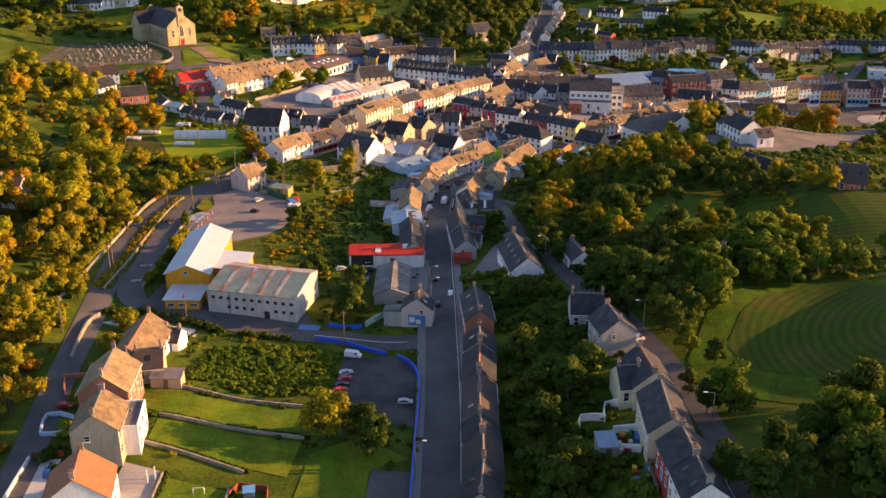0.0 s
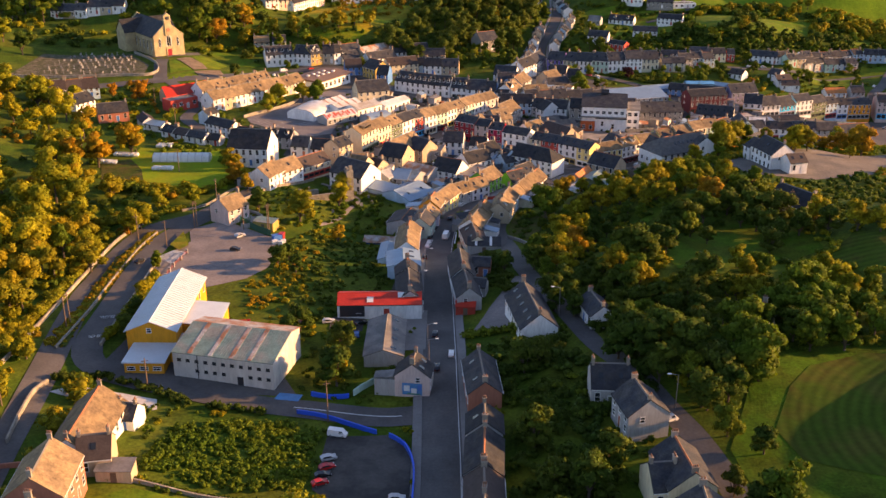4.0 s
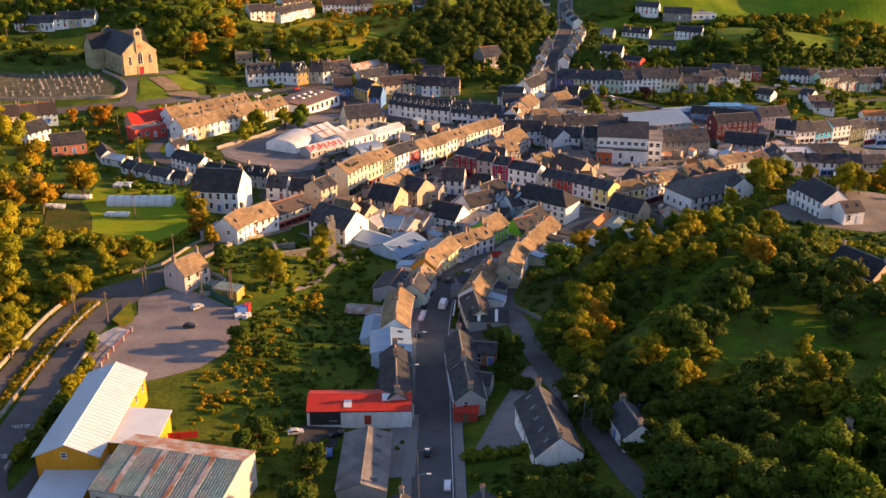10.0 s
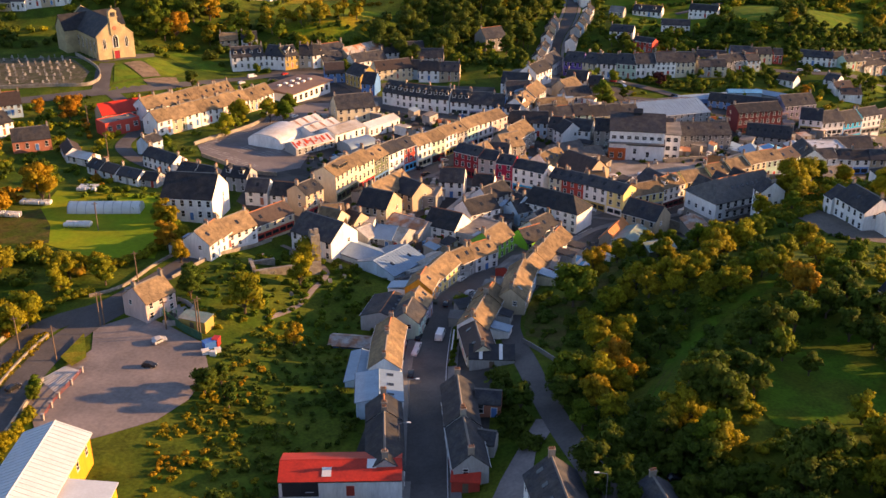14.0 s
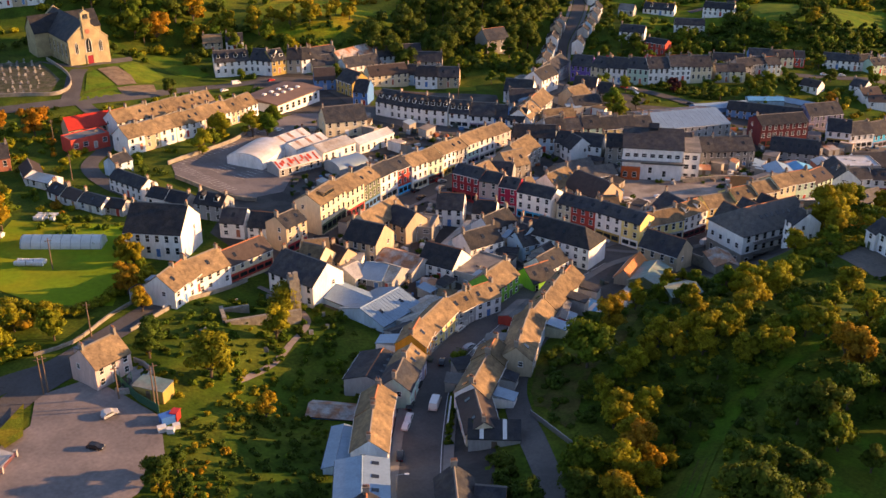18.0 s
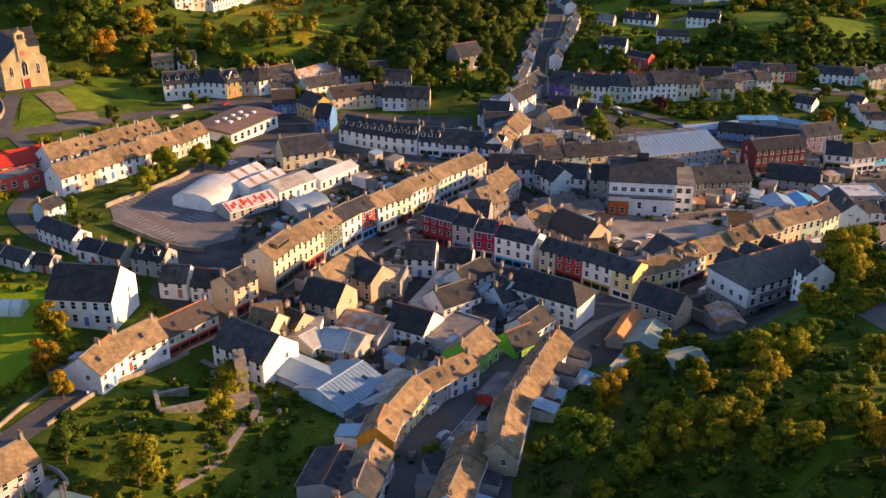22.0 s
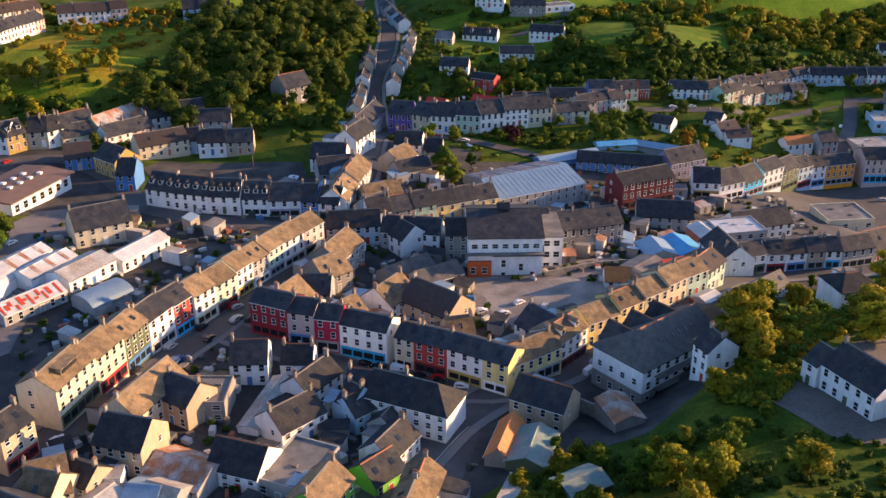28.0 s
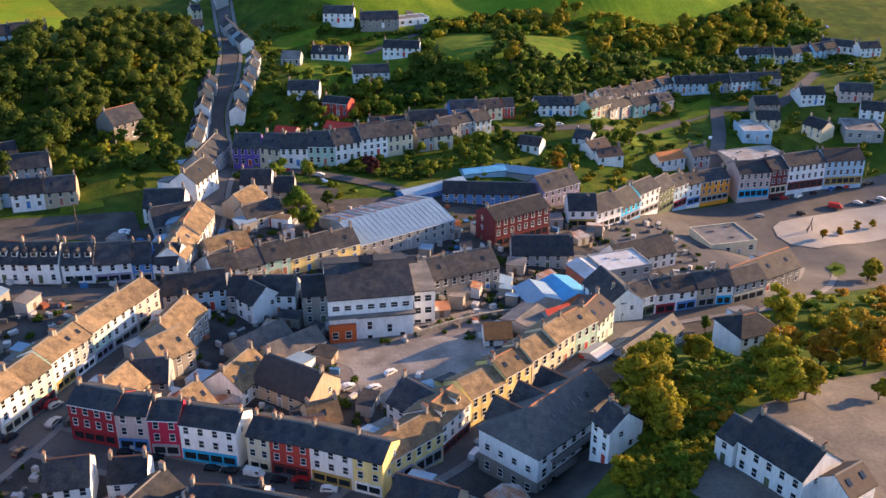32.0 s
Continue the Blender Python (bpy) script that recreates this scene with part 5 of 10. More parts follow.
house(130.0, 562.1, 1.0, 15, 6.7, 7, 4.4, 2.5, "grey")
house(136.2, 562.9, 0.8, 15, 6.7, 7, 4.4, 2.5, "paleblue")
house(135.4, 575.1, 2.0, -10, 10.1, 6.6, 3.8, 2.3, "blue")
house(143.9, 574.3, 1.5, 4, 9.6, 6.6, 3.9, 2.3, "cream")
house(152.2, 575.6, 1.0, -8, 4.2, 6.6, 3.7, 2.3, "red2")
house(167.5, 575.1, 0.2, -18, 9.6, 6.6, 3.8, 2.3, "white")
house(174.3, 572.9, 0.1, -17, 4.8, 6.6, 3.9, 2.3, "white")
house(178.7, 574.1, -0.0, 19, 9.7, 6.6, 3.7, 2.3, "white")
house(181.8, 569.3, -0.4, 24, 5.6, 6.6, 3.8, 2.3, "mint")
house(188.1, 574.0, -1.6, 24, 5.6, 6.6, 3.9, 2.3, "tan")
house(193.4, 576.2, -3.6, 32, 8.7, 6.6, 3.7, 2.3, "grey")
house(200.2, 579.8, -4.8, 32, 8.6, 6.6, 3.8, 2.3, "grey")
house(207.4, 581.1, -5.6, 9, 6.4, 6.6, 3.9, 2.3, "mint")
house(214.2, 583.1, -5.6, 9, 6.4, 6.6, 3.7, 2.3, "white")
house(219.7, 582.7, -5.6, 9, 6.4, 6.6, 3.8, 2.3, "pinkwall")
house(195.3, 585.8, -2.4, 17, 6.6, 6.6, 3.9, 2.3, "white")
house(201.6, 587.7, -3.2, 17, 6.6, 6.6, 3.7, 2.3, "white")
house(208.0, 589.9, -3.5, 17, 6.6, 6.6, 3.8, 2.3, "white")
house(214.6, 592.2, -3.5, 17, 6.6, 6.6, 3.9, 2.3, "pinkwall")
house(220.7, 593.8, -3.4, 17, 6.6, 6.6, 3.7, 2.3, "white")
house(226.8, 595.3, -3.0, 17, 6.6, 6.6, 3.8, 2.3, "paleblue")
house(234.9, 593.4, -2.9, -18, 7.5, 6.6, 3.9, 2.3, "paleblue")
house(242.4, 591.6, -2.7, -18, 7.5, 6.6, 3.7, 2.3, "paleblue")
house(249.8, 589.6, -2.6, -18, 7.5, 6.6, 3.8, 2.3, "grey")
house(256.0, 587.4, -2.3, -13, 6.7, 6.6, 3.9, 2.3, "white")
house(263.0, 586.5, -2.1, -13, 6.7, 6.6, 3.7, 2.3, "paleblue")
house(269.8, 585.2, -2.0, -13, 6.7, 6.6, 3.8, 2.3, "grey")
house(283.2, 621.2, -1.8, -20, 7.6, 6.6, 3.9, 2.3, "white")
house(291.2, 619.6, -1.7, -20, 7.6, 6.6, 3.7, 2.3, "mint")
house(297.2, 615.6, -1.7, -20, 7.6, 6.6, 3.8, 2.3, "cream")
house(302.9, 615.5, -1.5, 4, 6.2, 6.6, 3.9, 2.3, "white")
house(309.9, 616.9, -1.3, 4, 6.2, 6.6, 3.7, 2.3, "white")
house(314.4, 615.3, -0.9, 4, 6.2, 6.6, 3.8, 2.3, "paleblue")
house(320.3, 615.3, -0.6, 4, 6.2, 6.6, 3.9, 2.3, "grey")
house(-103.5, 456.4, 8.9, 51, 6.6, 8, 4.4, 3.1, "white","tan")
house(-99.3, 461.5, 8.8, 51, 6.6, 8, 4.1, 3.1, "white","tan")
house(-95.2, 466.5, 8.3, 51, 6.4, 8, 4.1, 3.1, "white","tan")
house(-91.2, 471.4, 8.2, 51, 6.4, 8, 4.3, 3.1, "cream","tan")
house(-87.2, 476.3, 8.0, 51, 6.4, 8, 4.0, 3.1, "tan","tan")
house(-83.1, 481.3, 7.8, 51, 6.4, 8, 4.2, 3.1, "white","tan")
house(-95.6, 439.8, 9.0, 52, 5.9, 8, 4.47, 3.1, "white","tan")
house(-92.0, 444.5, 8.8, 52, 5.9, 8, 4.17, 3.1, "tan","tan")
house(-88.4, 449.2, 8.7, 52, 5.9, 8, 4.37, 3.1, "white","tan")
house(-85.0, 454.0, 8.3, 57, 5.9, 8, 4.57, 3.1, "white","tan")
house(-81.8, 458.9, 8.1, 57, 5.9, 8, 4.27, 3.1, "white","tan")
house(-78.7, 463.8, 8.0, 57, 5.9, 8, 4.47, 3.1, "pinkwall","tan")
house(-75.4, 469.2, 7.3, 60, 6.8, 8, 4.47, 3.1, "white","tan")
house(-72.1, 475.1, 7.0, 60, 6.8, 8, 4.17, 3.1, "tan","tan")
house(-68.7, 480.9, 6.8, 60, 6.8, 8, 4.37, 3.1, "white","tan")
house(-84.5, 540.4, 6.7, 17, 13.5, 9, 5.04, 3.5, "white","slate",dormers=4)
house(-70.8, 541.0, 6.9, -17, 9.8, 9, 5.04, 3.5, "white")
house(-67.5, 540.8, 6.9, 37, 6.6, 9, 5.04, 3.5, "mustard","slate",dormers=2)
house(-59.5, 543.8, 6.7, 4, 5.9, 9, 5.04, 3.5, "tan")
house(-56.7, 544.9, 6.5, 37, 5.9, 9, 5.04, 3.5, "white")
house(-49.7, 549.9, 6.1, 35, 11.0, 9, 5.04, 3.5, "cream")
house(-97.2, 566.0, 9.0, 12, 8.1, 7, 3.78, 2.7, "tan","tan")
house(-88.3, 567.5, 9.3, 11, 7.1, 7, 3.78, 2.7, "white")
house(-32.8, 467.6, 5.6, 20, 14.1, 10, 5.04, 3.9, "cream")
house(-17.6, 492.2, 4.3, -31, 8.5, 9, 5.04, 3.5, "white","slate",dormers=3)
house(-9.7, 488.1, 4.2, -24, 10.5, 9, 5.04, 3.5, "white","slate",dormers=4)
house(-1.4, 485.3, 4.0, -14, 8.7, 9, 5.04, 3.5, "white","slate",dormers=4)
house(6.8, 483.9, 3.4, -13, 7.2, 9, 4.87, 3.5, "white","slate",dormers=3, shop="white")
house(14.0, 482.7, 2.9, -7, 8.6, 9, 4.87, 3.5, "white", shop="lilac")
house(20.6, 481.9, 2.4, -7, 4.6, 9, 4.87, 3.5, "blue", shop="grey")
house(26.9, 480.0, 2.0, -25, 5.9, 9, 4.87, 3.5, "white", shop="darkgreen")
house(27.3, 480.4, 2.2, 70, 7.0, 8, 5.14, 3.1, "white","tan")
house(29.7, 487.0, 2.2, 70, 7.0, 8, 4.84, 3.1, "white","tan")
house(32.3, 493.9, 2.4, 70, 7.8, 8, 5.14, 3.1, "white","tan")
house(35.0, 501.2, 2.4, 70, 7.8, 8, 4.84, 3.1, "grey","tan")
house(20.7, 579.9, 6.1, 30, 11.1, 10, 5.46, 3.9, "stone")
house(105.2, 646.5, 8.3, -23, 14.9, 7.5, 2.6, 2.5, "white","slate",dormers=2)
house(114.3, 620.3, 5.2, -10, 13.9, 7, 3.7, 2.4, "white")
house(95.0, 593.5, 1.9, -38, 10.0, 6, 4.54, 1.6, "red2")
house(132.3, 638.0, 9.4, -26, 14.6, 6.5, 3.7, 2.2, "white")
house(-51.0, 380.1, 7.6, -9, 6.4, 7, 3.78, 2.7, "white")
house(-43.4, 378.6, 7.1, -11, 7.1, 7, 3.78, 2.7, "white")
house(-37.4, 374.1, 6.5, 55, 7.2, 7, 6.72, 2.2, "tan", shop="red3")
house(-29.0, 363.3, 5.0, 14, 6.6, 10, 4.2, 3.9, "tan","tan")
house(-15.8, 386.1, 4.5, 58, 15.4, 8, 5.04, 3.1, "cream","tan")
house(-8.5, 385.7, 3.8, -42, 8.1, 8, 5.04, 3.1, "tan")
house(-16.9, 372.1, 4.9, -26, 9.2, 9, 5.46, 3.5, "tan","slate")
block(-5.2, 387.5, 3.4, -11, 9.0, 9, 4.2, 3.5, "stone","felt")
house(-28.6, 360.3, 4.9, -27, 6.2, 10, 4.2, 3.9, "cream","tan")
house(-23.2, 364.3, 4.8, -37, 5.3, 6, 3.78, 2.3, "tan")
house(-8.0, 365.8, 3.4, -35, 11.5, 9, 2.88, 2.0, "grey","rust", chim=(0,0))
house(-10.9, 359.2, 3.6, -32, 6.5, 8, 2.7, 2.0, "grey","whitesheet", chim=(0,0))
house(-14.0, 359.6, 3.8, -18, 5.8, 9, 2.7, 2.0, "grey","sheet", chim=(0,0))
house(-20.3, 359.3, 4.1, 50, 5.1, 8, 2.7, 1.5, "grey","whitesheet", chim=(0,0))
house(1.7, 366.0, 3.1, -30, 9.7, 9, 3.78, 3.5, "white", chim=(0,0))
block(10.5, 363.9, 2.6, -34, 8.8, 13, 3.6, 5.1, "grey","felt")
house(23.5, 361.9, 1.3, 36, 7.3, 7, 3.42, 2.7, "greenshop","slate", chim=(0,0))
house(26.7, 368.9, 1.0, 50, 9.2, 7, 3.78, 2.7, "white")
house(33.0, 379.6, 1.2, -35, 16.7, 9, 5.88, 3.5, "white","slate", hip=(0,4), st=3)
house(22.4, 382.3, 1.2, -50, 4.0, 7, 5.04, 2.7, "paleblue")
house(3.3, 399.5, 2.5, -7, 7.4, 8, 5.04, 3.1, "white")
house(12.7, 399.5, 1.7, -12, 6.4, 7, 4.2, 2.7, "white")
house(24.4, 388.1, 1.0, -22, 6.0, 8, 4.2, 3.1, "white")
house(29.9, 385.9, 0.9, -22, 6.0, 8, 4.4, 3.1, "white")
house(10.1, 378.7, 2.0, 35, 10.2, 8, 4.2, 3.1, "white")
house(14.6, 390.3, 1.6, 47, 10.3, 7, 4.62, 2.7, "white")
house(23.0, 381.6, 1.0, 32, 8.0, 7, 4.2, 2.7, "paleblue")
house(27.6, 376.7, 0.5, 52, 5.6, 6, 3.6, 2.3, "grey")
house(5.8, 386.3, 1.8, 66, 17.7, 4, 2.52, 0.6, "white","whitesheet", chim=(0,0), front=False)
house(11.8, 425.6, 1.9, 51, 8.2, 9, 4.2, 3.5, "tan","tan")
house(24.5, 448.2, 1.1, 58, 13.2, 9, 5.04, 3.5, "stone","tan")
house(21.6, 438.6, 1.1, 32, 8.2, 9, 4.62, 3.5, "stone","tan")
house(18.4, 430.6, 1.2, -12, 7.4, 8, 4.2, 3.1, "grey")
house(34.5, 427.6, -0.3, 47, 10.4, 9, 3.78, 3.5, "white","tan", sky=4)
house(44.9, 422.0, -0.4, -51, 14.2, 10, 3.78, 3.9, "tan","brown")
house(47.0, 408.4, -0.3, 3, 6.1, 8, 3.78, 3.1, "tan","tan")
house(42.5, 403.5, -0.2, -4, 7.8, 9, 3.78, 3.5, "tan","tan")
house(24.6, 420.1, 0.1, 39, 4.9, 9, 3.78, 3.5, "tan","tan")
house(65.8, 406.0, -0.5, -62, 10.3, 9, 4.2, 3.5, "white")
house(43.7, 456.9, -0.1, -62, 6.1, 8, 5.04, 3.1, "white")
house(40.8, 441.1, -0.8, 29, 13.1, 7, 3.6, 2.2, "stone","greyslate", chim=(0,0))
house(47.2, 437.1, -1.0, 23, 12.3, 7, 3.6, 2.2, "stone","greyslate", chim=(0,0))
house(55.6, 452.6, -0.1, -10, 5.9, 8, 7.14, 3.1, "stone")
house(27.0, 465.1, 1.2, -4, 7.0, 8, 4.84, 3.1, "grey")
house(34.0, 464.7, 1.0, -4, 7.0, 8, 5.04, 3.1, "paleblue")
house(41.8, 461.7, 0.0, -20, 7.7, 8, 4.84, 3.1, "grey")
house(49.1, 459.1, -0.1, -20, 7.7, 8, 5.04, 3.1, "white")
house(89.8, 428.5, -0.4, -15, 6.1, 6, 2.7, 2.3, "white","orangerust", chim=(0,0))
house(98.5, 432.7, -0.8, 35, 9.6, 8, 3.15, 1.0, "grey","felt", chim=(0,0))
house(113.9, 445.8, -3.5, -83, 11.5, 9, 3.6, 1.5, "brick","bluesheet", chim=(0,0))
house(106.2, 444.4, -2.7, -90, 9.6, 8, 3.6, 1.5, "grey","sheet", chim=(0,0))
house(105.1, 431.3, -0.9, 11, 6.4, 5, 3.15, 2.0, "grey","red", chim=(0,0))
house(121.6, 436.4, -2.5, -90, 13.0, 9, 5.46, 3.5, "white","slate")
block(134.4, 456.7, -5.8, 1, 13.0, 10, 5.46, 4.7, "grey","palesheet")
house(125.4, 456.0, -4.6, -84, 10.0, 6.8, 3.4, 1.0, "brick","palesheet", chim=(0,0), gable=False, front=False)
house(163.7, 442.6, -6.2, 15, 27.0, 9, 4.2, 3.6, "stone","slate", chim=(0,0), sky=4)
block(180.0, 478.6, -13.0, -4, 14.5, 13, 4.0, 3.9, "cream","felt")
house(117.6, 413.4, 0.8, 29, 19.5, 6, 2.52, 2.3, "grey","greyslate", chim=(0,0), sky=5)
house(98.3, 399.8, 3.2, 3, 7.3, 7, 2.7, 2.7, "tan","tan", chim=(0,0))
house(105.3, 411.8, 1.4, 28, 5.8, 4.5, 2.4, 0.7, "grey","palesheet", chim=(0,0), gable=False, front=False)
house(119.4, 471.4, -5.2, -19, 15.9, 9, 4.2, 3.5, "grey","slate", sky=6)
house(146.5, 468.3, -8.8, 6, 18.3, 9, 4.2, 3.5, "white")
house(-49.5, 545.8, 5.2, 26, 9.6, 8, 3.6, 3.1, "cream")
house(-37.3, 556.3, 5.9, 49, 22.0, 8, 3.78, 3.1, "tan","rust")
house(-37.7, 546.4, 4.3, 36, 8.3, 8, 3.68, 3.1, "white")
house(-31.0, 551.3, 4.0, 36, 8.3, 8, 3.88, 3.1, "pinkwall")
house(-24.6, 561.8, 4.0, 20, 10.2, 8, 4.62, 3.1, "white")
house(-15.7, 565.1, 4.7, 13, 11.5, 8, 4.2, 3.1, "grey")
house(-7.2, 556.8, 3.5, -2, 13.1, 8, 4.2, 3.1, "grey")
house(-6.5, 538.8, 2.1, -4, 8.6, 8, 4.3, 3.1, "white")
house(2.1, 538.3, 2.2, -4, 8.6, 8, 4.0, 3.1, "tan")
house(-22.9, 539.3, 2.6, 23, 16.1, 8, 4.2, 3.1, "cream","brown")
house(-12.0, 543.8, 1.9, -9, 5.5, 8, 3.78, 3.1, "paleblue")
house(-45.9, 526.7, 4.1, 10, 8.2, 9, 4.2, 3.5, "blue","brown", chim=(0,0))
house(-33.8, 519.3, 4.1, -49, 10.2, 9, 5.04, 3.5, "mustard")
house(-29.2, 507.2, 4.0, -11, 5.4, 9, 5.04, 3.5, "blue")
house(28.9, 515.4, 2.9, -15, 10.7, 9, 4.2, 3.5, "white")
house(29.7, 506.7, 2.3, 6, 11.4, 9, 3.6, 3.5, "grey")
house(38.0, 530.6, 3.0, 57, 13.3, 8, 5.04, 3.1, "white")
house(44.6, 559.3, 0.0, 65, 22.2, 8, 4.2, 3.1, "grey")
house(55.5, 529.0, 1.3, -19, 8.9, 8, 3.78, 3.1, "white")
house(62.1, 522.1, 0.8, -16, 5.9, 8, 3.78, 3.1, "grey")
house(49.3, 512.5, 1.7, 45, 9.6, 8, 4.2, 3.1, "tan","tan")
house(52.2, 506.8, 0.8, 19, 11.0, 7, 3.6, 2.7, "grey")
house(40.2, 484.9, 1.3, 18, 11.1, 8, 4.2, 3.1, "tan","tan")
house(37.8, 476.8, 1.0, 32, 9.2, 8, 4.2, 3.1, "grey")
house(-94.1, 675.6, 18.3, 47, 6.8, 8, 4.1, 3.1, "white","brown")
house(-89.5, 680.6, 17.9, 47, 6.8, 8, 4.3, 3.1, "cream","brown")
house(-84.9, 685.5, 17.6, 47, 6.8, 8, 4.0, 3.1, "tan","brown")
house(-68.6, 676.2, 16.9, 11, 7.1, 8, 4.2, 3.1, "white","brown")
house(-61.6, 677.5, 16.8, 11, 7.1, 8, 4.4, 3.1, "white","brown")
house(-54.5, 678.8, 16.8, 11, 7.1, 8, 4.1, 3.1, "white","brown")
house(-47.5, 680.1, 17.0, 11, 7.1, 8, 4.3, 3.1, "pinkwall","brown")
house(-16.2, 662.4, 20.1, 4, 6.5, 8, 3.68, 3.1, "paleblue")
house(-9.7, 662.8, 20.2, 4, 6.5, 8, 3.88, 3.1, "cream")
house(-3.2, 663.3, 20.0, 4, 6.5, 8, 3.83, 3.1, "tan")
house(-129.2, 288.7, 11.5, -12, 7.8, 9, 4.2, 3.5, "white","redtile")
house(-163.6, 451.7, 10.6, 25, 6.6, 9, 3.88, 3.5, "cream","brown")
house(-157.7, 454.5, 10.2, 25, 6.6, 9, 3.83, 3.5, "cream","brown")
house(-151.7, 457.4, 10.4, 25, 6.6, 9, 3.78, 3.5, "paleblue","brown")
house(-148.7, 434.0, 9.7, 60, 10.0, 8, 3.78, 3.1, "white")
house(-131.6, 422.4, 9.0, 24, 11.6, 8, 3.6, 3.1, "brick")
house(-113.2, 455.7, 8.7, 35, 15.1, 8, 3.15, 3.1, "tan","red", chim=(0,0))
block(-109.5, 441.3, 9.1, 44, 12.4, 7, 3.78, 2.7, "red2","felt")
house(-209.3, 587.3, 22.1, -7, 6.8, 8, 3.71, 3.1, "white")
house(-202.6, 586.4, 22.3, -7, 6.8, 8, 3.38, 3.1, "tan")
house(-195.8, 585.5, 22.6, -7, 6.8, 8, 3.6, 3.1, "white")
house(-189.4, 586.8, 24.0, 1, 6.5, 8, 3.71, 3.1, "white")
house(-182.8, 586.9, 24.4, 1, 6.5, 8, 3.38, 3.1, "tan")
house(-176.3, 587.0, 24.8, 1, 6.5, 8, 3.6, 3.1, "white")
house(-102.6, 628.3, 21.0, 34, 8.2, 8, 4.1, 3.1, "white")
house(-95.8, 632.9, 20.1, 34, 8.2, 8, 4.3, 3.1, "cream")
house(-91.1, 635.3, 18.4, 64, 6.6, 8, 4.0, 3.1, "white")
house(-88.2, 641.2, 18.2, 64, 6.6, 8, 4.2, 3.1, "white")
house(-85.4, 647.2, 18.1, 64, 6.6, 8, 4.4, 3.1, "white")
house(-82.5, 653.1, 17.9, 64, 6.6, 8, 4.1, 3.1, "white")
house(-79.7, 659.1, 17.7, 64, 6.6, 8, 4.3, 3.1, "pinkwall")
house(97.1, 296.6, 16.9, -59, 12.5, 9, 2.88, 3.5, "tan")
house(112.7, 265.6, 23.8, -18, 7.7, 10, 2.88, 3.9, "brick","brown")
house(149.1, 546.1, -1.9, -43, 7.7, 6.5, 2.3, 2.1, "white","brown")
house(169.0, 547.0, -2.1, -45, 6.2, 6.5, 2.3, 2.1, "white")
house(170.1, 541.2, -3.7, 16, 8.7, 6.5, 2.3, 2.1, "white","brown")
house(172.7, 537.1, -5.5, -2, 9.1, 6.5, 2.3, 2.1, "white","brown")
house(195.9, 536.9, -9.5, 5, 10.5, 6, 2.5, 2, "white","orangerust", chim=(0,0))
house(206.3, 535.8, -10.5, 1, 6.8, 7, 4.2, 2.6, "grey")
block(238.3, 549.7, -8.2, -18, 10.4, 13, 3.78, 5.1, "paleblue","whitesheet")
house(274.0, 565.2, -3.2, -16, 9.5, 7, 3.8, 2.3, "white")
house(290.3, 560.0, -2.0, -29, 12.4, 7, 3.8, 2.3, "pinkwall")
house(285.3, 543.6, -4.1, -38, 8.3, 7, 3.8, 2.3, "white")
house(260.7, 541.8, -7.7, -76, 8.6, 7, 3.8, 2.3, "cream")
house(247.2, 554.3, -6.9, -23, 8.9, 7, 3.8, 2.3, "cream")
house(253.7, 565.2, -5.0, -15, 9.5, 7, 3.8, 2.3, "stone")
house(329.2, 619.0, -0.2, -49, 14.5, 6.5, 3, 2.2, "white")
house(335.8, 608.0, 0.0, -10, 9.8, 6.5, 3.7, 2.2, "white")
block(227.9, 532.5, -12.7, -1, 20.9, 14, 4.2, 5.5, "grey","whitesheet")
block(275.3, 536.9, -7.8, -27, 12.9, 14, 3.78, 5.5, "grey","felt")
house(86.0, 607.7, 4.8, -19, 11.4, 7, 3.7, 2.5, "white")
house(131.8, 669.8, 14.3, -11, 16.1, 7.5, 3.8, 2.5, "stone")
house(116.0, 675.7, 16.5, -21, 12.9, 7, 3.8, 2.5, "white")
block(146.6, 672.9, 13.8, 8, 14.5, 8, 2.7, 3.1, "white","felt")
house(74.2, 582.2, -1.0, -33, 7.5, 5, 2.4, 1.2, "grey","red", chim=(0,0))
house(90.9, 573.5, 0.6, -37, 10.0, 6, 3.0, 1.4, "grey","red", chim=(0,0))
house(113.3, 553.1, 0.4, 6, 5.8, 7, 4.4, 2.4, "grey")
house(119.5, 553.4, 0.4, 1, 6.5, 7, 4.4, 2.4, "cream")
house(107.2, 572.4, 0.7, -9, 13.2, 6, 3.6, 1.6, "white")
house(120.6, 570.2, 1.3, -8, 13.4, 6.6, 3.7, 2.3, "tan")
house(88.3, 640.8, 8.8, -24, 7.5, 6, 2.7, 2.3, "grey","felt", chim=(0,0))
house(66.9, 400.4, -0.6, 37, 9.7, 8, 6.38, 2.2, "white","tan",dormers=2,shop="darkred")

house(4.4, 267.2, 8.7, -86, 13.5, 5.8, 3.9, 2.4, "white", "slate", ext=False)
house(5.5, 255.0, 8.4, -84, 12.1, 5.8, 3.9, 2.4, "grey", "slate", ext=False)
house(9.6, 270.2, 9.2, -7, 4.8, 4.0, 3.0, 1.6, "brick", "slate", chim=(0, 0), ext=False)
house(9.0, 258.1, 9.0, -14, 3.2, 3.6, 2.8, 1.5, "grey", "slate", chim=(0, 0), ext=False)
house(8.4, 296.7, 5.8, -82, 11.8, 6.2, 3.1, 2.3, "cream", "brown", ext=False)
house(-8.3, 255.6, 7.8, 94, 14.6, 6.0, 4.2, 2.2, "grey", "slate", ext=False)
house(-9.0, 265.2, 8.0, 95, 5.6, 6.0, 4.2, 2.3, "white", "slate", ext=False)
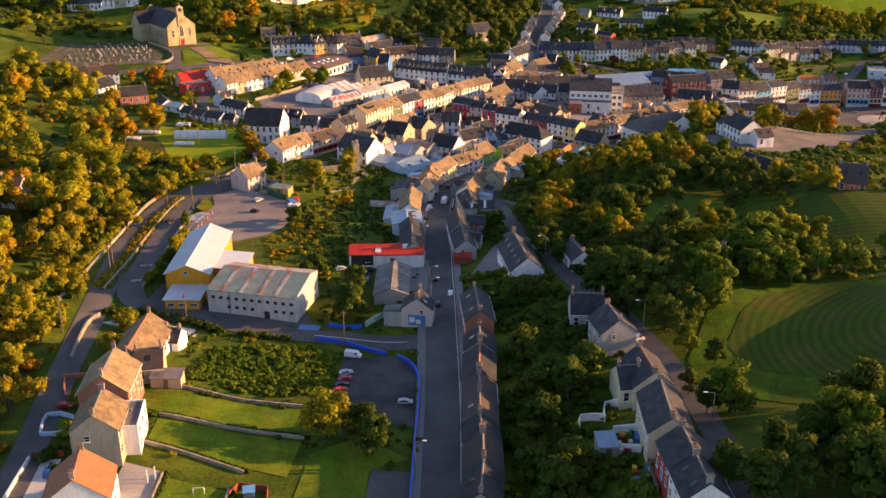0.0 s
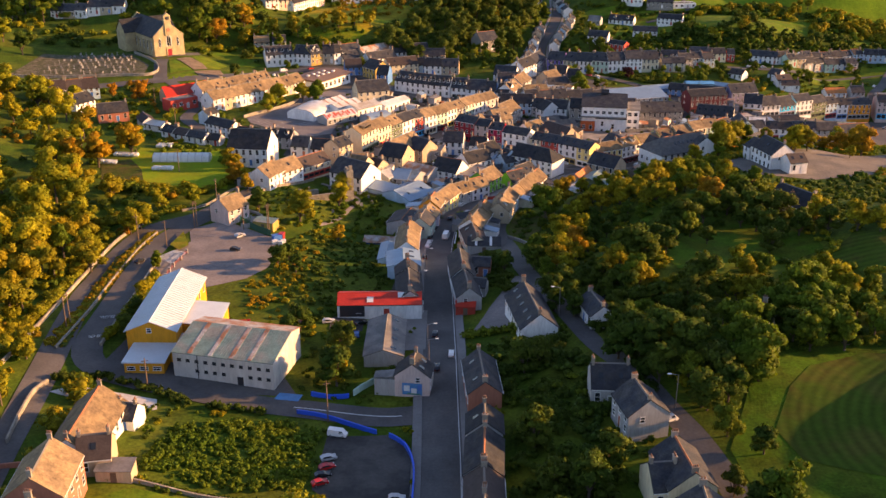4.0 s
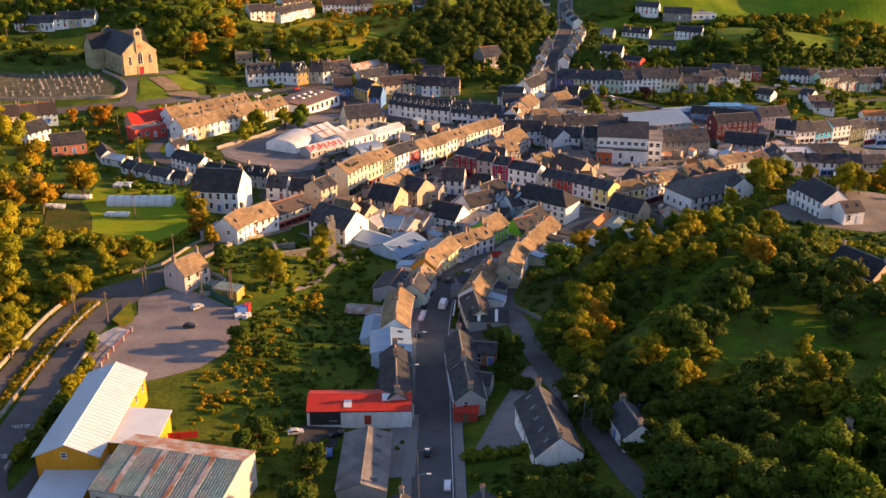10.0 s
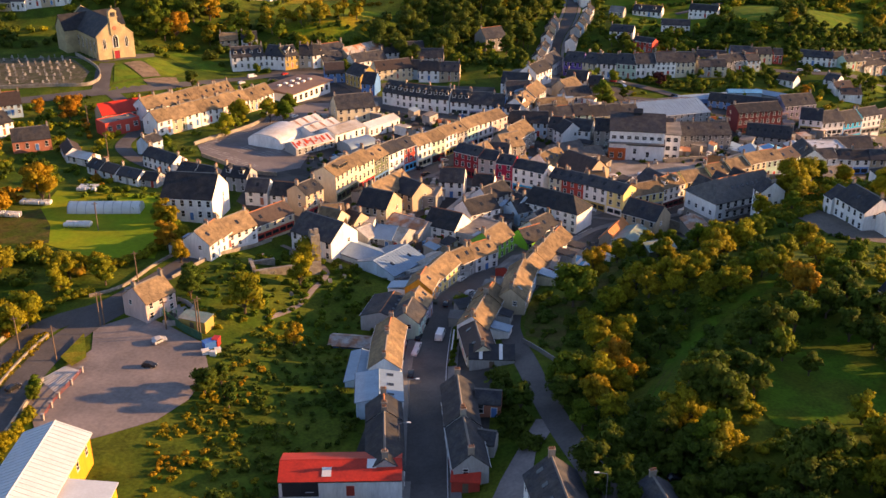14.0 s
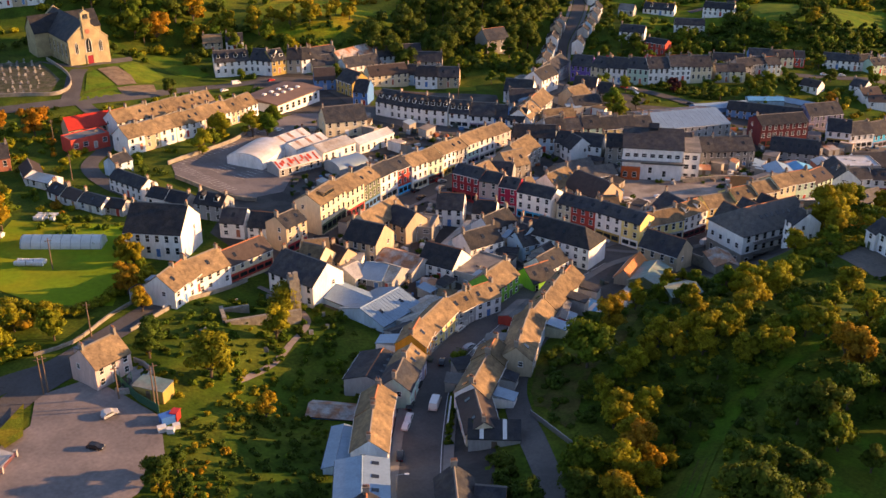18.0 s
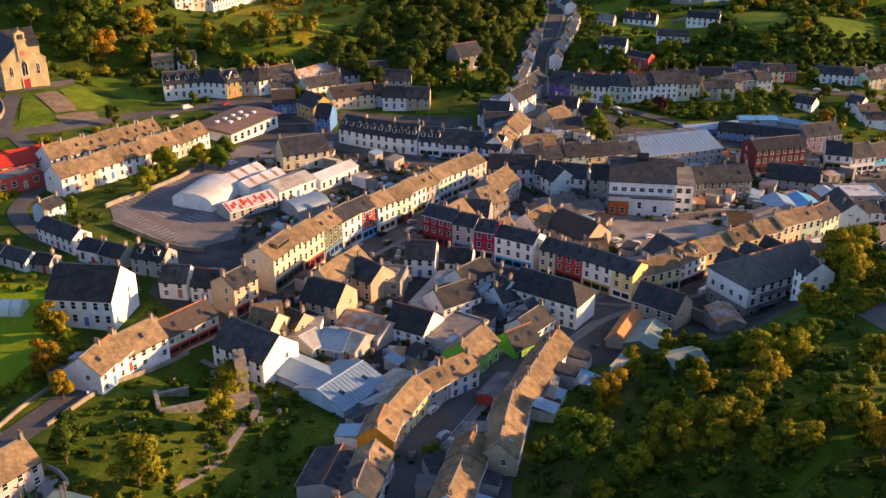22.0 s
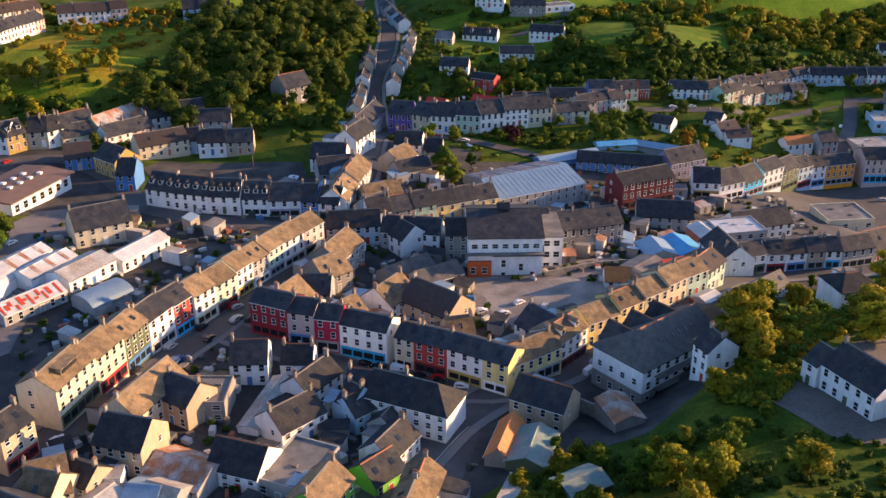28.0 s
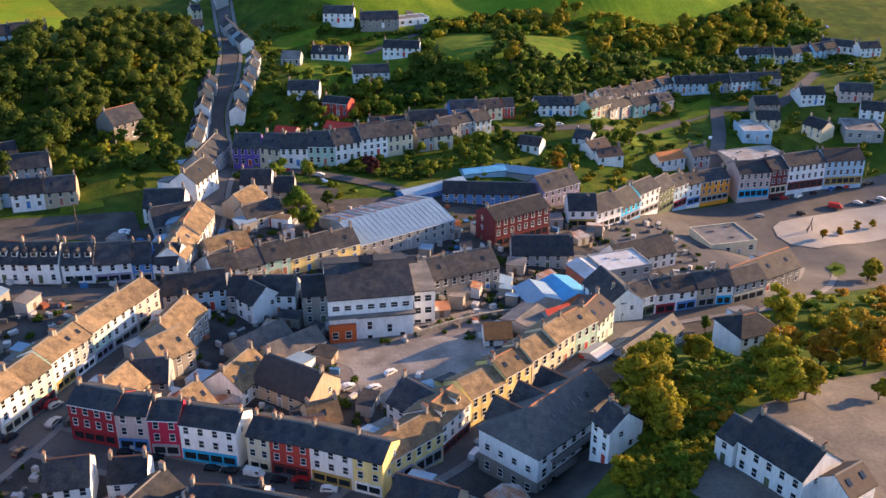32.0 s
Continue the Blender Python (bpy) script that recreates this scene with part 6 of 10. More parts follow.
house(-10.5, 274.5, 7.7, 94, 10.3, 8.4, 3.8, 0.8, "paleblue", "sheet", chim=(0, 0), sky=3, ext=False)
house(-10.1, 288.3, 6.1, 90, 10.1, 6.2, 4.2, 2.3, "white", "tan", ext=False)
house(-10.0, 298.4, 5.4, 86, 7.7, 6.2, 4.2, 2.3, "red2", "tan", ext=False)
house(-6.4, 307.6, 5.2, 79, 7.6, 6.2, 4.2, 2.3, "mint", "slate", ext=False)
house(-5.0, 314.1, 5.2, 76, 5.6, 6.2, 4.2, 2.3, "lilac", "tan", ext=False)
house(-11.3, 313.4, 4.9, 76, 10.7, 9.0, 3.2, 1.4, "grey", "slate", chim=(0, 0), sky=5, ext=False, gable=False, front=False, name="hall", category="hall", label="low slate-roofed hall with small rooflights")
house(-2.7, 343.7, 3.4, 51, 8.6, 5.0, 2.4, 0.8, "grey", "whitesheet", chim=(0, 0), front=False, gable=False, name="shed", category="shed", label="low shed with a bright pale sheet roof")
house(-4.4, 337.3, 3.8, 40, 7.3, 4.0, 2.2, 0.7, "grey", "whitesheet", chim=(0, 0), front=False, gable=False, name="shed", category="shed", label="low shed with a bright pale sheet roof")
house(-6.4, 331.1, 4.5, 39, 7.1, 4.6, 2.2, 0.9, "grey", "slate", chim=(0, 0), front=False, gable=False, name="shed", category="shed", label="low dark-roofed back yard shed")
house(33.6, 233.6, 14.1, -78, 9.1, 5.4, 3.3, 2.0, "white", "slate", ext=False)
house(-15.0, 249.6, 8.9, 2, 19.7, 7.4, 2.95, 1.3, "white", "red", cols=2, st=1, chim=(0, 0), ext=False, label="long white barn with a bright red sheet roof")
house(-12.5, 229.6, 9.1, 90, 17.5, 8.2, 2.6, 1.5, "grey", "felt", sky=4, chim=(0, 0), front=False, ext=False)
house(43.7, 583.1, -2.3, 77, 12, 5.0, 4.2, 1.8, "white", "slate", ext=False)
house(46.6, 595.0, -1.1, 78, 11.5, 5.0, 4.2, 1.8, "paleblue", "slate", ext=False)
house(49.4, 606.7, 1.7, 79, 10.5, 5.0, 4.2, 1.8, "white", "slate", ext=False)
house(51.8, 616.4, 4.3, 80, 8.0, 5.0, 4.2, 1.8, "tan", "slate", ext=False)
house(54.0, 622.5, 5.7, 79, 7.0, 5.0, 4.2, 1.8, "grey", "slate", ext=False)
house(60.9, 603.0, 0.9, 76, 9.5, 5.0, 3.8, 1.8, "white", "slate", ext=False)
house(64.0, 612.9, 4.2, 76, 6.5, 5.0, 3.8, 1.8, "grey", "slate", ext=False)
house(66.1, 617.5, 5.5, 76, 4.6, 5.0, 3.8, 1.8, "paleblue", "slate", ext=False)
house(67.8, 620.5, 6.2, 76, 4.6, 5.0, 3.8, 1.8, "tan", "slate", ext=False)
house(71.2, 632.1, 7.7, 74, 9.5, 5.0, 3.8, 1.8, "grey", "slate", ext=False)
house(73.7, 644.1, 8.2, 74, 8.0, 5.0, 3.8, 1.8, "white", "slate", ext=False)
house(71.7, 673.3, 11.1, -87, 8.8, 5.5, 4.0, 1.8, "paleblue", "slate", ext=False)
house(73.7, 664.4, 10.1, -85, 8.8, 5.5, 4.0, 1.8, "white", "slate", ext=False)
house(70.8, 688.0, 11.5, -88, 9.5, 5.5, 4.0, 1.8, "grey", "slate", ext=False)
house(57.6, 695.3, 11.1, 1, 6.6, 6.0, 4.0, 2.0, "white", "slate", ext=False)
house(60.7, 723.7, 11.9, 15, 4.5, 6.0, 4.0, 2.0, "cream", "slate", ext=False)
house(73.7, 731.6, 15.8, -92, 10, 6.0, 4.0, 2.0, "grey", "slate", ext=False)
house(64.7, 747.1, 15.6, 19, 4.6, 6.0, 4.0, 2.0, "white", "slate", ext=False)
house(-93.1, 420.5, 8.1, 59, 6.3, 5.0, 4.0, 1.8, "paleblue", "slate", ext=False)
house(-84.3, 405.1, 7.8, -37, 14.3, 5.6, 4.0, 2.0, "white", "slate", ext=False)
house(-74.5, 397.2, 7.4, -24, 6.0, 5.6, 3.4, 2.0, "white", "slate", ext=False)
house(-68.8, 394.9, 7.2, -27, 7.0, 5.6, 3.4, 2.0, "grey", "slate", ext=False)
house(-59.1, 391.3, 7.1, -19, 8.5, 6.2, 4.4, 2.2, "grey", "slate", dormers=2, ext=False)
house(-102.6, 400.1, 8.2, -38, 6.1, 5.0, 2.6, 1.8, "white", "slate", ext=False)
house(-97.2, 396.6, 8.1, -34, 6.5, 5.0, 2.6, 1.8, "white", "brown", ext=False)
house(-90.6, 393.1, 8.0, -29, 8.3, 5.0, 2.6, 1.8, "white", "slate", ext=False)
house(-84.7, 391.7, 7.8, -15, 5.7, 5.0, 2.4, 1.6, "grey", "slate", ext=False)
house(-110.9, 409.6, 8.4, -27, 9.7, 5.0, 2.3, 1.2, "white", "palesheet", chim=(0, 0), ext=False)
house(-116.1, 414.4, 8.4, -61, 10.1, 5.0, 2.8, 1.8, "white", "brown", ext=False)

# ---- buildings with shapes of their own ----
# the long storage hall: windows in two rows, its ridge close to the back wall
hall = base("storage_hall", -43.0, 221.1, 8.9, -13.2, "long pale concrete hall with weathered green sheet roof", "hall")
HL, HD, HR = 22.0, 15.0, 10.2
g = Geo()
g.prism([(-HD / 2, -2), (HD / 2, -2), (HD / 2, 7.0), (HR - HD / 2, 8.28), (-HD / 2, 6.3)], -HL / 2, HL / 2)
part("wall", g, mat("hall_concrete", (0.52, 0.50, 0.46), rough=0.9, vary=0.25, scale=0.4, fine=1.5, streak=True), hall)
for name, y0, z0, y1, z1, skin in (("front_slope", -HD / 2 - 0.3, 6.24, HR - HD / 2, 8.3, "greensheet"), ("back_slope", HR - HD / 2, 8.3, HD / 2 + 0.3, 6.95, "rust")):
    g = Geo()
    g.prism([(y0, z0), (y1, z1), (y1, z1 + 0.14), (y0, z0 + 0.14)], -HL / 2 - 0.15, HL / 2 + 0.15)
    part(name, g, ROOF[skin], hall)
for k, px in enumerate((-7.2, -2.6, 2.0, 6.0)):
    g = Geo()
    q = (8.3 - 6.24) / (HR + 0.3)
    g.prism([(-HD / 2 - 0.1, 6.45), (HR - HD / 2 - 0.1, 8.46), (HR - HD / 2 - 0.1, 8.52), (-HD / 2 - 0.1, 6.51)], px - 0.45, px + 0.45)
    part("rust_streak_sheet", g, ROOF["rust"], hall, "brown rusted roof sheet")
g = Geo()
for k in range(45):
    px = -HL / 2 + HL * k / 44
    g.prism([(-HD / 2 - 0.3, 6.37), (HR - HD / 2, 8.43), (HR - HD / 2, 8.49), (-HD / 2 - 0.3, 6.43)], px - 0.04, px + 0.04)
part("sheet_ribs", g, ROOF["greensheet"], hall)
for k in range(11):
    window(hall, -HL / 2 + 1.4 + k * 1.95, -HD / 2, 4.4, 0, 0.7, 0.55, DARK)
for k in (2, 3, 4, 5, 8, 9, 10):
    window(hall, -HL / 2 + 1.4 + k * 1.95, -HD / 2, 2.2, 0, 0.7, 0.55, DARK)
g = Geo()
g.box(3.1, 4.4, -HD / 2 - 0.08, -HD / 2 + 0.05, 0.0, 2.3)
part("door", g, DARK, hall, "dark grey steel door")
g = Geo()
g.box(-5.6, -5.45, -HD / 2 - 0.12, -HD / 2, 0.0, 6.3)
part("downpipe", g, DARK, hall)

# the orange hall with pale sheet roofs
ORANGE = mat("orange_render", (0.72, 0.30, 0.015), rough=0.8, vary=0.2, scale=0.4, fine=2.0, streak=True)
PALEROOF = mat("pale_blue_sheet", (0.50, 0.56, 0.60), rough=0.4, vary=0.12, scale=0.3, fine=2.0, bump=0.05, spec=0.5)
oh = base("sports_hall", -62.3, 239.5, 9.3, 90, "bright orange sports hall with pale blue sheet roofs", "hall")
g = Geo()
g.prism([(-5.3, -2), (5.3, -2), (5.3, 6.0), (0, 8.2), (-5.3, 6.0)], -14, 14)
part("wall", g, ORANGE, oh)
part("roof", roof_geo(28, 10.6, 6.0, 2.2, verge=0.4, over=0.4), PALEROOF, oh)
seams(oh, 28, 10.6, 6.0, 2.2, 1.0, PALEROOF, 0.35)
g = Geo()
g.box(-22.5, -14.0, -4.6, 3.6, -2, 3.1), g.box(-17.5, -10.0, -8.5, -4.6, -2, 3.1)
part("front_annexe", g, ORANGE, oh)
g = Geo()
g.prism([(-5.0, 2.95), (4.0, 2.95), (4.0, 3.2), (-5.0, 3.2)], -22.9, -13.95), g.prism([(-8.9, 3.0), (-5.0, 3.0), (-5.0, 3.25), (-8.9, 3.25)], -17.9, -9.5)
part("annexe_roof", g, PALEROOF, oh)
g = Geo()
g.box(-8.5, 2.5, -13.0, -5.3, -2, 4.6)
part("side_wing", g, ORANGE, oh)
g = Geo()
g.prism([(-13.4, 4.5), (-5.2, 5.2), (-5.2, 5.35), (-13.4, 4.65)], -8.9, 2.9)
part("wing_roof", g, PALEROOF, oh)
for k in range(5):
    window(oh, -5 + k * 4.2, -5.3, 3.4, 0, 0.9, 1.5)
for k in range(3):
    window(oh, -22.5, -3.2 + k * 2.7, 1.2, -90, 1.6, 0.8)
window(oh, -14.0, 0.4, 5.6, -90, 0.9, 0.9)
g = Geo()
g.box(-17.62, -17.4, -7.4, -5.6, 0, 2.3)
part("door", g, DARK, oh)

# the church
ch = base("church", -146.2, 540.0, 13.7, 38, "large grey stone church with slate roof and bellcote", "church")
CW, CL = 15.2, 37.0
g = Geo()
n = len(g.v)
sec = [(-CW / 2, -3), (CW / 2, -3), (CW / 2, 9.0), (0, 15.4), (-CW / 2, 9.0)]
g.v += [(a, yy, zz) for yy in (-CL / 2, CL / 2) for a, zz in sec]
g.f += [(0, 1, 2, 3, 4), (9, 8, 7, 6, 5)] + [((i + 1) % 5, i, i + 5, (i + 1) % 5 + 5) for i in range(5)]
g.m += [0] * 7
for s in (-1, 1):
    g.box(s * 7.6 if s > 0 else -13.0, 13.0 if s > 0 else -7.6, 4, 15, -3, 9.0)
part("wall", g, ASHLAR, ch)
for s in (-1, 1):
    for k in range(5):
        g = Geo()
        g.box(s * 7.6 - 0.45, s * 7.6 + 0.45, -17.6 + k * 4.6, -16.8 + k * 4.6, -2, 7.2)
        part("buttress", g, ASHLAR, ch)
rf = part("nave_roof", roof_geo(CL, CW, 9.0, 6.4, over=0.3, verge=-0.35), ROOF["slate"], ch)
rf.matrix_basis = pose(0, 0, 0, 0, 0, 90)
tr = part("transept_roof", roof_geo(26.4, 11.0, 9.0, 5.6, over=0.3), ROOF["slate"], ch)
tr.matrix_basis = pose(0, 9.5, 0)
g = Geo()
for s in (-1, 1):
    g.face([(s * 13.0, 4, 9.0), (s * 13.0, 15, 9.0), (s * 13.0, 9.5, 14.55)][::s])
part("transept_gable", g, ASHLAR, ch)
g = Geo()
for s in (-1, 1):
    a, b = Vector((s * (CW / 2 + 0.2), 0, 9.0)), Vector((0, 0, 15.6))
    for yy in (-CL / 2 - 0.1, CL / 2 - 0.5):
        pts = [Vector((a.x, yy, a.z)), Vector((a.x, yy + 0.6, a.z)), Vector((b.x, yy + 0.6, b.z)), Vector((b.x, yy, b.z))]
        hi = [p + Vector((0, 0, 0.55)) for p in pts]
        for f in ((hi[0], hi[1], hi[2], hi[3]), (pts[0], hi[0], hi[3], pts[3]), (hi[1], pts[1], pts[2], hi[2]), (pts[0], pts[1], hi[1], hi[0])):
            g.face(f)
part("gable_coping", g, ASHLAR, ch)
g = Geo()
g.box(-1.6, 1.6, -CL / 2 - 0.5, -CL / 2 + 1.1, 9.5, 16.4)
g.box(-1.9, 1.9, -CL / 2 - 0.7, -CL / 2 + 1.3, 16.4, 16.8)
for s in (-1, 1):
    g.box(s * 1.35 - 0.3, s * 1.35 + 0.3, -CL / 2 - 0.3, -CL / 2 + 0.9, 16.8, 18.6)
g.box(-1.7, 1.7, -CL / 2 - 0.4, -CL / 2 + 1.0, 18.6, 19.0)
yy0 = -CL / 2 - 0.3
g.v += [(-1.5, yy0, 19.0), (1.5, yy0, 19.0), (0, yy0, 20.2), (-1.5, yy0 + 1.2, 19.0), (1.5, yy0 + 1.2, 19.0), (0, yy0 + 1.2, 20.2)]
k0 = len(g.v) - 6
g.f += [(k0, k0 + 1, k0 + 2), (k0 + 5, k0 + 4, k0 + 3), (k0, k0 + 2, k0 + 5, k0 + 3), (k0 + 1, k0 + 4, k0 + 5, k0 + 2)]
g.m += [0] * 4
g.box(-0.07, 0.07, yy0 + 0.5, yy0 + 0.64, 20.1, 21.2), g.box(-0.35, 0.35, yy0 + 0.5, yy0 + 0.64, 20.7, 20.84)
part("bellcote", g, ASHLAR, ch)
g = Geo()
g.tube((0, yy0 + 0.6, 18.3), (0, yy0 + 0.6, 17.3), 0.15, 0.5, 10)
part("bell", g, DARK, ch)


def arch_window(parent, x, y, z, turn, w, h):
    key = ("arch", w, h)
    if key not in SHARED:
        g2 = Geo()
        pts = [(-w / 2, 0), (w / 2, 0), (w / 2, h * 0.7), (w * 0.3, h * 0.9), (0, h), (-w * 0.3, h * 0.9), (-w / 2, h * 0.7)]
        big = [(a * 1.25, b * 1.05 - 0.1) for a, b in pts]
        g2.face([(a, -0.09, b) for a, b in big], 0)
        g2.face([(a, -0.12, b) for a, b in pts], 1)
        g2.box(-0.05, 0.05, -0.16, -0.1, 0, h * 0.95, 0)
        SHARED[key] = g2.mesh("lancet_window", [TRIM, GLASS])
    ob = part("lancet_window", SHARED[key], None, parent)
    ob.matrix_basis = pose(x, y, z, 0, 0, turn)


for px, w, hh in ((-4.6, 1.1, 4.2), (0, 2.0, 5.4), (4.6, 1.1, 4.2)):
    arch_window(ch, px, -CL / 2, 4.2, 0, w, hh)
for k in range(5):
    for s in (-1, 1):
        arch_window(ch, s * CW / 2, -15.0 + k * 4.6, 2.6, 90 * s, 1.1, 4.4)
g = Geo()
g.box(-1.1, 1.1, -CL / 2 - 0.25, -CL / 2 + 0.1, -0.2, 2.9, 0), g.box(-1.5, -1.1, -CL / 2 - 0.3, -CL / 2 + 0.1, -0.2, 3.3, 1), g.box(1.1, 1.5, -CL / 2 - 0.3, -CL / 2 + 0.1, -0.2, 3.3, 1)
part("door", g, [WALL["red3"], ASHLAR], ch, "dark red church door")
g = Geo()
g.tube((0, -CL / 2 - 0.62, 12.2), (0, -CL / 2 - 0.5, 12.2), 0.9, 0.9, 16)
part("rose_window", g, WALL["brick"], ch)

# white modern building with an orange ground-floor block
mb = base("civic_building", 66.6, 449.0, -1.7, -9, "white modern four-storey building with an orange block", "building")
g = Geo()
g.box(-9, 9, -10, 10, -2, 11.6, 0), g.box(9.0, 14.5, -5.5, 9, -2, 9.4, 0)
g.box(-9.2, 9.2, -10.2, -7.0, 7.0, 7.3, 0)
part("wall", g, WALL["white"], mb)
g = Geo()
g.box(-9.3, -3.5, -11.0, -9.95, -2, 5.4)
part("orange_block", g, mat("orange_panel", (0.50, 0.10, 0.02), rough=0.6), mb, "burnt orange clad block")
part("roof", roof_geo(18.6, 20.6, 11.6, 3.2, over=0.5), ROOF["slate"], mb)
g = Geo()
g.box(8.9, 14.9, -5.9, 9.4, 9.4, 9.7), g.box(-9.6, 9.4, -11.4, -9.9, 7.2, 7.5)
part("flat_roof", g, ROOF["felt"], mb)
rv = Geo()
rv.box(-1.3, 1.3, -1.3, 1.3, 13.8, 15.4), rv.prism([(-1.6, 15.4), (1.6, 15.4), (0, 16.6)], -1.6, 1.6)
g = Geo()
g.prism([(-10.6, 6.6), (-8.0, 8.3), (-8.0, 8.45), (-10.6, 6.75)], -3.4, 9.4)
part("lower_roof", g, ROOF["slate"], mb)
part("roof_vent", rv, ROOF["slate"], mb)
for k in range(7):
    window(mb, -7.6 + k * 2.5, -10, 8.6, 0, 1.4, 1.1)
for px, pz in ((-0.5, 3.6), (3.8, 2.6), (6.6, 0.4), (-0.5, 0.3)):
    window(mb, px, -10, pz, 0, 1.0, 1.8)
for pz in (1.0, 4.0, 7.0):
    for px in (10.6, 13.0):
        window(mb, px, -5.5, pz, 0, 1.4, 1.4)
for px in (-8.0, -5.2):
    window(mb, px, -11.0, 2.4, 0, 1.2, 1.6)

# sheds round the town car park
barrel(-55.6, 436.6, 6.4, 69, 15.5, 12.2, 2.5, 2.3, "white", "palesheet", "large white barrel-roofed shed in the car park")
for px, py in ((-48.7, 449.2), (-42.4, 444.7)):
    tw = house(px, py, 6.4, 54, 14.2, 6.4, 3.2, 1.2, "white", "palesheet", chim=(0, 0), gable=False, front=False, sky=0, label="white twin-gabled shed with pale sheet roof", name="shed", category="shed")
    for k in range(3):
        g = Geo()
        g.prism([(-3.3, 3.12 + 0.2), (0.0, 4.4 + 0.2), (0.0, 4.46 + 0.2), (-3.3, 3.18 + 0.2)], -4.4 + k * 4.2, -3.4 + k * 4.2)
        part("rust_streak_sheet", g, ROOF["rust"], tw, "brown rusted roof sheet")
rs = house(-43.4, 428.6, 6.2, 42, 15, 6.6, 2.9, 1.5, "grey", "palesheet", chim=(0, 0), gable=False, label="grey block shed with red-striped rusty sheet roof", name="shed", category="shed")
for k in range(13):
    g = Geo()
    sl = 1.5 / 3.3
    ya = (-3.4, -2.6, -1.9)[k % 3]
    yb = (-0.3, -1.2, -0.6, -2.0)[k % 4]
    if yb - ya > 0.5:
        g.prism([(ya, 4.4 + ya * sl + 0.2), (yb, 4.4 + yb * sl + 0.2), (yb, 4.4 + yb * sl + 0.26), (ya, 4.4 + ya * sl + 0.26)], -7.2 + k * 1.1, -7.2 + k * 1.1 + (0.55, 0.9, 0.7)[k % 3])
        part("red_sheet", g, ROOF["redsheet"], rs, "rust-red roof sheet")
house(-34.3, 442.6, 5.9, 49, 13.6, 8.4, 3.6, 1.3, "white", "whitesheet", chim=(0, 0), gable=False, sky=0, label="pale shed with sand-coloured sheet roof", name="shed", category="shed")
house(-22.6, 453.2, 4.9, 51, 15.8, 5.8, 3.6, 1.2, "white", "palesheet", chim=(0, 0), gable=False, label="long white shed with pale sheet roof", name="shed", category="shed")
barrel(-28.0, 429.4, 5.4, 42, 10.5, 8, 2.6, 1.9, "grey", "sheet", "blue-grey barrel-roofed shed behind the shops")
# low building with a brown roof by the church road
lb = base("library", -58.5, 501.0, 5.0, 60, "low white civic building with a broad brown roof", "building")
g = Geo()
g.box(-12, 12, -8, 8, -2, 3.9)
part("wall", g, WALL["white"], lb)
g = Geo()
g.prism([(-9, 3.9), (9, 3.9), (9, 4.2), (0, 5.0), (-9, 4.2)], -13, 13)
part("roof", g, ROOF["brownflat"], lb)
for k in range(8):
    g = Geo()
    g.box(-0.6, 0.6, -0.6, 0.6, 0, 0.5)
    ob = part("rooflight", g, TRIM, lb)
    ob.location = (-7 + 2.0 * k, (-1) ** k * 2.0, 4.85)
for k in range(7):
    window(lb, -10 + k * 3.3, -8, 0.8, 0, 1.6, 2.0)
# sheet-roofed sheds beside the graveyard
house(-19.6, 347.0, 2.9, -38, 14, 8, 3.6, 1.6, "paleblue", "sheet", chim=(0, 0), front=False, gable=False, label="blue-grey steel shed with shallow sheet roof", name="shed", category="shed")
hs = house(-12.2, 342.4, 2.6, 52, 13, 13, 3.6, 2.2, "paleblue", "sheet", chim=(0, 0), front=False, gable=False, label="wide blue-grey steel shed with rooflights", name="shed", category="shed", sky=2)
seams(hs, 13, 13, 3.6, 2.2, 0.9, ROOF["sheet"])
# small sheds near the bend
house(-18.5, 303.0, 3.0, -8, 9, 5, 2.4, 1.0, "blue", "rust", chim=(0, 0), front=False, gable=False, label="small pale blue shed with red doors and rusty roof", name="shed", category="shed")
house(-15.5, 287.5, 4.0, 88, 12, 4, 4.2, 0.6, "paleblue", "sheet", chim=(0, 0), gable=False, label="pale blue flat-topped rear extension", name="shed", category="shed")
house(47.2, 367.0, 0.6, 62, 12, 4.5, 3.2, 2.2, "stone", "orangerust", chim=(0, 0), front=False, gable=False, label="stone shed with bright orange rusted roof", name="shed", category="shed")
house(51.2, 363.6, 1.4, 62, 11, 7, 2.8, 1.4, "darkgreen", "greensheet", chim=(0, 0), front=False, gable=False, label="dark green sheet-roofed shed", name="shed", category="shed")
house(57.4, 377.4, -0.3, -40, 11, 8, 5.5, 3.4, "tan", "slate", chim=(0, 0), label="sandstone mill house with a dark slate roof", back=False)
house(70.2, 371.8, 1.6, -84, 9, 6, 2.8, 1.2, "stone", "rust", chim=(0, 0), front=False, gable=False, label="stone lean-to with striped rusty sheet roof", name="shed", category="shed")
house(36.8, 346.4, 1.5, -42, 8, 5, 2.4, 0.9, "grey", "bluesheet", chim=(0, 0), front=False, gable=False, label="small shed with bright blue sheet roof", name="shed", category="shed")
house(54.8, 347.8, 5.8, 20, 8, 6, 2.4, 1.0, "darkgreen", "greensheet", chim=(0, 0), front=False, gable=False, label="old green sheet-roofed shed among bushes", name="shed", category="shed")
house(27.6, 339.5, 2.9, 76, 9, 2.4, 4.4, 0.4, "red2", "felt", chim=(0, 0), front=False, gable=False, label="narrow bright red rear extension", name="extension", category="extension")
house(18.2, 342.0, 2.6, 58, 9, 5, 3.0, 0.8, "red2", "felt", chim=(0, 0), front=False, gable=False, label="low shed with dark roof and red edge", name="shed", category="shed")
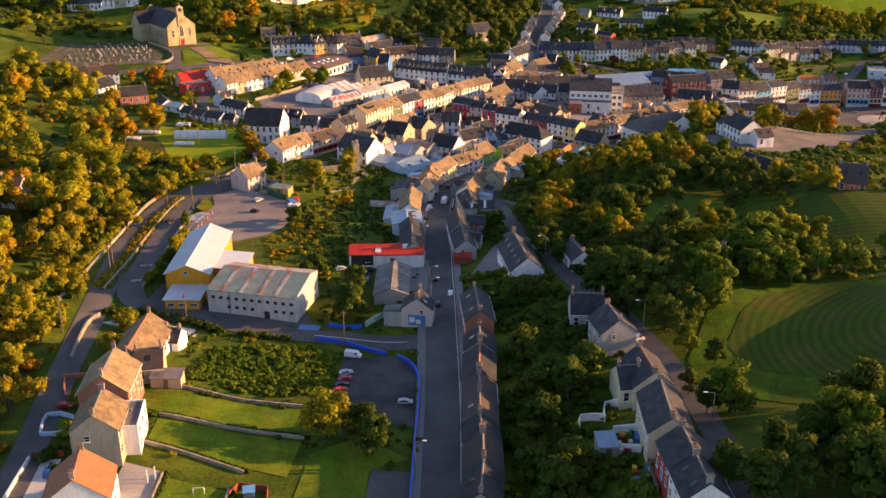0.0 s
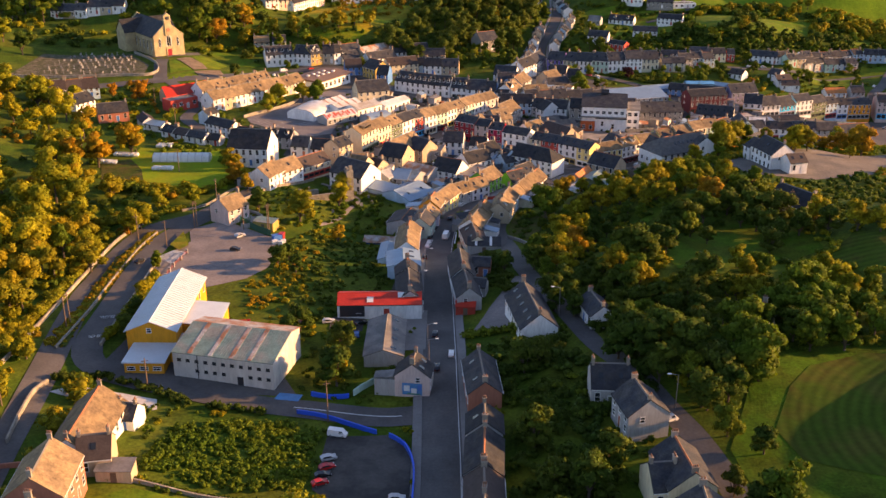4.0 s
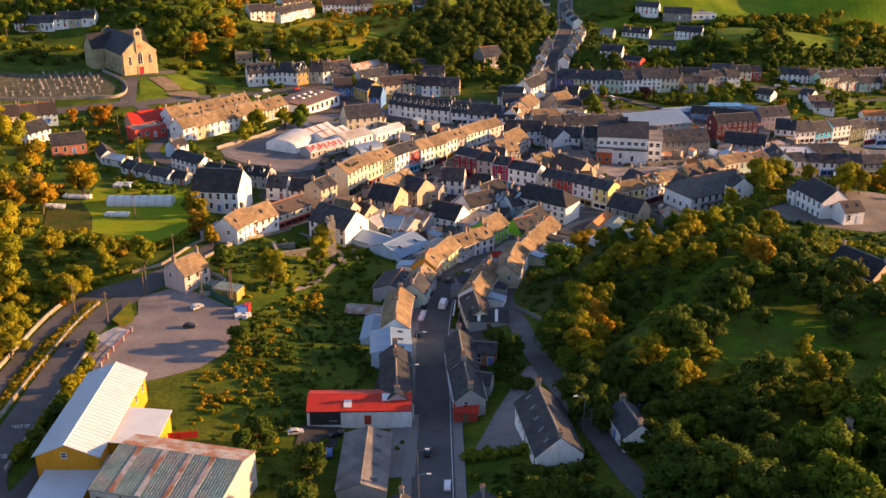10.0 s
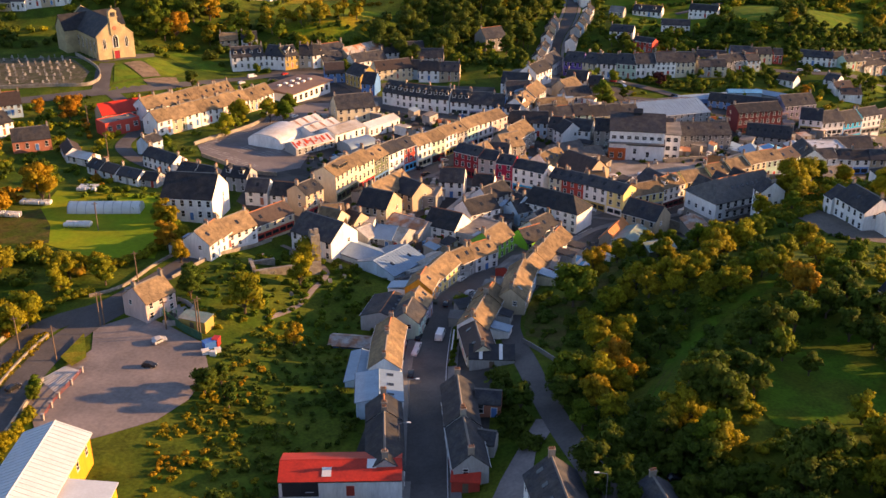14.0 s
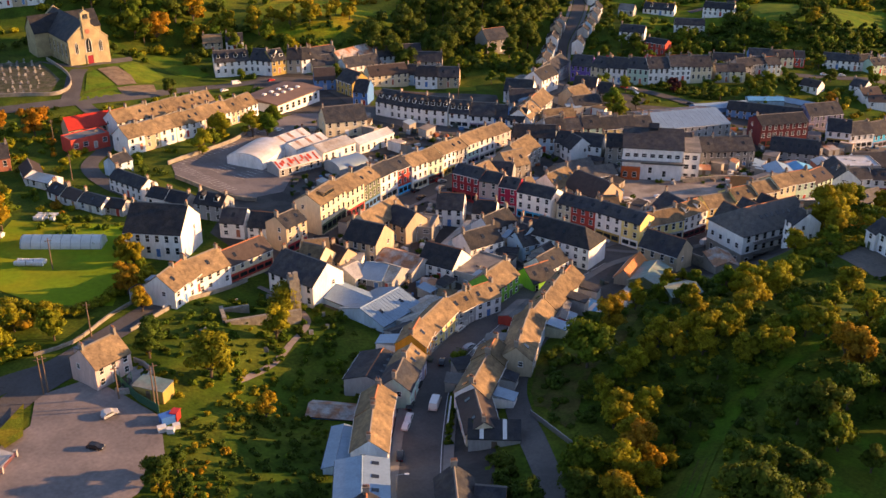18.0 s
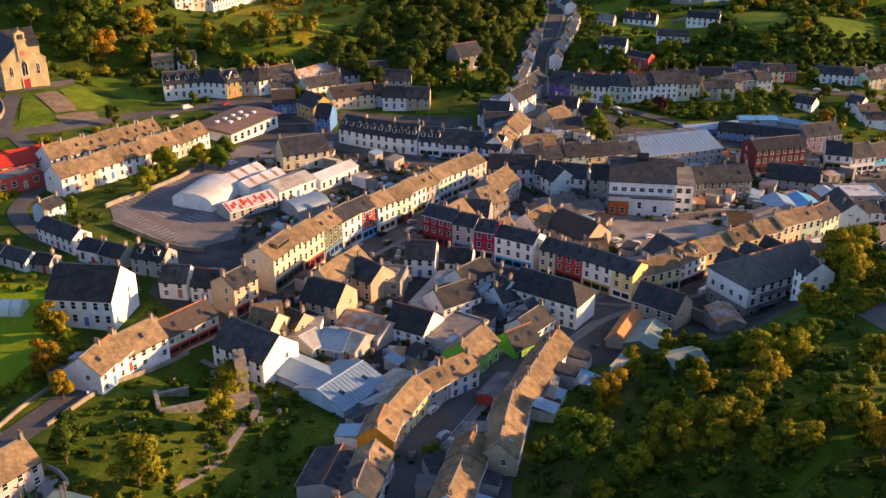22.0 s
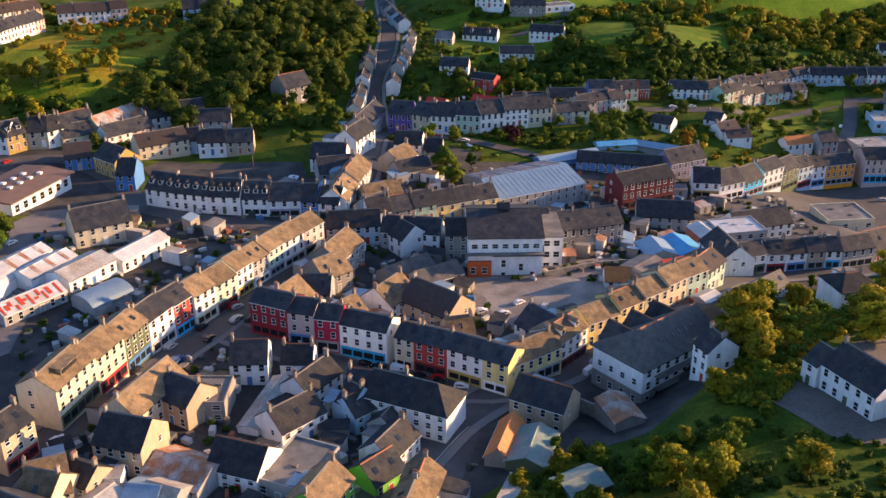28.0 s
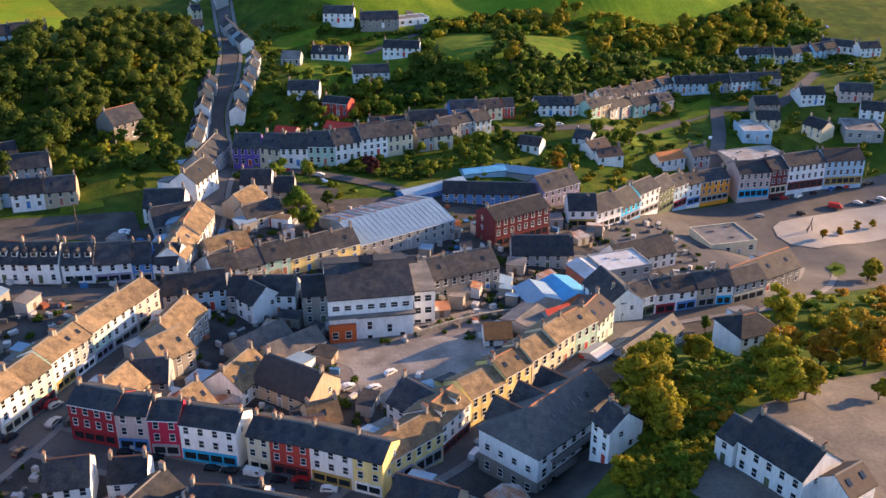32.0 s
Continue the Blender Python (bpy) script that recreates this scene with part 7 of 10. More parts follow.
# the polytunnel
pt = base("polytunnel", -91.0, 368.6, ground(-91, 368.6), 1, "long white plastic polytunnel in the meadow", "polytunnel")
arc = [(-2.6 * math.cos(math.pi * k / 10), 2.7 * math.sin(math.pi * k / 10)) for k in range(11)]
g = Geo()
g.prism([(-2.6, -0.4), (2.6, -0.4)] + arc[::-1], -9.8, 9.8)
part("cover", g, mat("tunnel_plastic", (0.68, 0.68, 0.64), rough=0.4, vary=0.15, scale=0.6), pt)
for k in range(9):
    g = Geo()
    for a, b in zip(arc, arc[1:]):
        g.tube((0, a[0] * 1.01, a[1] * 1.01), (0, b[0] * 1.01, b[1] * 1.01), 0.07, 0.07, 5, caps=False)
    hoop = part("hoop", g, IRON, pt)
    hoop.location.x = -9.6 + 2.4 * k


# ---- walls, hedges, banks ----
def wall_line(name, points, height, width, material, label, category="wall"):
    return strip(name, points, width, height, material, label, category, thick=height + 0.6, kind="", step=2.0)


def hedge(points, height, width, leaf="dark", label="dense clipped green hedge"):
    spots = []
    for p in spline(points, width * 0.7):
        spots.append((p.x, p.y, height * 0.62))
    return scrub("hedge", spots, leaf, label, "hedge", 0.3, 150)


BLUE = mat("blue_barrier_paint", (0.01, 0.10, 0.62), rough=0.4, vary=0.1)
for line in ([(-26.3, 209.4), (-22, 208.2), (-18.7, 208.8)], [(-28.2, 202.4), (-22, 200.9), (-12.4, 196.4)], [(-9.9, 195.3), (-6.9, 191.9), (-5.0, 184.3), (-4.9, 172.8), (-5.2, 161), (-5.4, 150.9), (-5.6, 130)]):
    wall_line("low_barrier", line, 1.0, 0.3, BLUE, "low wall painted bright blue")
wall_line("garden_wall", [(-17.8, 209.5), (-14.2, 214), (-8.6, 214.9)], 1.4, 0.3, WALL["mint"], "pale green rendered garden wall")
for line in ([(-52, 174), (-42, 172.4), (-33, 171.3), (-27, 170.5)], [(-53, 163.2), (-37, 161), (-25.6, 159.4)], [(-53.5, 154), (-44.5, 151.2), (-34.5, 147.4)], [(-47.7, 145), (-48, 130)], [(-36, 142), (-35.7, 128)]):
    wall_line("garden_wall", line, 0.7, 0.35, STONE, "old rubble stone garden wall")
    hedge([(a + 0.6, b + 0.4) for a, b in line], 0.7, 0.9, "dark", "straggling plants along the garden wall")
wall_line("road_wall", [(-90, 215), (-91, 250), (-91, 268), (-90, 290), (-86.5, 305)], 0.9, 0.35, STONE, "mossy stone roadside wall")
wall_line("road_wall", [(-83, 225), (-82.6, 245), (-83, 262), (-82.4, 284), (-80.6, 297)], 0.8, 0.35, STONE, "low stone wall along the bank")
wall_line("road_wall", [(-74.4, 228), (-74.6, 242), (-75, 262), (-75.4, 280)], 0.9, 0.4, STONE, "low stone kerbside wall")
wall_line("road_wall", [(-62, 325), (-56, 337), (-50, 345), (-44, 355)], 0.8, 0.4, STONE, "sunlit stone graveyard wall")
wall_line("road_wall", [(-78, 315), (-72, 320), (-68, 332), (-63, 342)], 0.7, 0.4, STONE, "sunlit stone roadside wall")
wall_line("cemetery_wall", [(-200, 478), (-170, 482), (-149, 485.5), (-134, 489), (-135.5, 504), (-154, 531)], 1.3, 0.4, STONE, "grey cemetery wall")
wall_line("yard_wall", [(58.6, 389), (63, 382), (71.6, 368.7)], 3.0, 0.5, STONE, "tall grey rubble stone wall")
wall_line("yard_wall", [(74, 436), (88, 439), (100, 440)], 1.5, 0.5, STONE, "tall grey rubble stone wall")
wall_line("car_park_wall", [(-81, 428), (-66, 453), (-64, 470)], 1.2, 0.4, STONE, "stone wall round the car park")
wall_line("car_park_wall", [(-76, 417), (-58, 404), (-50, 402)], 1.2, 0.4, STONE, "stone wall round the car park")
wall_line("lane_fence", [(17.8, 299), (21, 291), (25, 284)], 1.0, 0.15, IRON, "grey steel lane barrier", "barrier")
wall_line("front_wall", [(-58, 335), (-54.6, 341)], 1.0, 0.25, TRIM, "white painted garden wall")
wall_line("front_wall", [(-51, 346), (-48.6, 349.4)], 1.0, 0.25, TRIM, "white painted garden wall")
BANK = mat("dry_bank_grass", (0.20, 0.17, 0.015), rough=0.95, vary=0.5, scale=0.4, fine=1.8, bump=1.0, second=(0.13, 0.16, 0.012), mix_scale=0.25, spec=0.1)
sheet("bank", [(-86.0, 232), (-83.4, 232), (-83.2, 262), (-82.6, 284), (-80.9, 298), (-83, 296), (-84.6, 280), (-84.9, 258)], 0.5, BANK, "sunlit grassy bank between the roads", "bank")
sheet("bank", [(-74.8, 288), (-73.4, 298), (-69.6, 288), (-71.3, 284.4)], 0.7, BANK, "small sunlit grass island", "bank")
hedge([(5.6, 232.6), (15, 230.2), (25.2, 228)], 2.6, 2.4, "green")
hedge([(-78, 212.5), (-71, 214.6), (-58.7, 210), (-50, 204.6)], 2.0, 2.4)
hedge([(-45, 203.6), (-35.3, 202.4)], 1.8, 2.2)
hedge([(-74, 232), (-73.4, 250), (-73.2, 268)], 2.2, 2.2, "olive", "sunlit shrubs between road and hall")
hedge([(-90, 296), (-86, 309), (-78, 317)], 2.0, 2.0, "olive", "sunlit roadside hedge")
hedge([(-101, 338), (-88, 334), (-76, 332), (-69, 344), (-66, 352)], 3.2, 3.0, "olive", "tall sunlit field hedge")
hedge([(-93, 220), (-93, 250), (-93, 280)], 2.6, 2.6, "olive", "overgrown roadside hedge")
hedge([(175, 600), (180, 612), (175, 640), (185, 655)], 3.2, 4.0, "dark", "overgrown field hedge")
hedge([(205, 608), (222, 650), (232, 662), (262, 655)], 3.4, 4.0, "olive", "overgrown field hedge")
hedge([(232, 600), (262, 622), (300, 640), (330, 660)], 3.4, 5.0, "olive", "overgrown field hedge")
hedge([(100, 653), (135, 662), (170, 656), (200, 672)], 3.0, 4.0, "dark", "overgrown field hedge")
hedge([(190, 532), (196, 548), (199, 560)], 2.4, 3.0, "green", "garden hedge")

# the ivy-clad ruin and the graves
ruin = base("ruined_church", -37.5, 336.5, ground(-37.5, 336.5), 20, "roofless ruined stone church smothered in ivy", "ruin")
g = Geo()
g.box(-8, 8, -3.6, -2.8, -1, 2.6), g.box(-8, -2, 2.8, 3.6, -1, 2.2), g.box(3, 8, 2.8, 3.6, -1, 3.4), g.box(-8.4, -7.6, -2.8, 2.8, -1, 3.2)
part("wall", g, STONE, ruin)
g = Geo()
g.box(6.4, 8.6, -1.2, 1.8, -1, 8.6), g.box(7.4, 8.4, -0.8, 0.2, 8.6, 10.0), g.box(6.6, 7.3, 0.6, 1.6, 8.6, 9.3)
part("tower", g, STONE, ruin)
rg = np.random.default_rng(5)
part("ivy", cloud_mesh("ivy", leaf_cloud(rg, [(5.4, 0.4, 2.8, 3.2), (5.6, 0.6, 5.6, 2.6), (4.0, -1.0, 2.0, 2.8), (6.8, 1.4, 4.4, 2.4)], 1800, 0.32), LEAF["olive"]), None, ruin, "thick golden-green ivy")
SLAB = mat("grave_stone", (0.24, 0.23, 0.215), rough=0.85, vary=0.35, tint=0.4)
gm = Geo()
gm.box(-0.35, 0.35, -0.08, 0.08, -0.3, 0.9), gm.prism([(-0.08, 0.9), (0.08, 0.9), (0.0, 1.15)], -0.3, 0.3), gm.box(-0.45, 0.45, -0.15, 1.8, -0.3, 0.12)
stone_me = gm.mesh("gravestone", SLAB)
gx = Geo()
gx.box(-0.09, 0.09, -0.07, 0.07, 0.2, 1.7), gx.box(-0.4, 0.4, -0.07, 0.07, 1.1, 1.28), gx.box(-0.35, 0.35, -0.25, 0.25, -0.3, 0.25)
cross_me = gx.mesh("gravestone", SLAB)
rr = random.Random(8)
for row in range(9):
    for k in range(16):
        px, py = -186 + k * 3.0 + rr.uniform(-0.6, 0.6) + row * 0.9, 489 + row * 4.6 + rr.uniform(-0.7, 0.7)
        if px < -142 - max(0, py - 500) * 0.55 and rr.random() < 0.85:
            put("gravestone", stone_me if rr.random() < 0.7 else cross_me, None, px, py, ground(px, py) + 0.05, rr.uniform(-12, 12) + 30, "grey stone grave marker in the cemetery", "gravestone", "graves in the cemetery")
for px, py in ((-44, 343), (-30, 349), (-26, 346), (-24.5, 340), (-23, 334), (-26, 331), (-43, 318), (-41.5, 315), (-34, 322), (-47, 326), (-38, 348)):
    put("gravestone", stone_me, None, px, py, ground(px, py), rr.uniform(0, 60), "weathered old grave slab in rough grass", "gravestone", "graves by the ruin")


# ---- vehicles, poles, small things ----
CARCOL = {"white": (0.75, 0.75, 0.74), "black": (0.015, 0.016, 0.02), "silver": (0.42, 0.43, 0.44), "red": (0.45, 0.02, 0.02), "blue": (0.04, 0.12, 0.32)}
CARMAT = {k: mat("car_" + k, c, rough=0.25, vary=0.05, bump=0, spec=0.6) for k, c in CARCOL.items()}
TYRE = mat("tyre_rubber", (0.02, 0.02, 0.02), rough=0.9)
RED_LENS = mat("tail_lamp", (0.4, 0.01, 0.01), rough=0.2, bump=0)
MODELS = {}


def body_mesh(name, side, half, taper, material):
    """A closed body from its side outline (x, z), narrower towards the top."""
    g = Geo()
    zs = [p[1] for p in side]
    lo, hi = min(zs), max(zs)
    n = len(side)
    for s in (-1, 1):
        g.v += [(x, s * half * (1 - taper * max(0, (z - lo) / (hi - lo) - 0.45)), z) for x, z in side]
    g.f += [tuple(range(n)), tuple(range(2 * n - 1, n - 1, -1))] + [((i + 1) % n, i, i + n, (i + 1) % n + n) for i in range(n)]
    g.m += [0] * (n + 2)
    return g.mesh(name, material)


def vehicle(kind, x, y, yaw, color):
    key = (kind, color)
    z = ground(x, y) + 0.15
    text = f"{color} {'panel van' if kind == 'van' else 'hatchback car'} parked on the street"
    if key in MODELS:
        return copy_thing(MODELS[key], pose(x, y, z, 0, 0, yaw) @ Matrix.Scale(1 / SCALE, 4))
    top = base(kind, x, y, z, yaw, text, kind)
    top.scale = (1 / SCALE,) * 3
    if kind == "car":
        side = [(-2.05, 0.3), (2.1, 0.3), (2.15, 0.62), (1.95, 0.84), (1.05, 0.98), (0.35, 1.42), (-1.2, 1.46), (-1.95, 1.02), (-2.1, 0.85)]
        glass = [(1.0, 0.97), (0.36, 1.36), (-1.18, 1.40), (-1.85, 1.0)]
        half, wheels, zt = 0.87, (-1.25, 1.3), 0.3
    else:
        side = [(-2.6, 0.35), (2.6, 0.35), (2.65, 0.9), (2.0, 1.25), (1.45, 2.1), (-2.5, 2.2), (-2.65, 1.0)]
        glass = [(1.98, 1.25), (1.5, 1.95), (0.7, 1.95), (0.7, 1.25)]
        half, wheels, zt = 0.98, (-1.7, 1.65), 0.34
    part("body", body_mesh("body", side, half, 0.22, CARMAT[color]), None, top)
    part("glazing", body_mesh("glazing", glass, half * 0.985, 0.12, GLASS), None, top)
    for s in (-1, 1):
        for wx in wheels:
            g = Geo()
            g.tube((0, -0.1, 0), (0, 0.1, 0), zt, zt, 12, 0), g.tube((0, -0.11, 0), (0, 0.11, 0), zt * 0.6, zt * 0.6, 10, 1)
            w = part("wheel", g, [TYRE, IRON], top)
            w.location = (wx, s * (half - 0.06), zt)
        for ex, m, nm in ((side[2][0] - 0.06, TRIM, "headlight"), (side[0][0] - 0.06, RED_LENS, "tail_light")):
            g = Geo()
            g.box(ex - 0.05, ex + 0.05, s * half * 0.72 - 0.15, s * half * 0.72 + 0.15, 0.62, 0.78)
            part(nm, g, m, top)
    MODELS[key] = top
    return top


def car(x, y, yaw, color):
    return vehicle("car", x, y, yaw, color)


def van(x, y, yaw, color):
    return vehicle("van", x, y, yaw, color)


def pole(x, y, h):
    top = base("utility_pole", x, y, ground(x, y), 20, "brown wooden utility pole with crossarm", "pole")
    g = Geo()
    g.tube((0, 0, -0.8), (0, 0, h), 0.16, 0.11, 8)
    part("post", g, WOOD, top)
    g = Geo()
    g.box(-0.7, 0.7, -0.06, 0.06, h - 0.7, h - 0.56)
    part("crossarm", g, WOOD, top)


def street_lamp(x, y, h):
    top = base("street_lamp", x, y, ground(x, y), 180 if x < 2 and y < 270 else 0, "grey steel street lamp with outreach arm", "street lamp")
    g = Geo()
    g.tube((0, 0, -0.3), (0, 0, h), 0.10, 0.06, 8)
    part("post", g, IRON, top)
    g = Geo()
    g.tube((0, 0, h), (-1.4, 0, h + 0.25), 0.045, 0.04, 6)
    part("arm", g, IRON, top)
    g = Geo()
    g.box(-2.0, -1.3, -0.14, 0.14, h + 0.18, h + 0.32)
    part("lantern", g, TRIM, top)


BALE = mat("bale_wrap", (0.68, 0.68, 0.66), rough=0.4, vary=0.15)
gb = Geo()
gb.tube((0, -0.6, 0.6), (0, 0.6, 0.6), 0.62, 0.62, 12)
bale_me = gb.mesh("silage_bale", BALE)
for cx, cy, n, m in ((-103.5, 384, 4, 3), (-97.5, 356.5, 5, 2), (-115, 372, 6, 2), (-118, 362, 5, 2)):
    for i in range(n):
        for j in range(m):
            px, py = cx + i * 1.35 + rr.uniform(-0.1, 0.1), cy + j * 1.4 + rr.uniform(-0.1, 0.1)
            put("silage_bale", bale_me, None, px, py, ground(px, py) + 0.1, rr.uniform(-15, 15) + 90, "white plastic-wrapped round silage bale", "bale", "bales in the farm yard")


# ---- woods and scrub ----
def woods(name, outline, count, hmin, hmax, leaf, label, seed, per=420, size=0.62, room=0.0):
    """A far wood: crowns of many sizes in one mesh, over a few trunks."""
    rng = np.random.default_rng(seed)
    out, g = [], Geo()
    for x, y, h in spread_in(outline, count, hmin, hmax, seed, room, room > 0):
        z = ground(x, y)
        blobs = [(x + h * 0.2 * math.cos(a), y + h * 0.2 * math.sin(a), z + h * f, h * rng.uniform(0.16, 0.26)) for a, f in zip(rng.uniform(0, 6.3, 5), (0.42, 0.5, 0.62, 0.72, 0.84))]
        out.append(leaf_cloud(rng, blobs, per, size))
        g.tube((x, y, z - 0.5), (x, y, z + h * 0.55), 0.03 * h, 0.015 * h, 5)
    me = cloud_mesh(name, np.concatenate(out), LEAF[leaf])
    tagged(new(name, me), label, "woodland", "", "stuff")
    put(name + "_trunks", g, BARK, 0, 0, 0, 0, "dark trunks of the woodland trees", "trunks", kind="stuff")


# olive where the woods catch the sun, dark where they lie in shade
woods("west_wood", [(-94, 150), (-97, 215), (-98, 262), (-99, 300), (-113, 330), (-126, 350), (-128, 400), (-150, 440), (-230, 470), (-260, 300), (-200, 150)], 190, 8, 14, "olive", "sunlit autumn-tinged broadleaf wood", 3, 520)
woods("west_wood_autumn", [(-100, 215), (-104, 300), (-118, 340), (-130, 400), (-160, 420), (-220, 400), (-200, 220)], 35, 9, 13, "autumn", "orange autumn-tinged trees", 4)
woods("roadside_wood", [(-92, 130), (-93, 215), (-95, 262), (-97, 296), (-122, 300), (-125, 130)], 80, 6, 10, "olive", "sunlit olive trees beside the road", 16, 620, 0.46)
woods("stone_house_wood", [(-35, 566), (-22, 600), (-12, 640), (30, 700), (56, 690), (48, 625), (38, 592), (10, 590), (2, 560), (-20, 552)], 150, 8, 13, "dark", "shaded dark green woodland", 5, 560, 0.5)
woods("church_wood", [(-260, 560), (-190, 585), (-140, 572), (-112, 560), (-100, 585), (-140, 620), (-140, 680), (-280, 680)], 130, 8, 14, "green", "tall green trees behind the church", 6)
woods("hill_edge_wood", [(-112, 566), (-84, 576), (-50, 582), (-34, 592), (-38, 598), (-70, 592), (-104, 584)], 26, 6, 9, "olive", "sunlit trees at the foot of the pasture", 7)
woods("bracken", [(-60, 650), (-20, 630), (-16, 655), (-40, 690), (-80, 700)], 50, 2.5, 4, "autumn", "rusty bracken and gorse on the hillside", 8, 160, 0.5)
woods("east_hill_wood", [(159.9, 667.9), (190.5, 667.7), (217.7, 667.5), (230.4, 658.7), (219.0, 617.0), (211.5, 620.5), (223.2, 655.1), (185.1, 654.5), (155.9, 656.3)], 34, 4, 7, "olive", "sunlit hedgerow trees above the paddocks", 9, 420, 0.5)
woods("east_slope_wood", [(234.8, 644.7), (272.5, 660.6), (320.1, 672.4), (340.0, 668.1), (320.3, 642.2), (301.5, 643.6), (284.3, 635.5), (263.3, 625.1), (251.5, 629.0), (231.3, 627.7)], 62, 4, 7.5, "olive", "sunlit olive hillside trees", 19, 420, 0.5)
woods("paddock_edge_wood", [(142.9, 618.5), (158.0, 611.4), (173.0, 637.3), (182.3, 635.6), (172.6, 607.0), (191.9, 611.9), (213.3, 613.6), (237.0, 608.9), (233.9, 603.3), (199.2, 600.5), (171.6, 593.0), (135.2, 596.2)], 40, 3, 6, "dark", "low dark trees below the paddocks", 29, 380, 0.48)
woods("east_top_wood", [(226, 650), (262, 632), (310, 640), (340, 660), (330, 672), (258, 652)], 34, 6, 10, "olive", "sunlit hillside trees", 10)
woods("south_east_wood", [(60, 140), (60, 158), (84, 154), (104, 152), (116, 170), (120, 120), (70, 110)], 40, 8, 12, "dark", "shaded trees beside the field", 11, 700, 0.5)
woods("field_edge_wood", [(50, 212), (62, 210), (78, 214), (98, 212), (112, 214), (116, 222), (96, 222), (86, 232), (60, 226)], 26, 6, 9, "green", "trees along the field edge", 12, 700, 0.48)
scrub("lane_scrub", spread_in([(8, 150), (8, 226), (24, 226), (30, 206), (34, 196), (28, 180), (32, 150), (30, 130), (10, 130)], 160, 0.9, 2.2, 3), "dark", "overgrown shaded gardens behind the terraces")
# dark leaves put the garden's shade into the colour
scrub("garden_scrub", spread_in([(-44, 262), (-30, 235), (-20, 258), (-14, 262), (-16, 280), (-20, 300), (-32, 306), (-44, 296), (-42, 284)], 300, 0.3, 0.8, 4), "dark", "rough weeds and low brambles behind the gravel lot", size=0.24, per=46)
scrub("bank_scrub", spread_in([(-52, 178), (-50, 196), (-32, 200), (-23, 196), (-23, 176), (-34, 174)], 620, 0.35, 0.95, 5), "green", "overgrown weedy garden", size=0.26, per=46)
scrub("graveyard_scrub", spread_in([(-54, 316), (-46, 306), (-26, 306), (-18, 318), (-20, 340), (-34, 352), (-48, 346), (-56, 330)], 80, 0.5, 1.2, 6), "green", "rough weeds round the old graves")
SLOPE = [(109.7, 393.0), (125.9, 391.2), (120.6, 380.6), (112.4, 377.1), (107.3, 374.4), (102.0, 378.2), (104.1, 386.5)]
scrub("slope_bracken", spread_in(SLOPE, 260, 0.35, 0.9, 61), "autumn", "rusty bracken and dead nettles on the slope", size=0.26, per=46)
scrub("slope_weeds", spread_in(SLOPE, 200, 0.4, 1.0, 62), "green", "green brambles on the slope", size=0.26, per=46)
scrub("drive_scrub", spread_in([(95.4, 377.8), (101.2, 378.8), (109.9, 373.3), (108.9, 370.2), (97.9, 363.0), (91.3, 357.1), (84.3, 361.6)], 170, 0.6, 1.5, 7), "green", "rough bushes below the drive", size=0.3, per=80)
scrub("drive_brambles", spread_in([(95.4, 377.8), (101.2, 378.8), (109.9, 373.3), (108.9, 370.2), (97.9, 363.0), (91.3, 357.1), (84.3, 361.6)], 60, 0.6, 1.4, 63), "olive", "sunlit brambles below the drive", size=0.3, per=80)
scrub("west_bank_scrub", spread_in([(-96, 150), (-84, 210), (-92, 214), (-92, 300), (-100, 300), (-100, 200)], 90, 0.9, 2.0, 8), "olive", "sunlit roadside bushes")
scrub("east_slope_scrub", spread_in([(110, 608), (200, 596), (250, 616), (240, 590), (196, 580), (110, 592)], 140, 1.0, 2.4, 9), "dark", "shaded hillside bushes", size=0.5)
scrub("field_slope_scrub", spread_in([(38, 196), (50, 214), (50, 232), (40, 262), (32, 270), (30, 240), (36, 216)], 130, 1.0, 2.2, 10), "dark", "dense hedgerow bushes beside the lane")

scrub("far_garden_bushes", spread_in([(-110, 520), (-30, 550), (-5, 545), (20, 600), (30, 545), (45, 540), (110, 545), (160, 540), (200, 545), (262, 560), (330, 600), (330, 640), (240, 620), (140, 600), (90, 650), (60, 690), (40, 600), (-60, 590)], 420, 0.9, 2.2, 21, 1.2), "dark", "garden shrubs and hedges between the far houses", size=0.5, per=70)
woods("far_garden_trees", [(-100, 520), (-30, 545), (0, 540), (60, 520), (110, 530), (160, 530), (200, 545), (262, 560), (330, 600), (240, 615), (140, 600), (90, 650), (60, 690), (40, 600)], 110, 3.5, 7, "green", "garden trees between the far houses", 22, 260, 0.5, 1.5)
scrub("near_garden_bushes", spread_in([(-130, 405), (-75, 400), (-66, 384), (-40, 362), (-58, 345), (-110, 385), (-150, 440), (-140, 470), (-60, 500), (-50, 530), (-100, 500)], 160, 0.8, 1.8, 23, 1.2), "green", "garden shrubs between the houses", per=70)
scrub("terrace_hedges", spread_in([(55.5, 566.1), (76.8, 548.3), (101.0, 542.5), (116.5, 541.6), (113.8, 533.8), (103.6, 527.5), (95.9, 531.5), (85.5, 539.4), (73.3, 548.4)], 110, 0.5, 1.2, 71, 0.6), "dark", "dark hedges before the terrace", size=0.4, per=60)
scrub("terrace_yard_bushes", spread_in([(10, 262), (30, 235), (28, 262), (14, 300), (10, 296)], 50, 0.7, 1.5, 24, 1.0), "dark", "shrubs in the back yards")
scrub("west_garden_bushes", spread_in([(-100, 130), (-62, 130), (-62, 200), (-95, 260), (-100, 200)], 70, 0.7, 1.5, 25, 1.0), "olive", "sunlit garden shrubs beside the road")


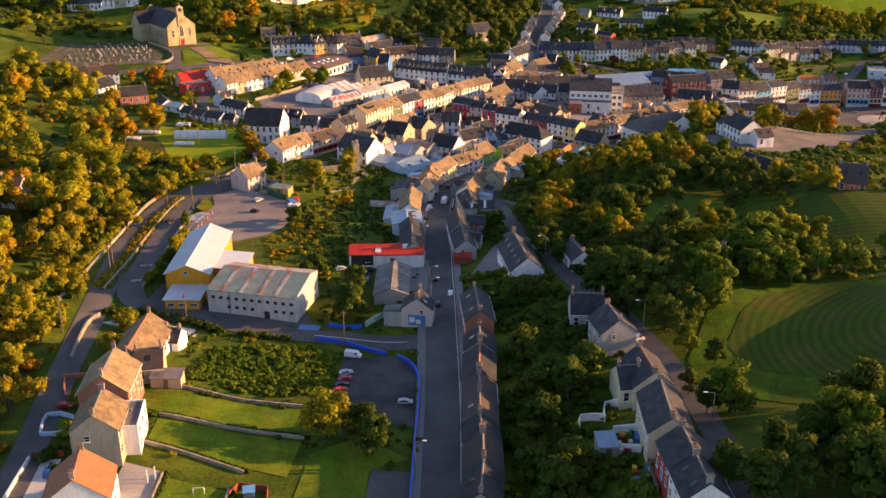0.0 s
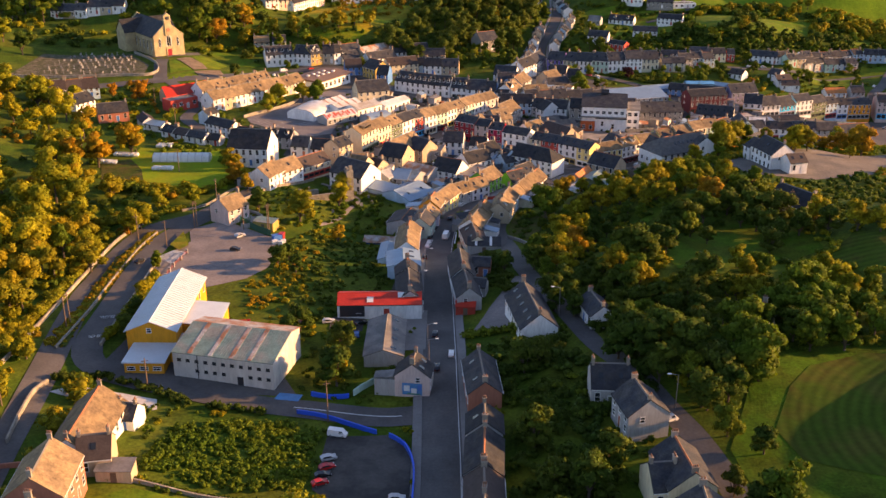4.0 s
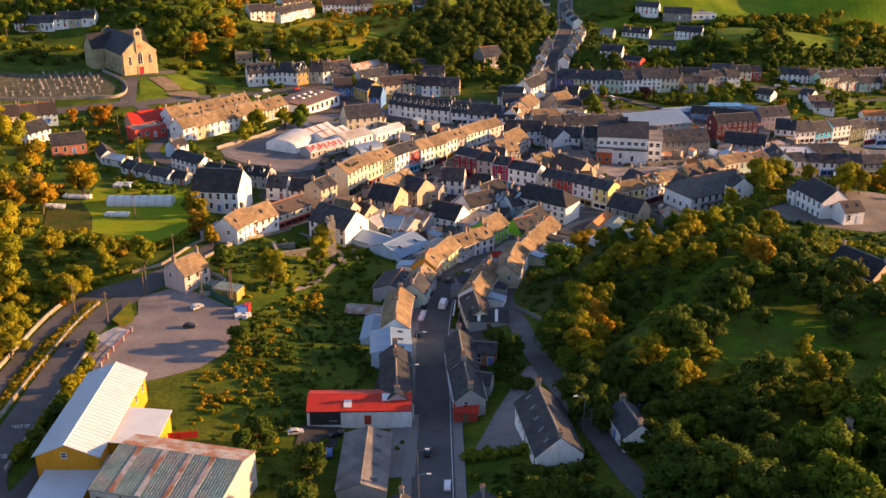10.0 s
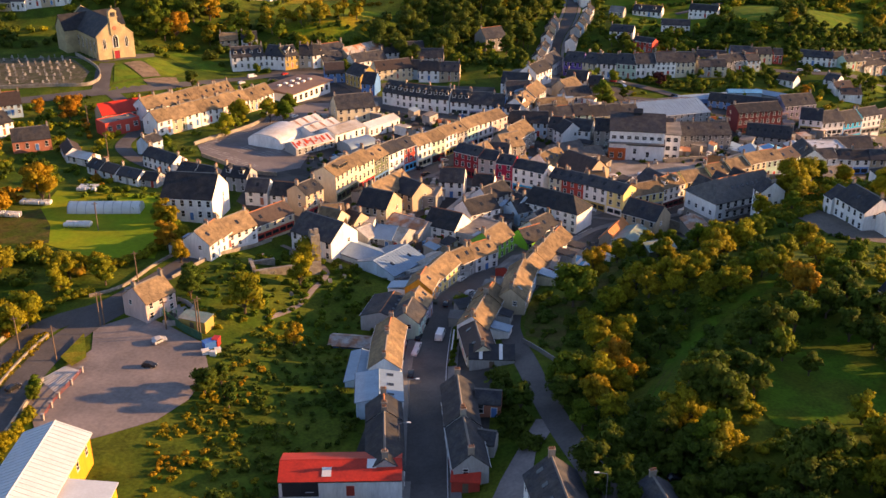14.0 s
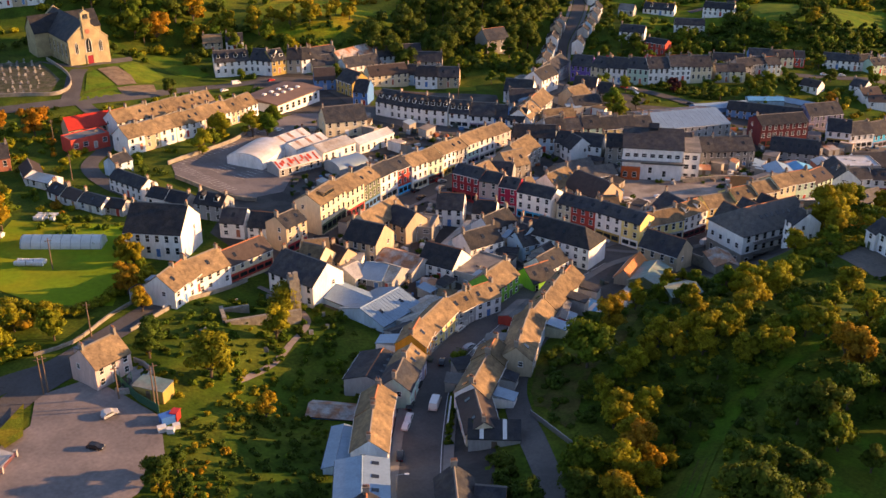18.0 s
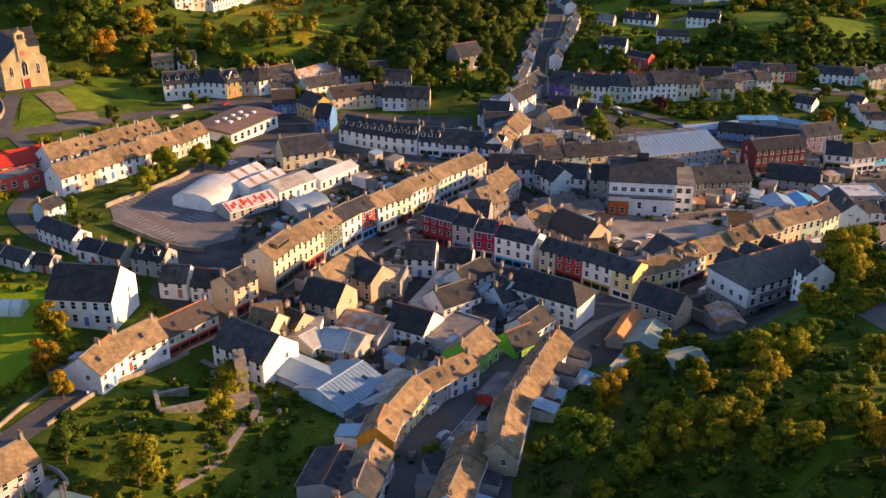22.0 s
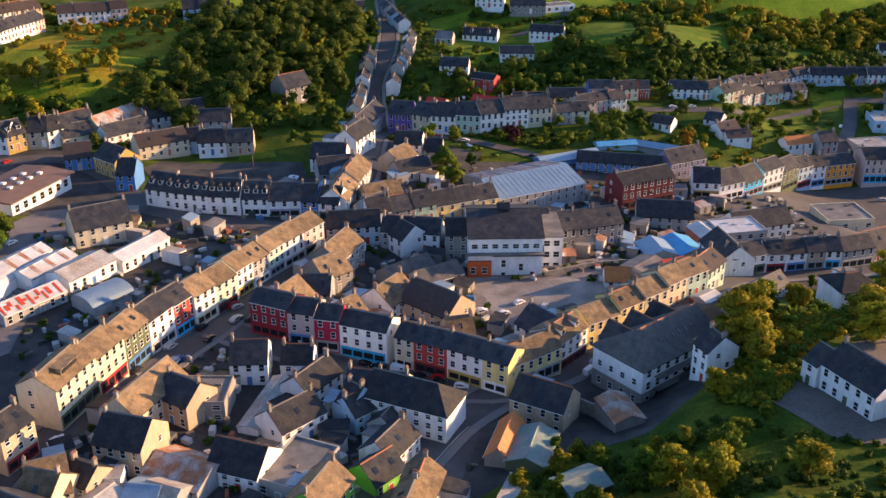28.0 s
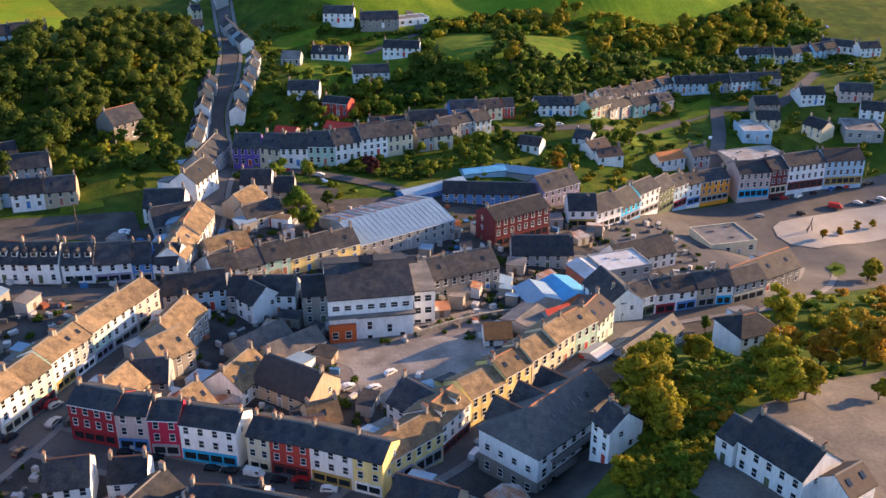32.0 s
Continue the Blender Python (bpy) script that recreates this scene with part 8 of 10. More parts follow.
BANK = [(-80.6, 299.0), (-86.6, 279), (-86.4, 259), (-84.6, 239.7), (-83.6, 226), (-81.2, 226.1), (-82.2, 237.3), (-82.6, 256.2), (-82.0, 278.9), (-80.4, 294)]
sheet("roadside_bank", BANK, 0.34, VERGE, "dry grass bank between the two roads", "bank", cell=2.0)
scrub("bank_tussocks", spread_in(BANK, 170, 0.3, 0.6, 54), "autumn", "golden grass tussocks on the roadside bank", size=0.2, per=36)
scrub("bank_grass", spread_in([(-86.0, 226), (-83.2, 226), (-83.0, 262), (-82.5, 284), (-80.7, 298), (-83.2, 297), (-84.8, 280), (-85.2, 258)], 240, 0.35, 0.8, 51), "autumn", "tall golden grass on the roadside bank", size=0.24, per=40)
scrub("bank_weeds", spread_in([(-86.0, 226), (-83.2, 226), (-83.0, 262), (-82.5, 284), (-80.7, 298), (-83.2, 297), (-84.8, 280), (-85.2, 258)], 120, 0.4, 0.9, 52), "olive", "green weeds on the roadside bank", size=0.24, per=40)
scrub("bracken_patch", spread_in([(-50, 262), (-44, 276), (-41, 290), (-34, 288), (-36, 268), (-40, 254), (-47, 248)], 90, 0.35, 0.8, 53), "autumn", "rusty bracken beside the gravel lot", size=0.26, per=46)


def cover(name, outline, count, rmin, rmax, seed, mix, label, size=0.45, per=60, room=0.4):
    """Rough growth over a stretch of land: bushes of several greens in patches, off the roads, houses, lawns and yards."""
    tones = {}
    for x, y, r in spread_in(outline, count, rmin, rmax, seed, room, True):
        v = math.sin(x * 0.13 + seed) + math.sin(y * 0.11 - seed) + math.sin((x + y) * 0.37) * 0.6 + math.sin(x * 1.7 + y * 2.3)
        tones.setdefault(mix[min(len(mix) - 1, max(0, int((v + 2.4) / 4.8 * len(mix))))], []).append((x, y, r))
    for leaf, spots in tones.items():
        scrub(name, spots, leaf, label, "bushes", size, per)


cover("rough_growth", [(-180, 100), (-62, 100), (-62, 210), (-74, 215), (-80, 340), (-110, 345), (-180, 345)], 750, 0.8, 2.8, 31, ("dark", "green", "olive", "olive", "autumn"), "tangled sunlit growth along the west road")
# mostly dark leaves, coloured for the shade over the back gardens
cover("rough_growth", [(-60, 150), (-4, 150), (-6, 330), (-20, 350), (-56, 345), (-60, 300), (-42, 300), (-40, 262), (-52, 240), (-30, 230), (-28, 205), (-60, 205)], 460, 0.3, 0.9, 32, ("dark", "dark", "green", "olive"), "weeds and brambles in the back gardens", 0.26)
# mix weighted to dark: the east slope's shade set by leaf colour
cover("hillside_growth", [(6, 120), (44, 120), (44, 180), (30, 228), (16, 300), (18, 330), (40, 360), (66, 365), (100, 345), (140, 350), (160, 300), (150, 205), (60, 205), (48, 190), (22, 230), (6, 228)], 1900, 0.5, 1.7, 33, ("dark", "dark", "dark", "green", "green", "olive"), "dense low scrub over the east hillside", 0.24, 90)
cover("hillside_growth", [(100, 100), (200, 100), (220, 420), (180, 420), (150, 350), (160, 300), (120, 200)], 500, 1.0, 3.2, 34, ("dark", "green", "olive"), "dense scrub over the east hillside", 0.5, 50)
cover("garden_growth", [(-200, 345), (-110, 345), (-66, 395), (-80, 430), (-66, 460), (-64, 490), (-100, 505), (-140, 480), (-200, 470)], 360, 0.7, 2.2, 35, ("dark", "green", "olive", "autumn"), "shrubs and rough grass round the west houses", 0.5, 46)
cover("hillside_growth", [(-260, 520), (-150, 545), (-95, 535), (-40, 540), (-10, 545), (30, 545), (48, 570), (60, 690), (20, 700), (-40, 700), (-120, 730), (-260, 700)], 800, 1.2, 3.4, 36, ("dark", "dark", "green", "olive"), "shaded growth on the north hillside", 0.75, 34)
cover("garden_growth", [(56, 520), (170, 510), (330, 515), (345, 640), (262, 640), (230, 610), (140, 600), (130, 660), (70, 700), (56, 580)], 620, 0.7, 2.0, 37, ("dark", "green", "green", "olive"), "hedges and shrubs of the far gardens", 0.6, 36)
cover("hillside_growth", [(100, 590), (230, 596), (345, 640), (345, 720), (300, 690), (256, 656), (200, 690), (100, 680)], 520, 1.4, 3.6, 38, ("dark", "dark", "green", "olive"), "overgrown hillside above the terraces", 0.75, 36)
cover("roadside_growth", [(96, 345), (180, 340), (200, 430), (186, 445), (160, 426), (130, 424), (118, 410), (100, 385)], 230, 0.8, 2.2, 39, ("green", "green", "olive", "autumn"), "sunlit bushes below the square", 0.42, 60)

# the long grey-roofed building with balconies behind the corner
bg = base("guest_house", 84.0, 389.4, -0.6, 28, "long three-storey white building with grey hipped roof and balconies", "building")
g = Geo()
g.box(-11.4, 11.4, -6.5, 6.5, -4, 3.0, 1), g.box(-11.4, 11.4, -6.5, 6.5, 3.0, 8.4, 0)
part("wall", g, [WALL["white"], WALL["stone"]], bg)
rf = part("roof", roof_geo(22.8, 13, 8.4, 4.2, (5.5, 0.0), over=0.5, verge=0.4), [ROOF["greyslate"], ROOF["redtile"], DARK], bg)
for k in range(6):
    sk = Geo()
    sk.box(-0.4, 0.4, -0.6, 0.6, 0, 0.08)
    ob = part("skylight", sk, GLASS, rf)
    ob.matrix_basis = pose(-3.0 + k * 1.9, -3.2, 8.4 + 4.2 - 3.2 * 4.2 / 6.5 + 0.17, math.degrees(math.atan(4.2 / 6.5)))
for k in range(3):
    cross = roof_geo(8.0, 5.2, 8.6, 3.2, over=0.3)
    ob = part("cross_gable", cross, [ROOF["slate"], ROOF["redtile"], DARK], bg)
    ob.matrix_basis = pose(-6.0 + k * 6.6, 3.6, 0, 0, 0, 90)
for s in range(2):
    for k in range(8):
        window(bg, -9.6 + k * 2.75, -6.5, 3.5 + s * 2.7, 0, 1.1, 1.6)
for k in range(4):
    window(bg, -11.4, -4.5 + k * 3.0, 4.4, -90, 1.0, 1.2)
for s in range(2):
    g = Geo()
    g.box(-8, 10, -7.9, -6.5, 3.0 + s * 2.7, 3.15 + s * 2.7)
    deck = part("balcony", g, ROOF["felt"], bg)
    r = Geo()
    r.box(-8, 10, -7.92, -7.86, 4.1 + s * 2.7, 4.16 + s * 2.7)
    part("rail", r, IRON, deck)
    for k in range(10):
        r = Geo()
        r.box(-8 + k * 2.0 - 0.04, -8 + k * 2.0 + 0.04, -7.92, -7.86, 3.15 + s * 2.7, 4.1 + s * 2.7)
        part("post", r, IRON, deck)
g = Geo()
for k in range(12):
    g.box(2 + k * 0.3, 2.35 + k * 0.3, -9.2, -8.0, -0.4 + k * 0.29, -0.3 + k * 0.29)
part("outside_stair", g, IRON, bg)

for k in range(8):
    window(bg, -9.6 + k * 2.75, -6.5, 0.2, 0, 1.1, 1.7)
for k in range(4):
    window(bg, -11.4, -4.5 + k * 3.0, 0.4, -90, 1.0, 1.5)
# blue walls and the covered market sheds
house(106.0, 521.0, -4.4, 14, 22, 6, 3.6, 1.0, "blue", "sheet", chim=(0, 0), gable=False, front=False, label="open shed with vivid blue wall and grey sheet roof", name="shed", category="shed")
house(126.0, 531.0, -5.0, -2, 14, 5, 3.8, 0.8, "paleblue", "bluesheet", chim=(0, 0), gable=False, front=False, label="low shed with pale blue sheet roof", name="shed", category="shed")
house(140.0, 527.0, -5.6, -38, 22, 6, 3.8, 1.0, "grey", "sheet", chim=(0, 0), gable=False, front=False, label="open-sided shed with dull blue sheet roof", name="shed", category="shed")


# ---- front gardens and back yards near the start ----
def picket(name, points, height, width, material, label, category="fence"):
    """A run of upright boards between two rails."""
    top = base(name, points[0][0], points[0][1], 0, 0, label, category)
    x0, y0 = points[0]
    for a, b in zip(points, points[1:]):
        run = math.hypot(b[0] - a[0], b[1] - a[1])
        n = max(2, int(run / 0.9))
        for k in range(n):
            t0, t1 = k / n, (k + 0.94) / n
            p, q = [(a[0] + (b[0] - a[0]) * t - x0, a[1] + (b[1] - a[1]) * t - y0) for t in (t0, t1)]
            z = min(ground(p[0] + x0, p[1] + y0), ground(q[0] + x0, q[1] + y0))
            d = Vector((q[1] - p[1], p[0] - q[0], 0)).normalized() * width / 2
            g = Geo()
            low = [(p[0] - d.x, p[1] - d.y), (q[0] - d.x, q[1] - d.y), (q[0] + d.x, q[1] + d.y), (p[0] + d.x, p[1] + d.y)]
            for zz, flip in ((z - 0.3, True), (z + height, False)):
                f = [(u, v, zz) for u, v in low]
                g.face(f[::-1] if not flip else f)
            for i in range(4):
                (u0, v0), (u1, v1) = low[i], low[(i + 1) % 4]
                g.face([(u0, v0, z - 0.3), (u0, v0, z + height), (u1, v1, z + height), (u1, v1, z - 0.3)])
            part("board", g, material, top)
    return top


def lean_to(x, y, yaw, L, D, h, fall, wall, roof, label, name="shed", lift=0.0):
    """A small shed with one sloping roof."""
    top = base(name, x, y, ground(x, y) + lift, yaw, label, "shed")
    g = Geo()
    g.prism([(-D / 2, -1.2), (D / 2, -1.2), (D / 2, h + fall), (-D / 2, h)], -L / 2, L / 2)
    part("wall", g, WALL[wall], top)
    g = Geo()
    g.prism([(-D / 2 - 0.2, h - 0.02), (D / 2 + 0.1, h + fall + 0.03), (D / 2 + 0.1, h + fall + 0.13), (-D / 2 - 0.2, h + 0.08)], -L / 2 - 0.15, L / 2 + 0.15)
    part("roof", g, ROOF[roof], top)
    g = Geo()
    g.box(-0.5, 0.5, -D / 2 - 0.05, -D / 2 + 0.02, 0, min(1.9, h - 0.15))
    part("door", g, WOOD, top)
    return top


BRICKRED = mat("red_fence_paint", (0.30, 0.06, 0.035), rough=0.8, vary=0.25)
PALECON = mat("pale_concrete", (0.52, 0.50, 0.47), rough=0.9, vary=0.2, scale=0.3, fine=2.0)
for line in ([(-72.5, 155.8), (-73.5, 162.5), (-68.4, 161.6), (-67.6, 156.6), (-72.5, 155.8)],):
    wall_line("front_wall", line, 0.9, 0.35, mat("blue_white_wall", (0.42, 0.56, 0.72), rough=0.8, vary=0.2), "low pale blue garden wall round a lawn")
sheet("front_lawn", [(-72.1, 156.2), (-73.0, 162.0), (-68.8, 161.3), (-68.0, 157.0)], 0.1, LAWN, "small front lawn", "lawn", cell=3.0)
picket("red_fence", [(-71.3, 148.8), (-66.0, 149.6)], 1.2, 0.12, BRICKRED, "low brick-red panelled garden fence")
sheet("white_drive", [(-70.6, 132), (-71.2, 147.9), (-66.2, 148.6), (-64.5, 138.1), (-64.4, 132)], 0.12, PALECON, "pale concrete front drive", "driveway", cell=3.0)
wall_line("front_wall", [(-71.4, 132), (-71.6, 148.4)], 0.9, 0.3, TRIM, "white painted drive wall")
wall_line("front_wall", [(-75.7, 176.9), (-70.1, 178.0)], 1.0, 0.3, WALL["brick"], "brick-red garden wall")
wall_line("front_wall", [(-75.0, 176.0), (-73.7, 172.0), (-72.2, 168.6)], 1.0, 0.3, WALL["brick"], "brick-red garden wall")
sheet("side_drive", [(-77.7, 206.6), (-72.7, 205.0), (-61.4, 199.1), (-55.2, 202.0), (-56.4, 206.3), (-64.1, 208.4), (-73.9, 210.4)], 0.13, PALECON, "pale concrete drive behind the hedge", "driveway", cell=3.0)
wall_line("front_wall", [(-77.0, 185.3), (-78.5, 193.4), (-80.0, 205.0), (-79.0, 210.0)], 1.1, 0.35, STONE, "stone front garden wall")
block(-55.6, 154.6, ground(-55.6, 154.6), 97, 9.0, 4.4, 5.4, 0, "white", "felt", cols=3, name="rear_extension_block", label="white flat-roofed rear extension of a tall house")
lean_to(-54.3, 174.9, 0, 6.0, 3.2, 2.2, 0.5, "tan", "felt", "small timber shed with dark felt roof")
gl = base("football_goal", -40.7, 140.6, ground(-40.7, 140.6), 5, "small white metal football goal on the lawn", "goal")
for a, b in (((-0.9, 0, 0), (-0.9, 0, 1.3)), ((0.9, 0, 0), (0.9, 0, 1.3)), ((-0.9, 0, 1.3), (0.9, 0, 1.3)), ((-0.9, 0, 1.3), (-0.9, 0.9, 0)), ((0.9, 0, 1.3), (0.9, 0.9, 0))):
    g = Geo()
    g.tube(a, b, 0.05, 0.05, 6)
    part("bar", g, TRIM, gl)
for px, py in ((-49.6, 142.5), (-48.6, 143.6)):
    g = Geo()
    g.tube((0, 0, -0.4), (0, 0, 2.6), 0.09, 0.08, 8), g.tube((-0.02, 0, 2.5), (0.02, 0, 2.75), 0.14, 0.05, 8)
    put("washing_post", g, TRIM, px, py, ground(px, py), 0, "white washing line post in a yard", "post")
picket("red_fence", [(-35.6, 140.2), (-34.6, 143.1), (-29.6, 142.7), (-29.0, 138.0)], 1.2, 0.12, BRICKRED, "brick-red panelled garden fence")
lean_to(-32.4, 141.0, 10, 1.8, 1.4, 1.3, 0.3, "blue", "bluesheet", "small blue plastic playhouse", "playhouse")
for line in ([(29.8, 160.6), (30.4, 164.8), (34.0, 164.9)], [(25.0, 159.2), (25.6, 162.2), (29.8, 161.2)], [(30.7, 157.1), (36.0, 156.5)], [(30.9, 151.6), (34.5, 149.6)]):
    wall_line("yard_wall", line, 1.5, 0.25, TRIM, "white painted back yard wall")
lean_to(28.8, 152.0, 4, 3.4, 4.4, 2.2, 0.4, "grey", "sheet", "open shed with pale blue sheet roof", lift=0.2)
picket("yard_fence", [(34.8, 149.8), (34.7, 143.0), (34.6, 135.7)], 1.5, 0.1, WOOD, "grey timber yard fence")
jr = random.Random(4)
TOYS = [mat("plastic_" + n, c, rough=0.5, vary=0.1) for n, c in (("red", (0.45, 0.03, 0.03)), ("blue", (0.04, 0.15, 0.45)), ("white", (0.65, 0.65, 0.63)), ("green", (0.04, 0.18, 0.08)), ("yellow", (0.55, 0.35, 0.03)))]
for k in range(22):
    px, py = (jr.uniform(30.5, 35), jr.uniform(150.2, 156)) if k < 16 else (jr.uniform(32, 35), jr.uniform(140, 148))
    g = Geo()
    w, d, hh = jr.uniform(0.25, 0.6), jr.uniform(0.25, 0.5), jr.uniform(0.35, 0.9)
    g.box(-w, w, -d, d, -0.1, hh), g.box(-w * 1.08, w * 1.08, -d * 1.08, d * 1.08, hh, hh + 0.08)
    put("storage_box", g, TOYS[k % 5], px, py, ground(px, py), jr.uniform(0, 180), "lidded plastic storage box standing in a back yard", "box", "boxes in the yard")

lean_to(5.3, 249.3, -4, 4.6, 3.8, 2.2, 1.3, "red", "red", "bright red sheet-roofed lean-to at the end of a terrace")

# ---- the red barn, the long shed and their yard ----
SHEETW = mat("white_roof_panel", (0.66, 0.66, 0.64), rough=0.5, vary=0.15)
sheet("barn_yard", [(-9.3, 228), (-3.8, 228), (-3.8, 251), (-9, 251)], 0.2, PAVE, "paved yard beside the street", "yard", cell=3.0)
sheet("barn_yard", [(-26, 238.6), (-18.4, 238.6), (-18.4, 246.2), (-26, 246.2)], 0.15, YARD, "muddy yard behind the barn", "yard", cell=3.0)


def thing_at(kind, x, y):
    """The top-level thing of a kind that stands nearest to a spot."""
    return min((o for o in scene.objects if o.name.startswith(kind) and o.parent is None), key=lambda o: (o.location.x - x) ** 2 + (o.location.y - y) ** 2)


barn = thing_at("house", -15.0, 249.6)
for px, py in ((-2.2, -2.3), (5.0, -0.9)):
    g = Geo()
    g.box(-0.75, 0.75, -0.9, 0.9, 0, 0.06)
    part("roof_panel", g, SHEETW, barn, "white patch sheet").matrix_basis = pose(px, py, 4.25 + py * 1.3 / 3.7 + 0.2, math.degrees(math.atan(1.3 / 3.7)))
for px, w, hh, m, text in ((-6.4, 2.9, 2.8, DARK, "dark grey sliding doors"), (1.6, 0.65, 1.9, WALL["red2"], "red wooden door")):
    g = Geo()
    g.box(-w, w, -0.1, 0.0, 0, hh), g.box(-0.04, 0.04, -0.14, -0.1, 0, hh)
    part("barn_door", g, m, barn, text).matrix_basis = pose(px, -3.7, 0)

# ---- lettering and a barrier on the hall road ----
for px, py in ((-77.6, 242.4), (-77.5, 232.2)):
    txt = bpy.data.curves.new("road_lettering", "FONT")
    txt.body, txt.size, txt.align_x, txt.align_y, txt.extrude = "SLOW", 1.5, "CENTER", "CENTER", 0.01
    txt.materials.append(PAINTW)
    ob = tagged(new("road_lettering", txt), "white painted SLOW lettering on the road", "road marking", "", "structure")
    dz = math.degrees(math.atan((ground(px, py + 3) - ground(px, py - 3)) / 6))
    dx = math.degrees(math.atan((ground(px + 2, py) - ground(px - 2, py)) / 4))
    ob.matrix_world = pose(px, py, ground(px, py) + 0.24, dz, -dx, 180) @ Matrix.Diagonal((0.9, 1.2, 1.0, 1.0))
picket("play_fence", [(-49.4, 239.4), (-46.8, 239.8), (-44.0, 240.4)], 1.4, 0.1, TOYS[0], "bright red and coloured panel fence by the hall")
lean_to(-50.8, 301.6, -20, 6.4, 3.4, 2.4, 0.3, "mustard", "greensheet", "small cabin with pale sheet roof", "cabin")
picket("green_fence", [(-58.7, 305.2), (-53.0, 299.4), (-48.4, 296.0)], 1.9, 0.08, mat("green_mesh", (0.02, 0.10, 0.06), rough=0.7), "dark green panel fence beside the gravel lot")
g = Geo()
for k in range(9):
    t = k / 9
    ax, ay, bx, by = -76.1 + 4.8 * t, 279.9 - 4.4 * t, -72.9 + 4.0 * t, 285.1 - 1.6 * t
    z = ground((ax + bx) / 2, (ay + by) / 2) + 0.2
    d = (0.25, -0.22)
    g.face([(ax, ay, z), (ax + d[0], ay + d[1], z), (bx + d[0], by + d[1], z), (bx, by, z)])
put("hatched_marking", g, PAINTW, 0, 0, 0, 0, "white hatched lines across the slip road", "road marking", kind="structure")

# ---- sheds by the corner ----
blue_shed = thing_at("shed", 36.8, 346.4)
for k in range(4):
    g = Geo()
    g.box(-0.5, 0.5, -1.3, 1.3, 0, 0.05)
    part("roof_stripe", g, SHEETW, blue_shed, "white sheet stripe").matrix_basis = pose(-3.0 + 2.0 * k, -1.3, 2.4 + 0.9 - 1.3 * 0.36 + 0.2, math.degrees(math.atan(0.36)))
lean_to(43.8, 350.2, 58, 8.0, 2.6, 2.2, 0.5, "white", "whitesheet", "narrow white-roofed garden shed")

# ---- small sheds and walls in the back yards of the town ----
yr = random.Random(12)
TOWN = [(-45, 366), (-12, 336), (-8, 300), (10, 300), (35, 352), (60, 400), (110, 425), (165, 440), (168, 498), (120, 516), (60, 512), (20, 500), (-30, 500), (-50, 470), (-40, 400)]
made, left = 0, 9000
while made < 105 and left:
    left -= 1
    px, py = yr.uniform(-50, 168), yr.uniform(300, 516)
    if within(TOWN, px, py) and clear(px, py, 0.2) and not any(within(o, px, py) for o in PLOTS if o is not PLOTS[0]):
        w, d = yr.uniform(2.5, 5.5), yr.uniform(2.0, 4.0)
        lean_to(px, py, yr.choice([58, -32, 148, 20, -10]), w, d, yr.uniform(2.0, 3.2), yr.uniform(0.2, 0.7), yr.choice(["grey", "stone", "white", "grey", "stone"]),
                yr.choice(["felt", "whitesheet", "sheet", "slate", "rust", "felt", "slate", "slate", "tan"]), "small back yard shed with a lean-to roof")
        HOUSES.append((px, py, w / 2))
        made += 1
scrub("yard_weeds", [q for q in spread_in(TOWN, 420, 0.4, 1.3, 41, 0.1) if not within(COURT, q[0], q[1])], "dark", "weeds and shrubs in the town yards", per=70)
scrub("gorse", [q for q in spread_in([(-140, 610), (-90, 580), (-30, 600), (-20, 640), (-50, 700), (-100, 720), (-150, 690)], 240, 0.8, 2.4, 43) if math.sin(q[0] * 0.09) + math.sin(q[1] * 0.13 + 1) > 0.1], "autumn", "rusty bracken and gorse in patches on the pasture", size=0.6, per=30)

# ---- the painted gable by the junction ----
mural = base("mural_panel", 0, 0, 0, 0, "blue and white painted mural on a gable wall", "mural")
for x0, x1, z0, z1, dy, m in ((-2.0, 2.0, 0.4, 3.0, 0.0, BAY), (-1.7, -0.5, 1.2, 2.5, -0.03, SHEETW), (-0.2, 0.9, 0.8, 1.9, -0.03, SHEETW), (1.1, 1.8, 1.5, 2.7, -0.03, TOYS[1]), (-1.0, 1.6, 0.5, 0.75, -0.03, TOYS[3])):
    g = Geo()
    g.box(x0, x1, dy - 0.06, 0.0, z0, z1)
    part("panel", g, m, mural)
mural.matrix_world = pose(-5.7, 211.8, 9.1, 0, 0, 83) @ pose(-2.80, 0, 0, 0, 0, -90)

# ---- clutter of the back yards, and more parked cars ----
JUNK = mat("yard_junk", (0.22, 0.20, 0.18), rough=0.8, vary=0.3)
jn, jk = JUNK.node_tree.nodes, JUNK.node_tree.links
jg, jr2 = jn.new("ShaderNodeNewGeometry"), jn.new("ShaderNodeValToRGB")
jr2.color_ramp.interpolation = "CONSTANT"
for pos, col in ((0.0, (0.10, 0.10, 0.10)), (0.25, (0.42, 0.41, 0.39)), (0.45, (0.20, 0.15, 0.11)), (0.62, (0.05, 0.07, 0.06)), (0.74, (0.50, 0.50, 0.48)), (0.88, (0.30, 0.10, 0.05)), (0.95, (0.05, 0.16, 0.34))):
    el = jr2.color_ramp.elements[0] if pos == 0 else jr2.color_ramp.elements.new(pos)
    el.position, el.color = pos, (*col, 1)
jr2.color_ramp.elements.remove(jr2.color_ramp.elements[-1])
jk.new(jg.outputs["Random Per Island"], jr2.inputs[0]), jk.new(jr2.outputs[0], jn["Principled BSDF"].inputs["Base Color"])
cg, cr, count, left = Geo(), random.Random(77), 0, 30000
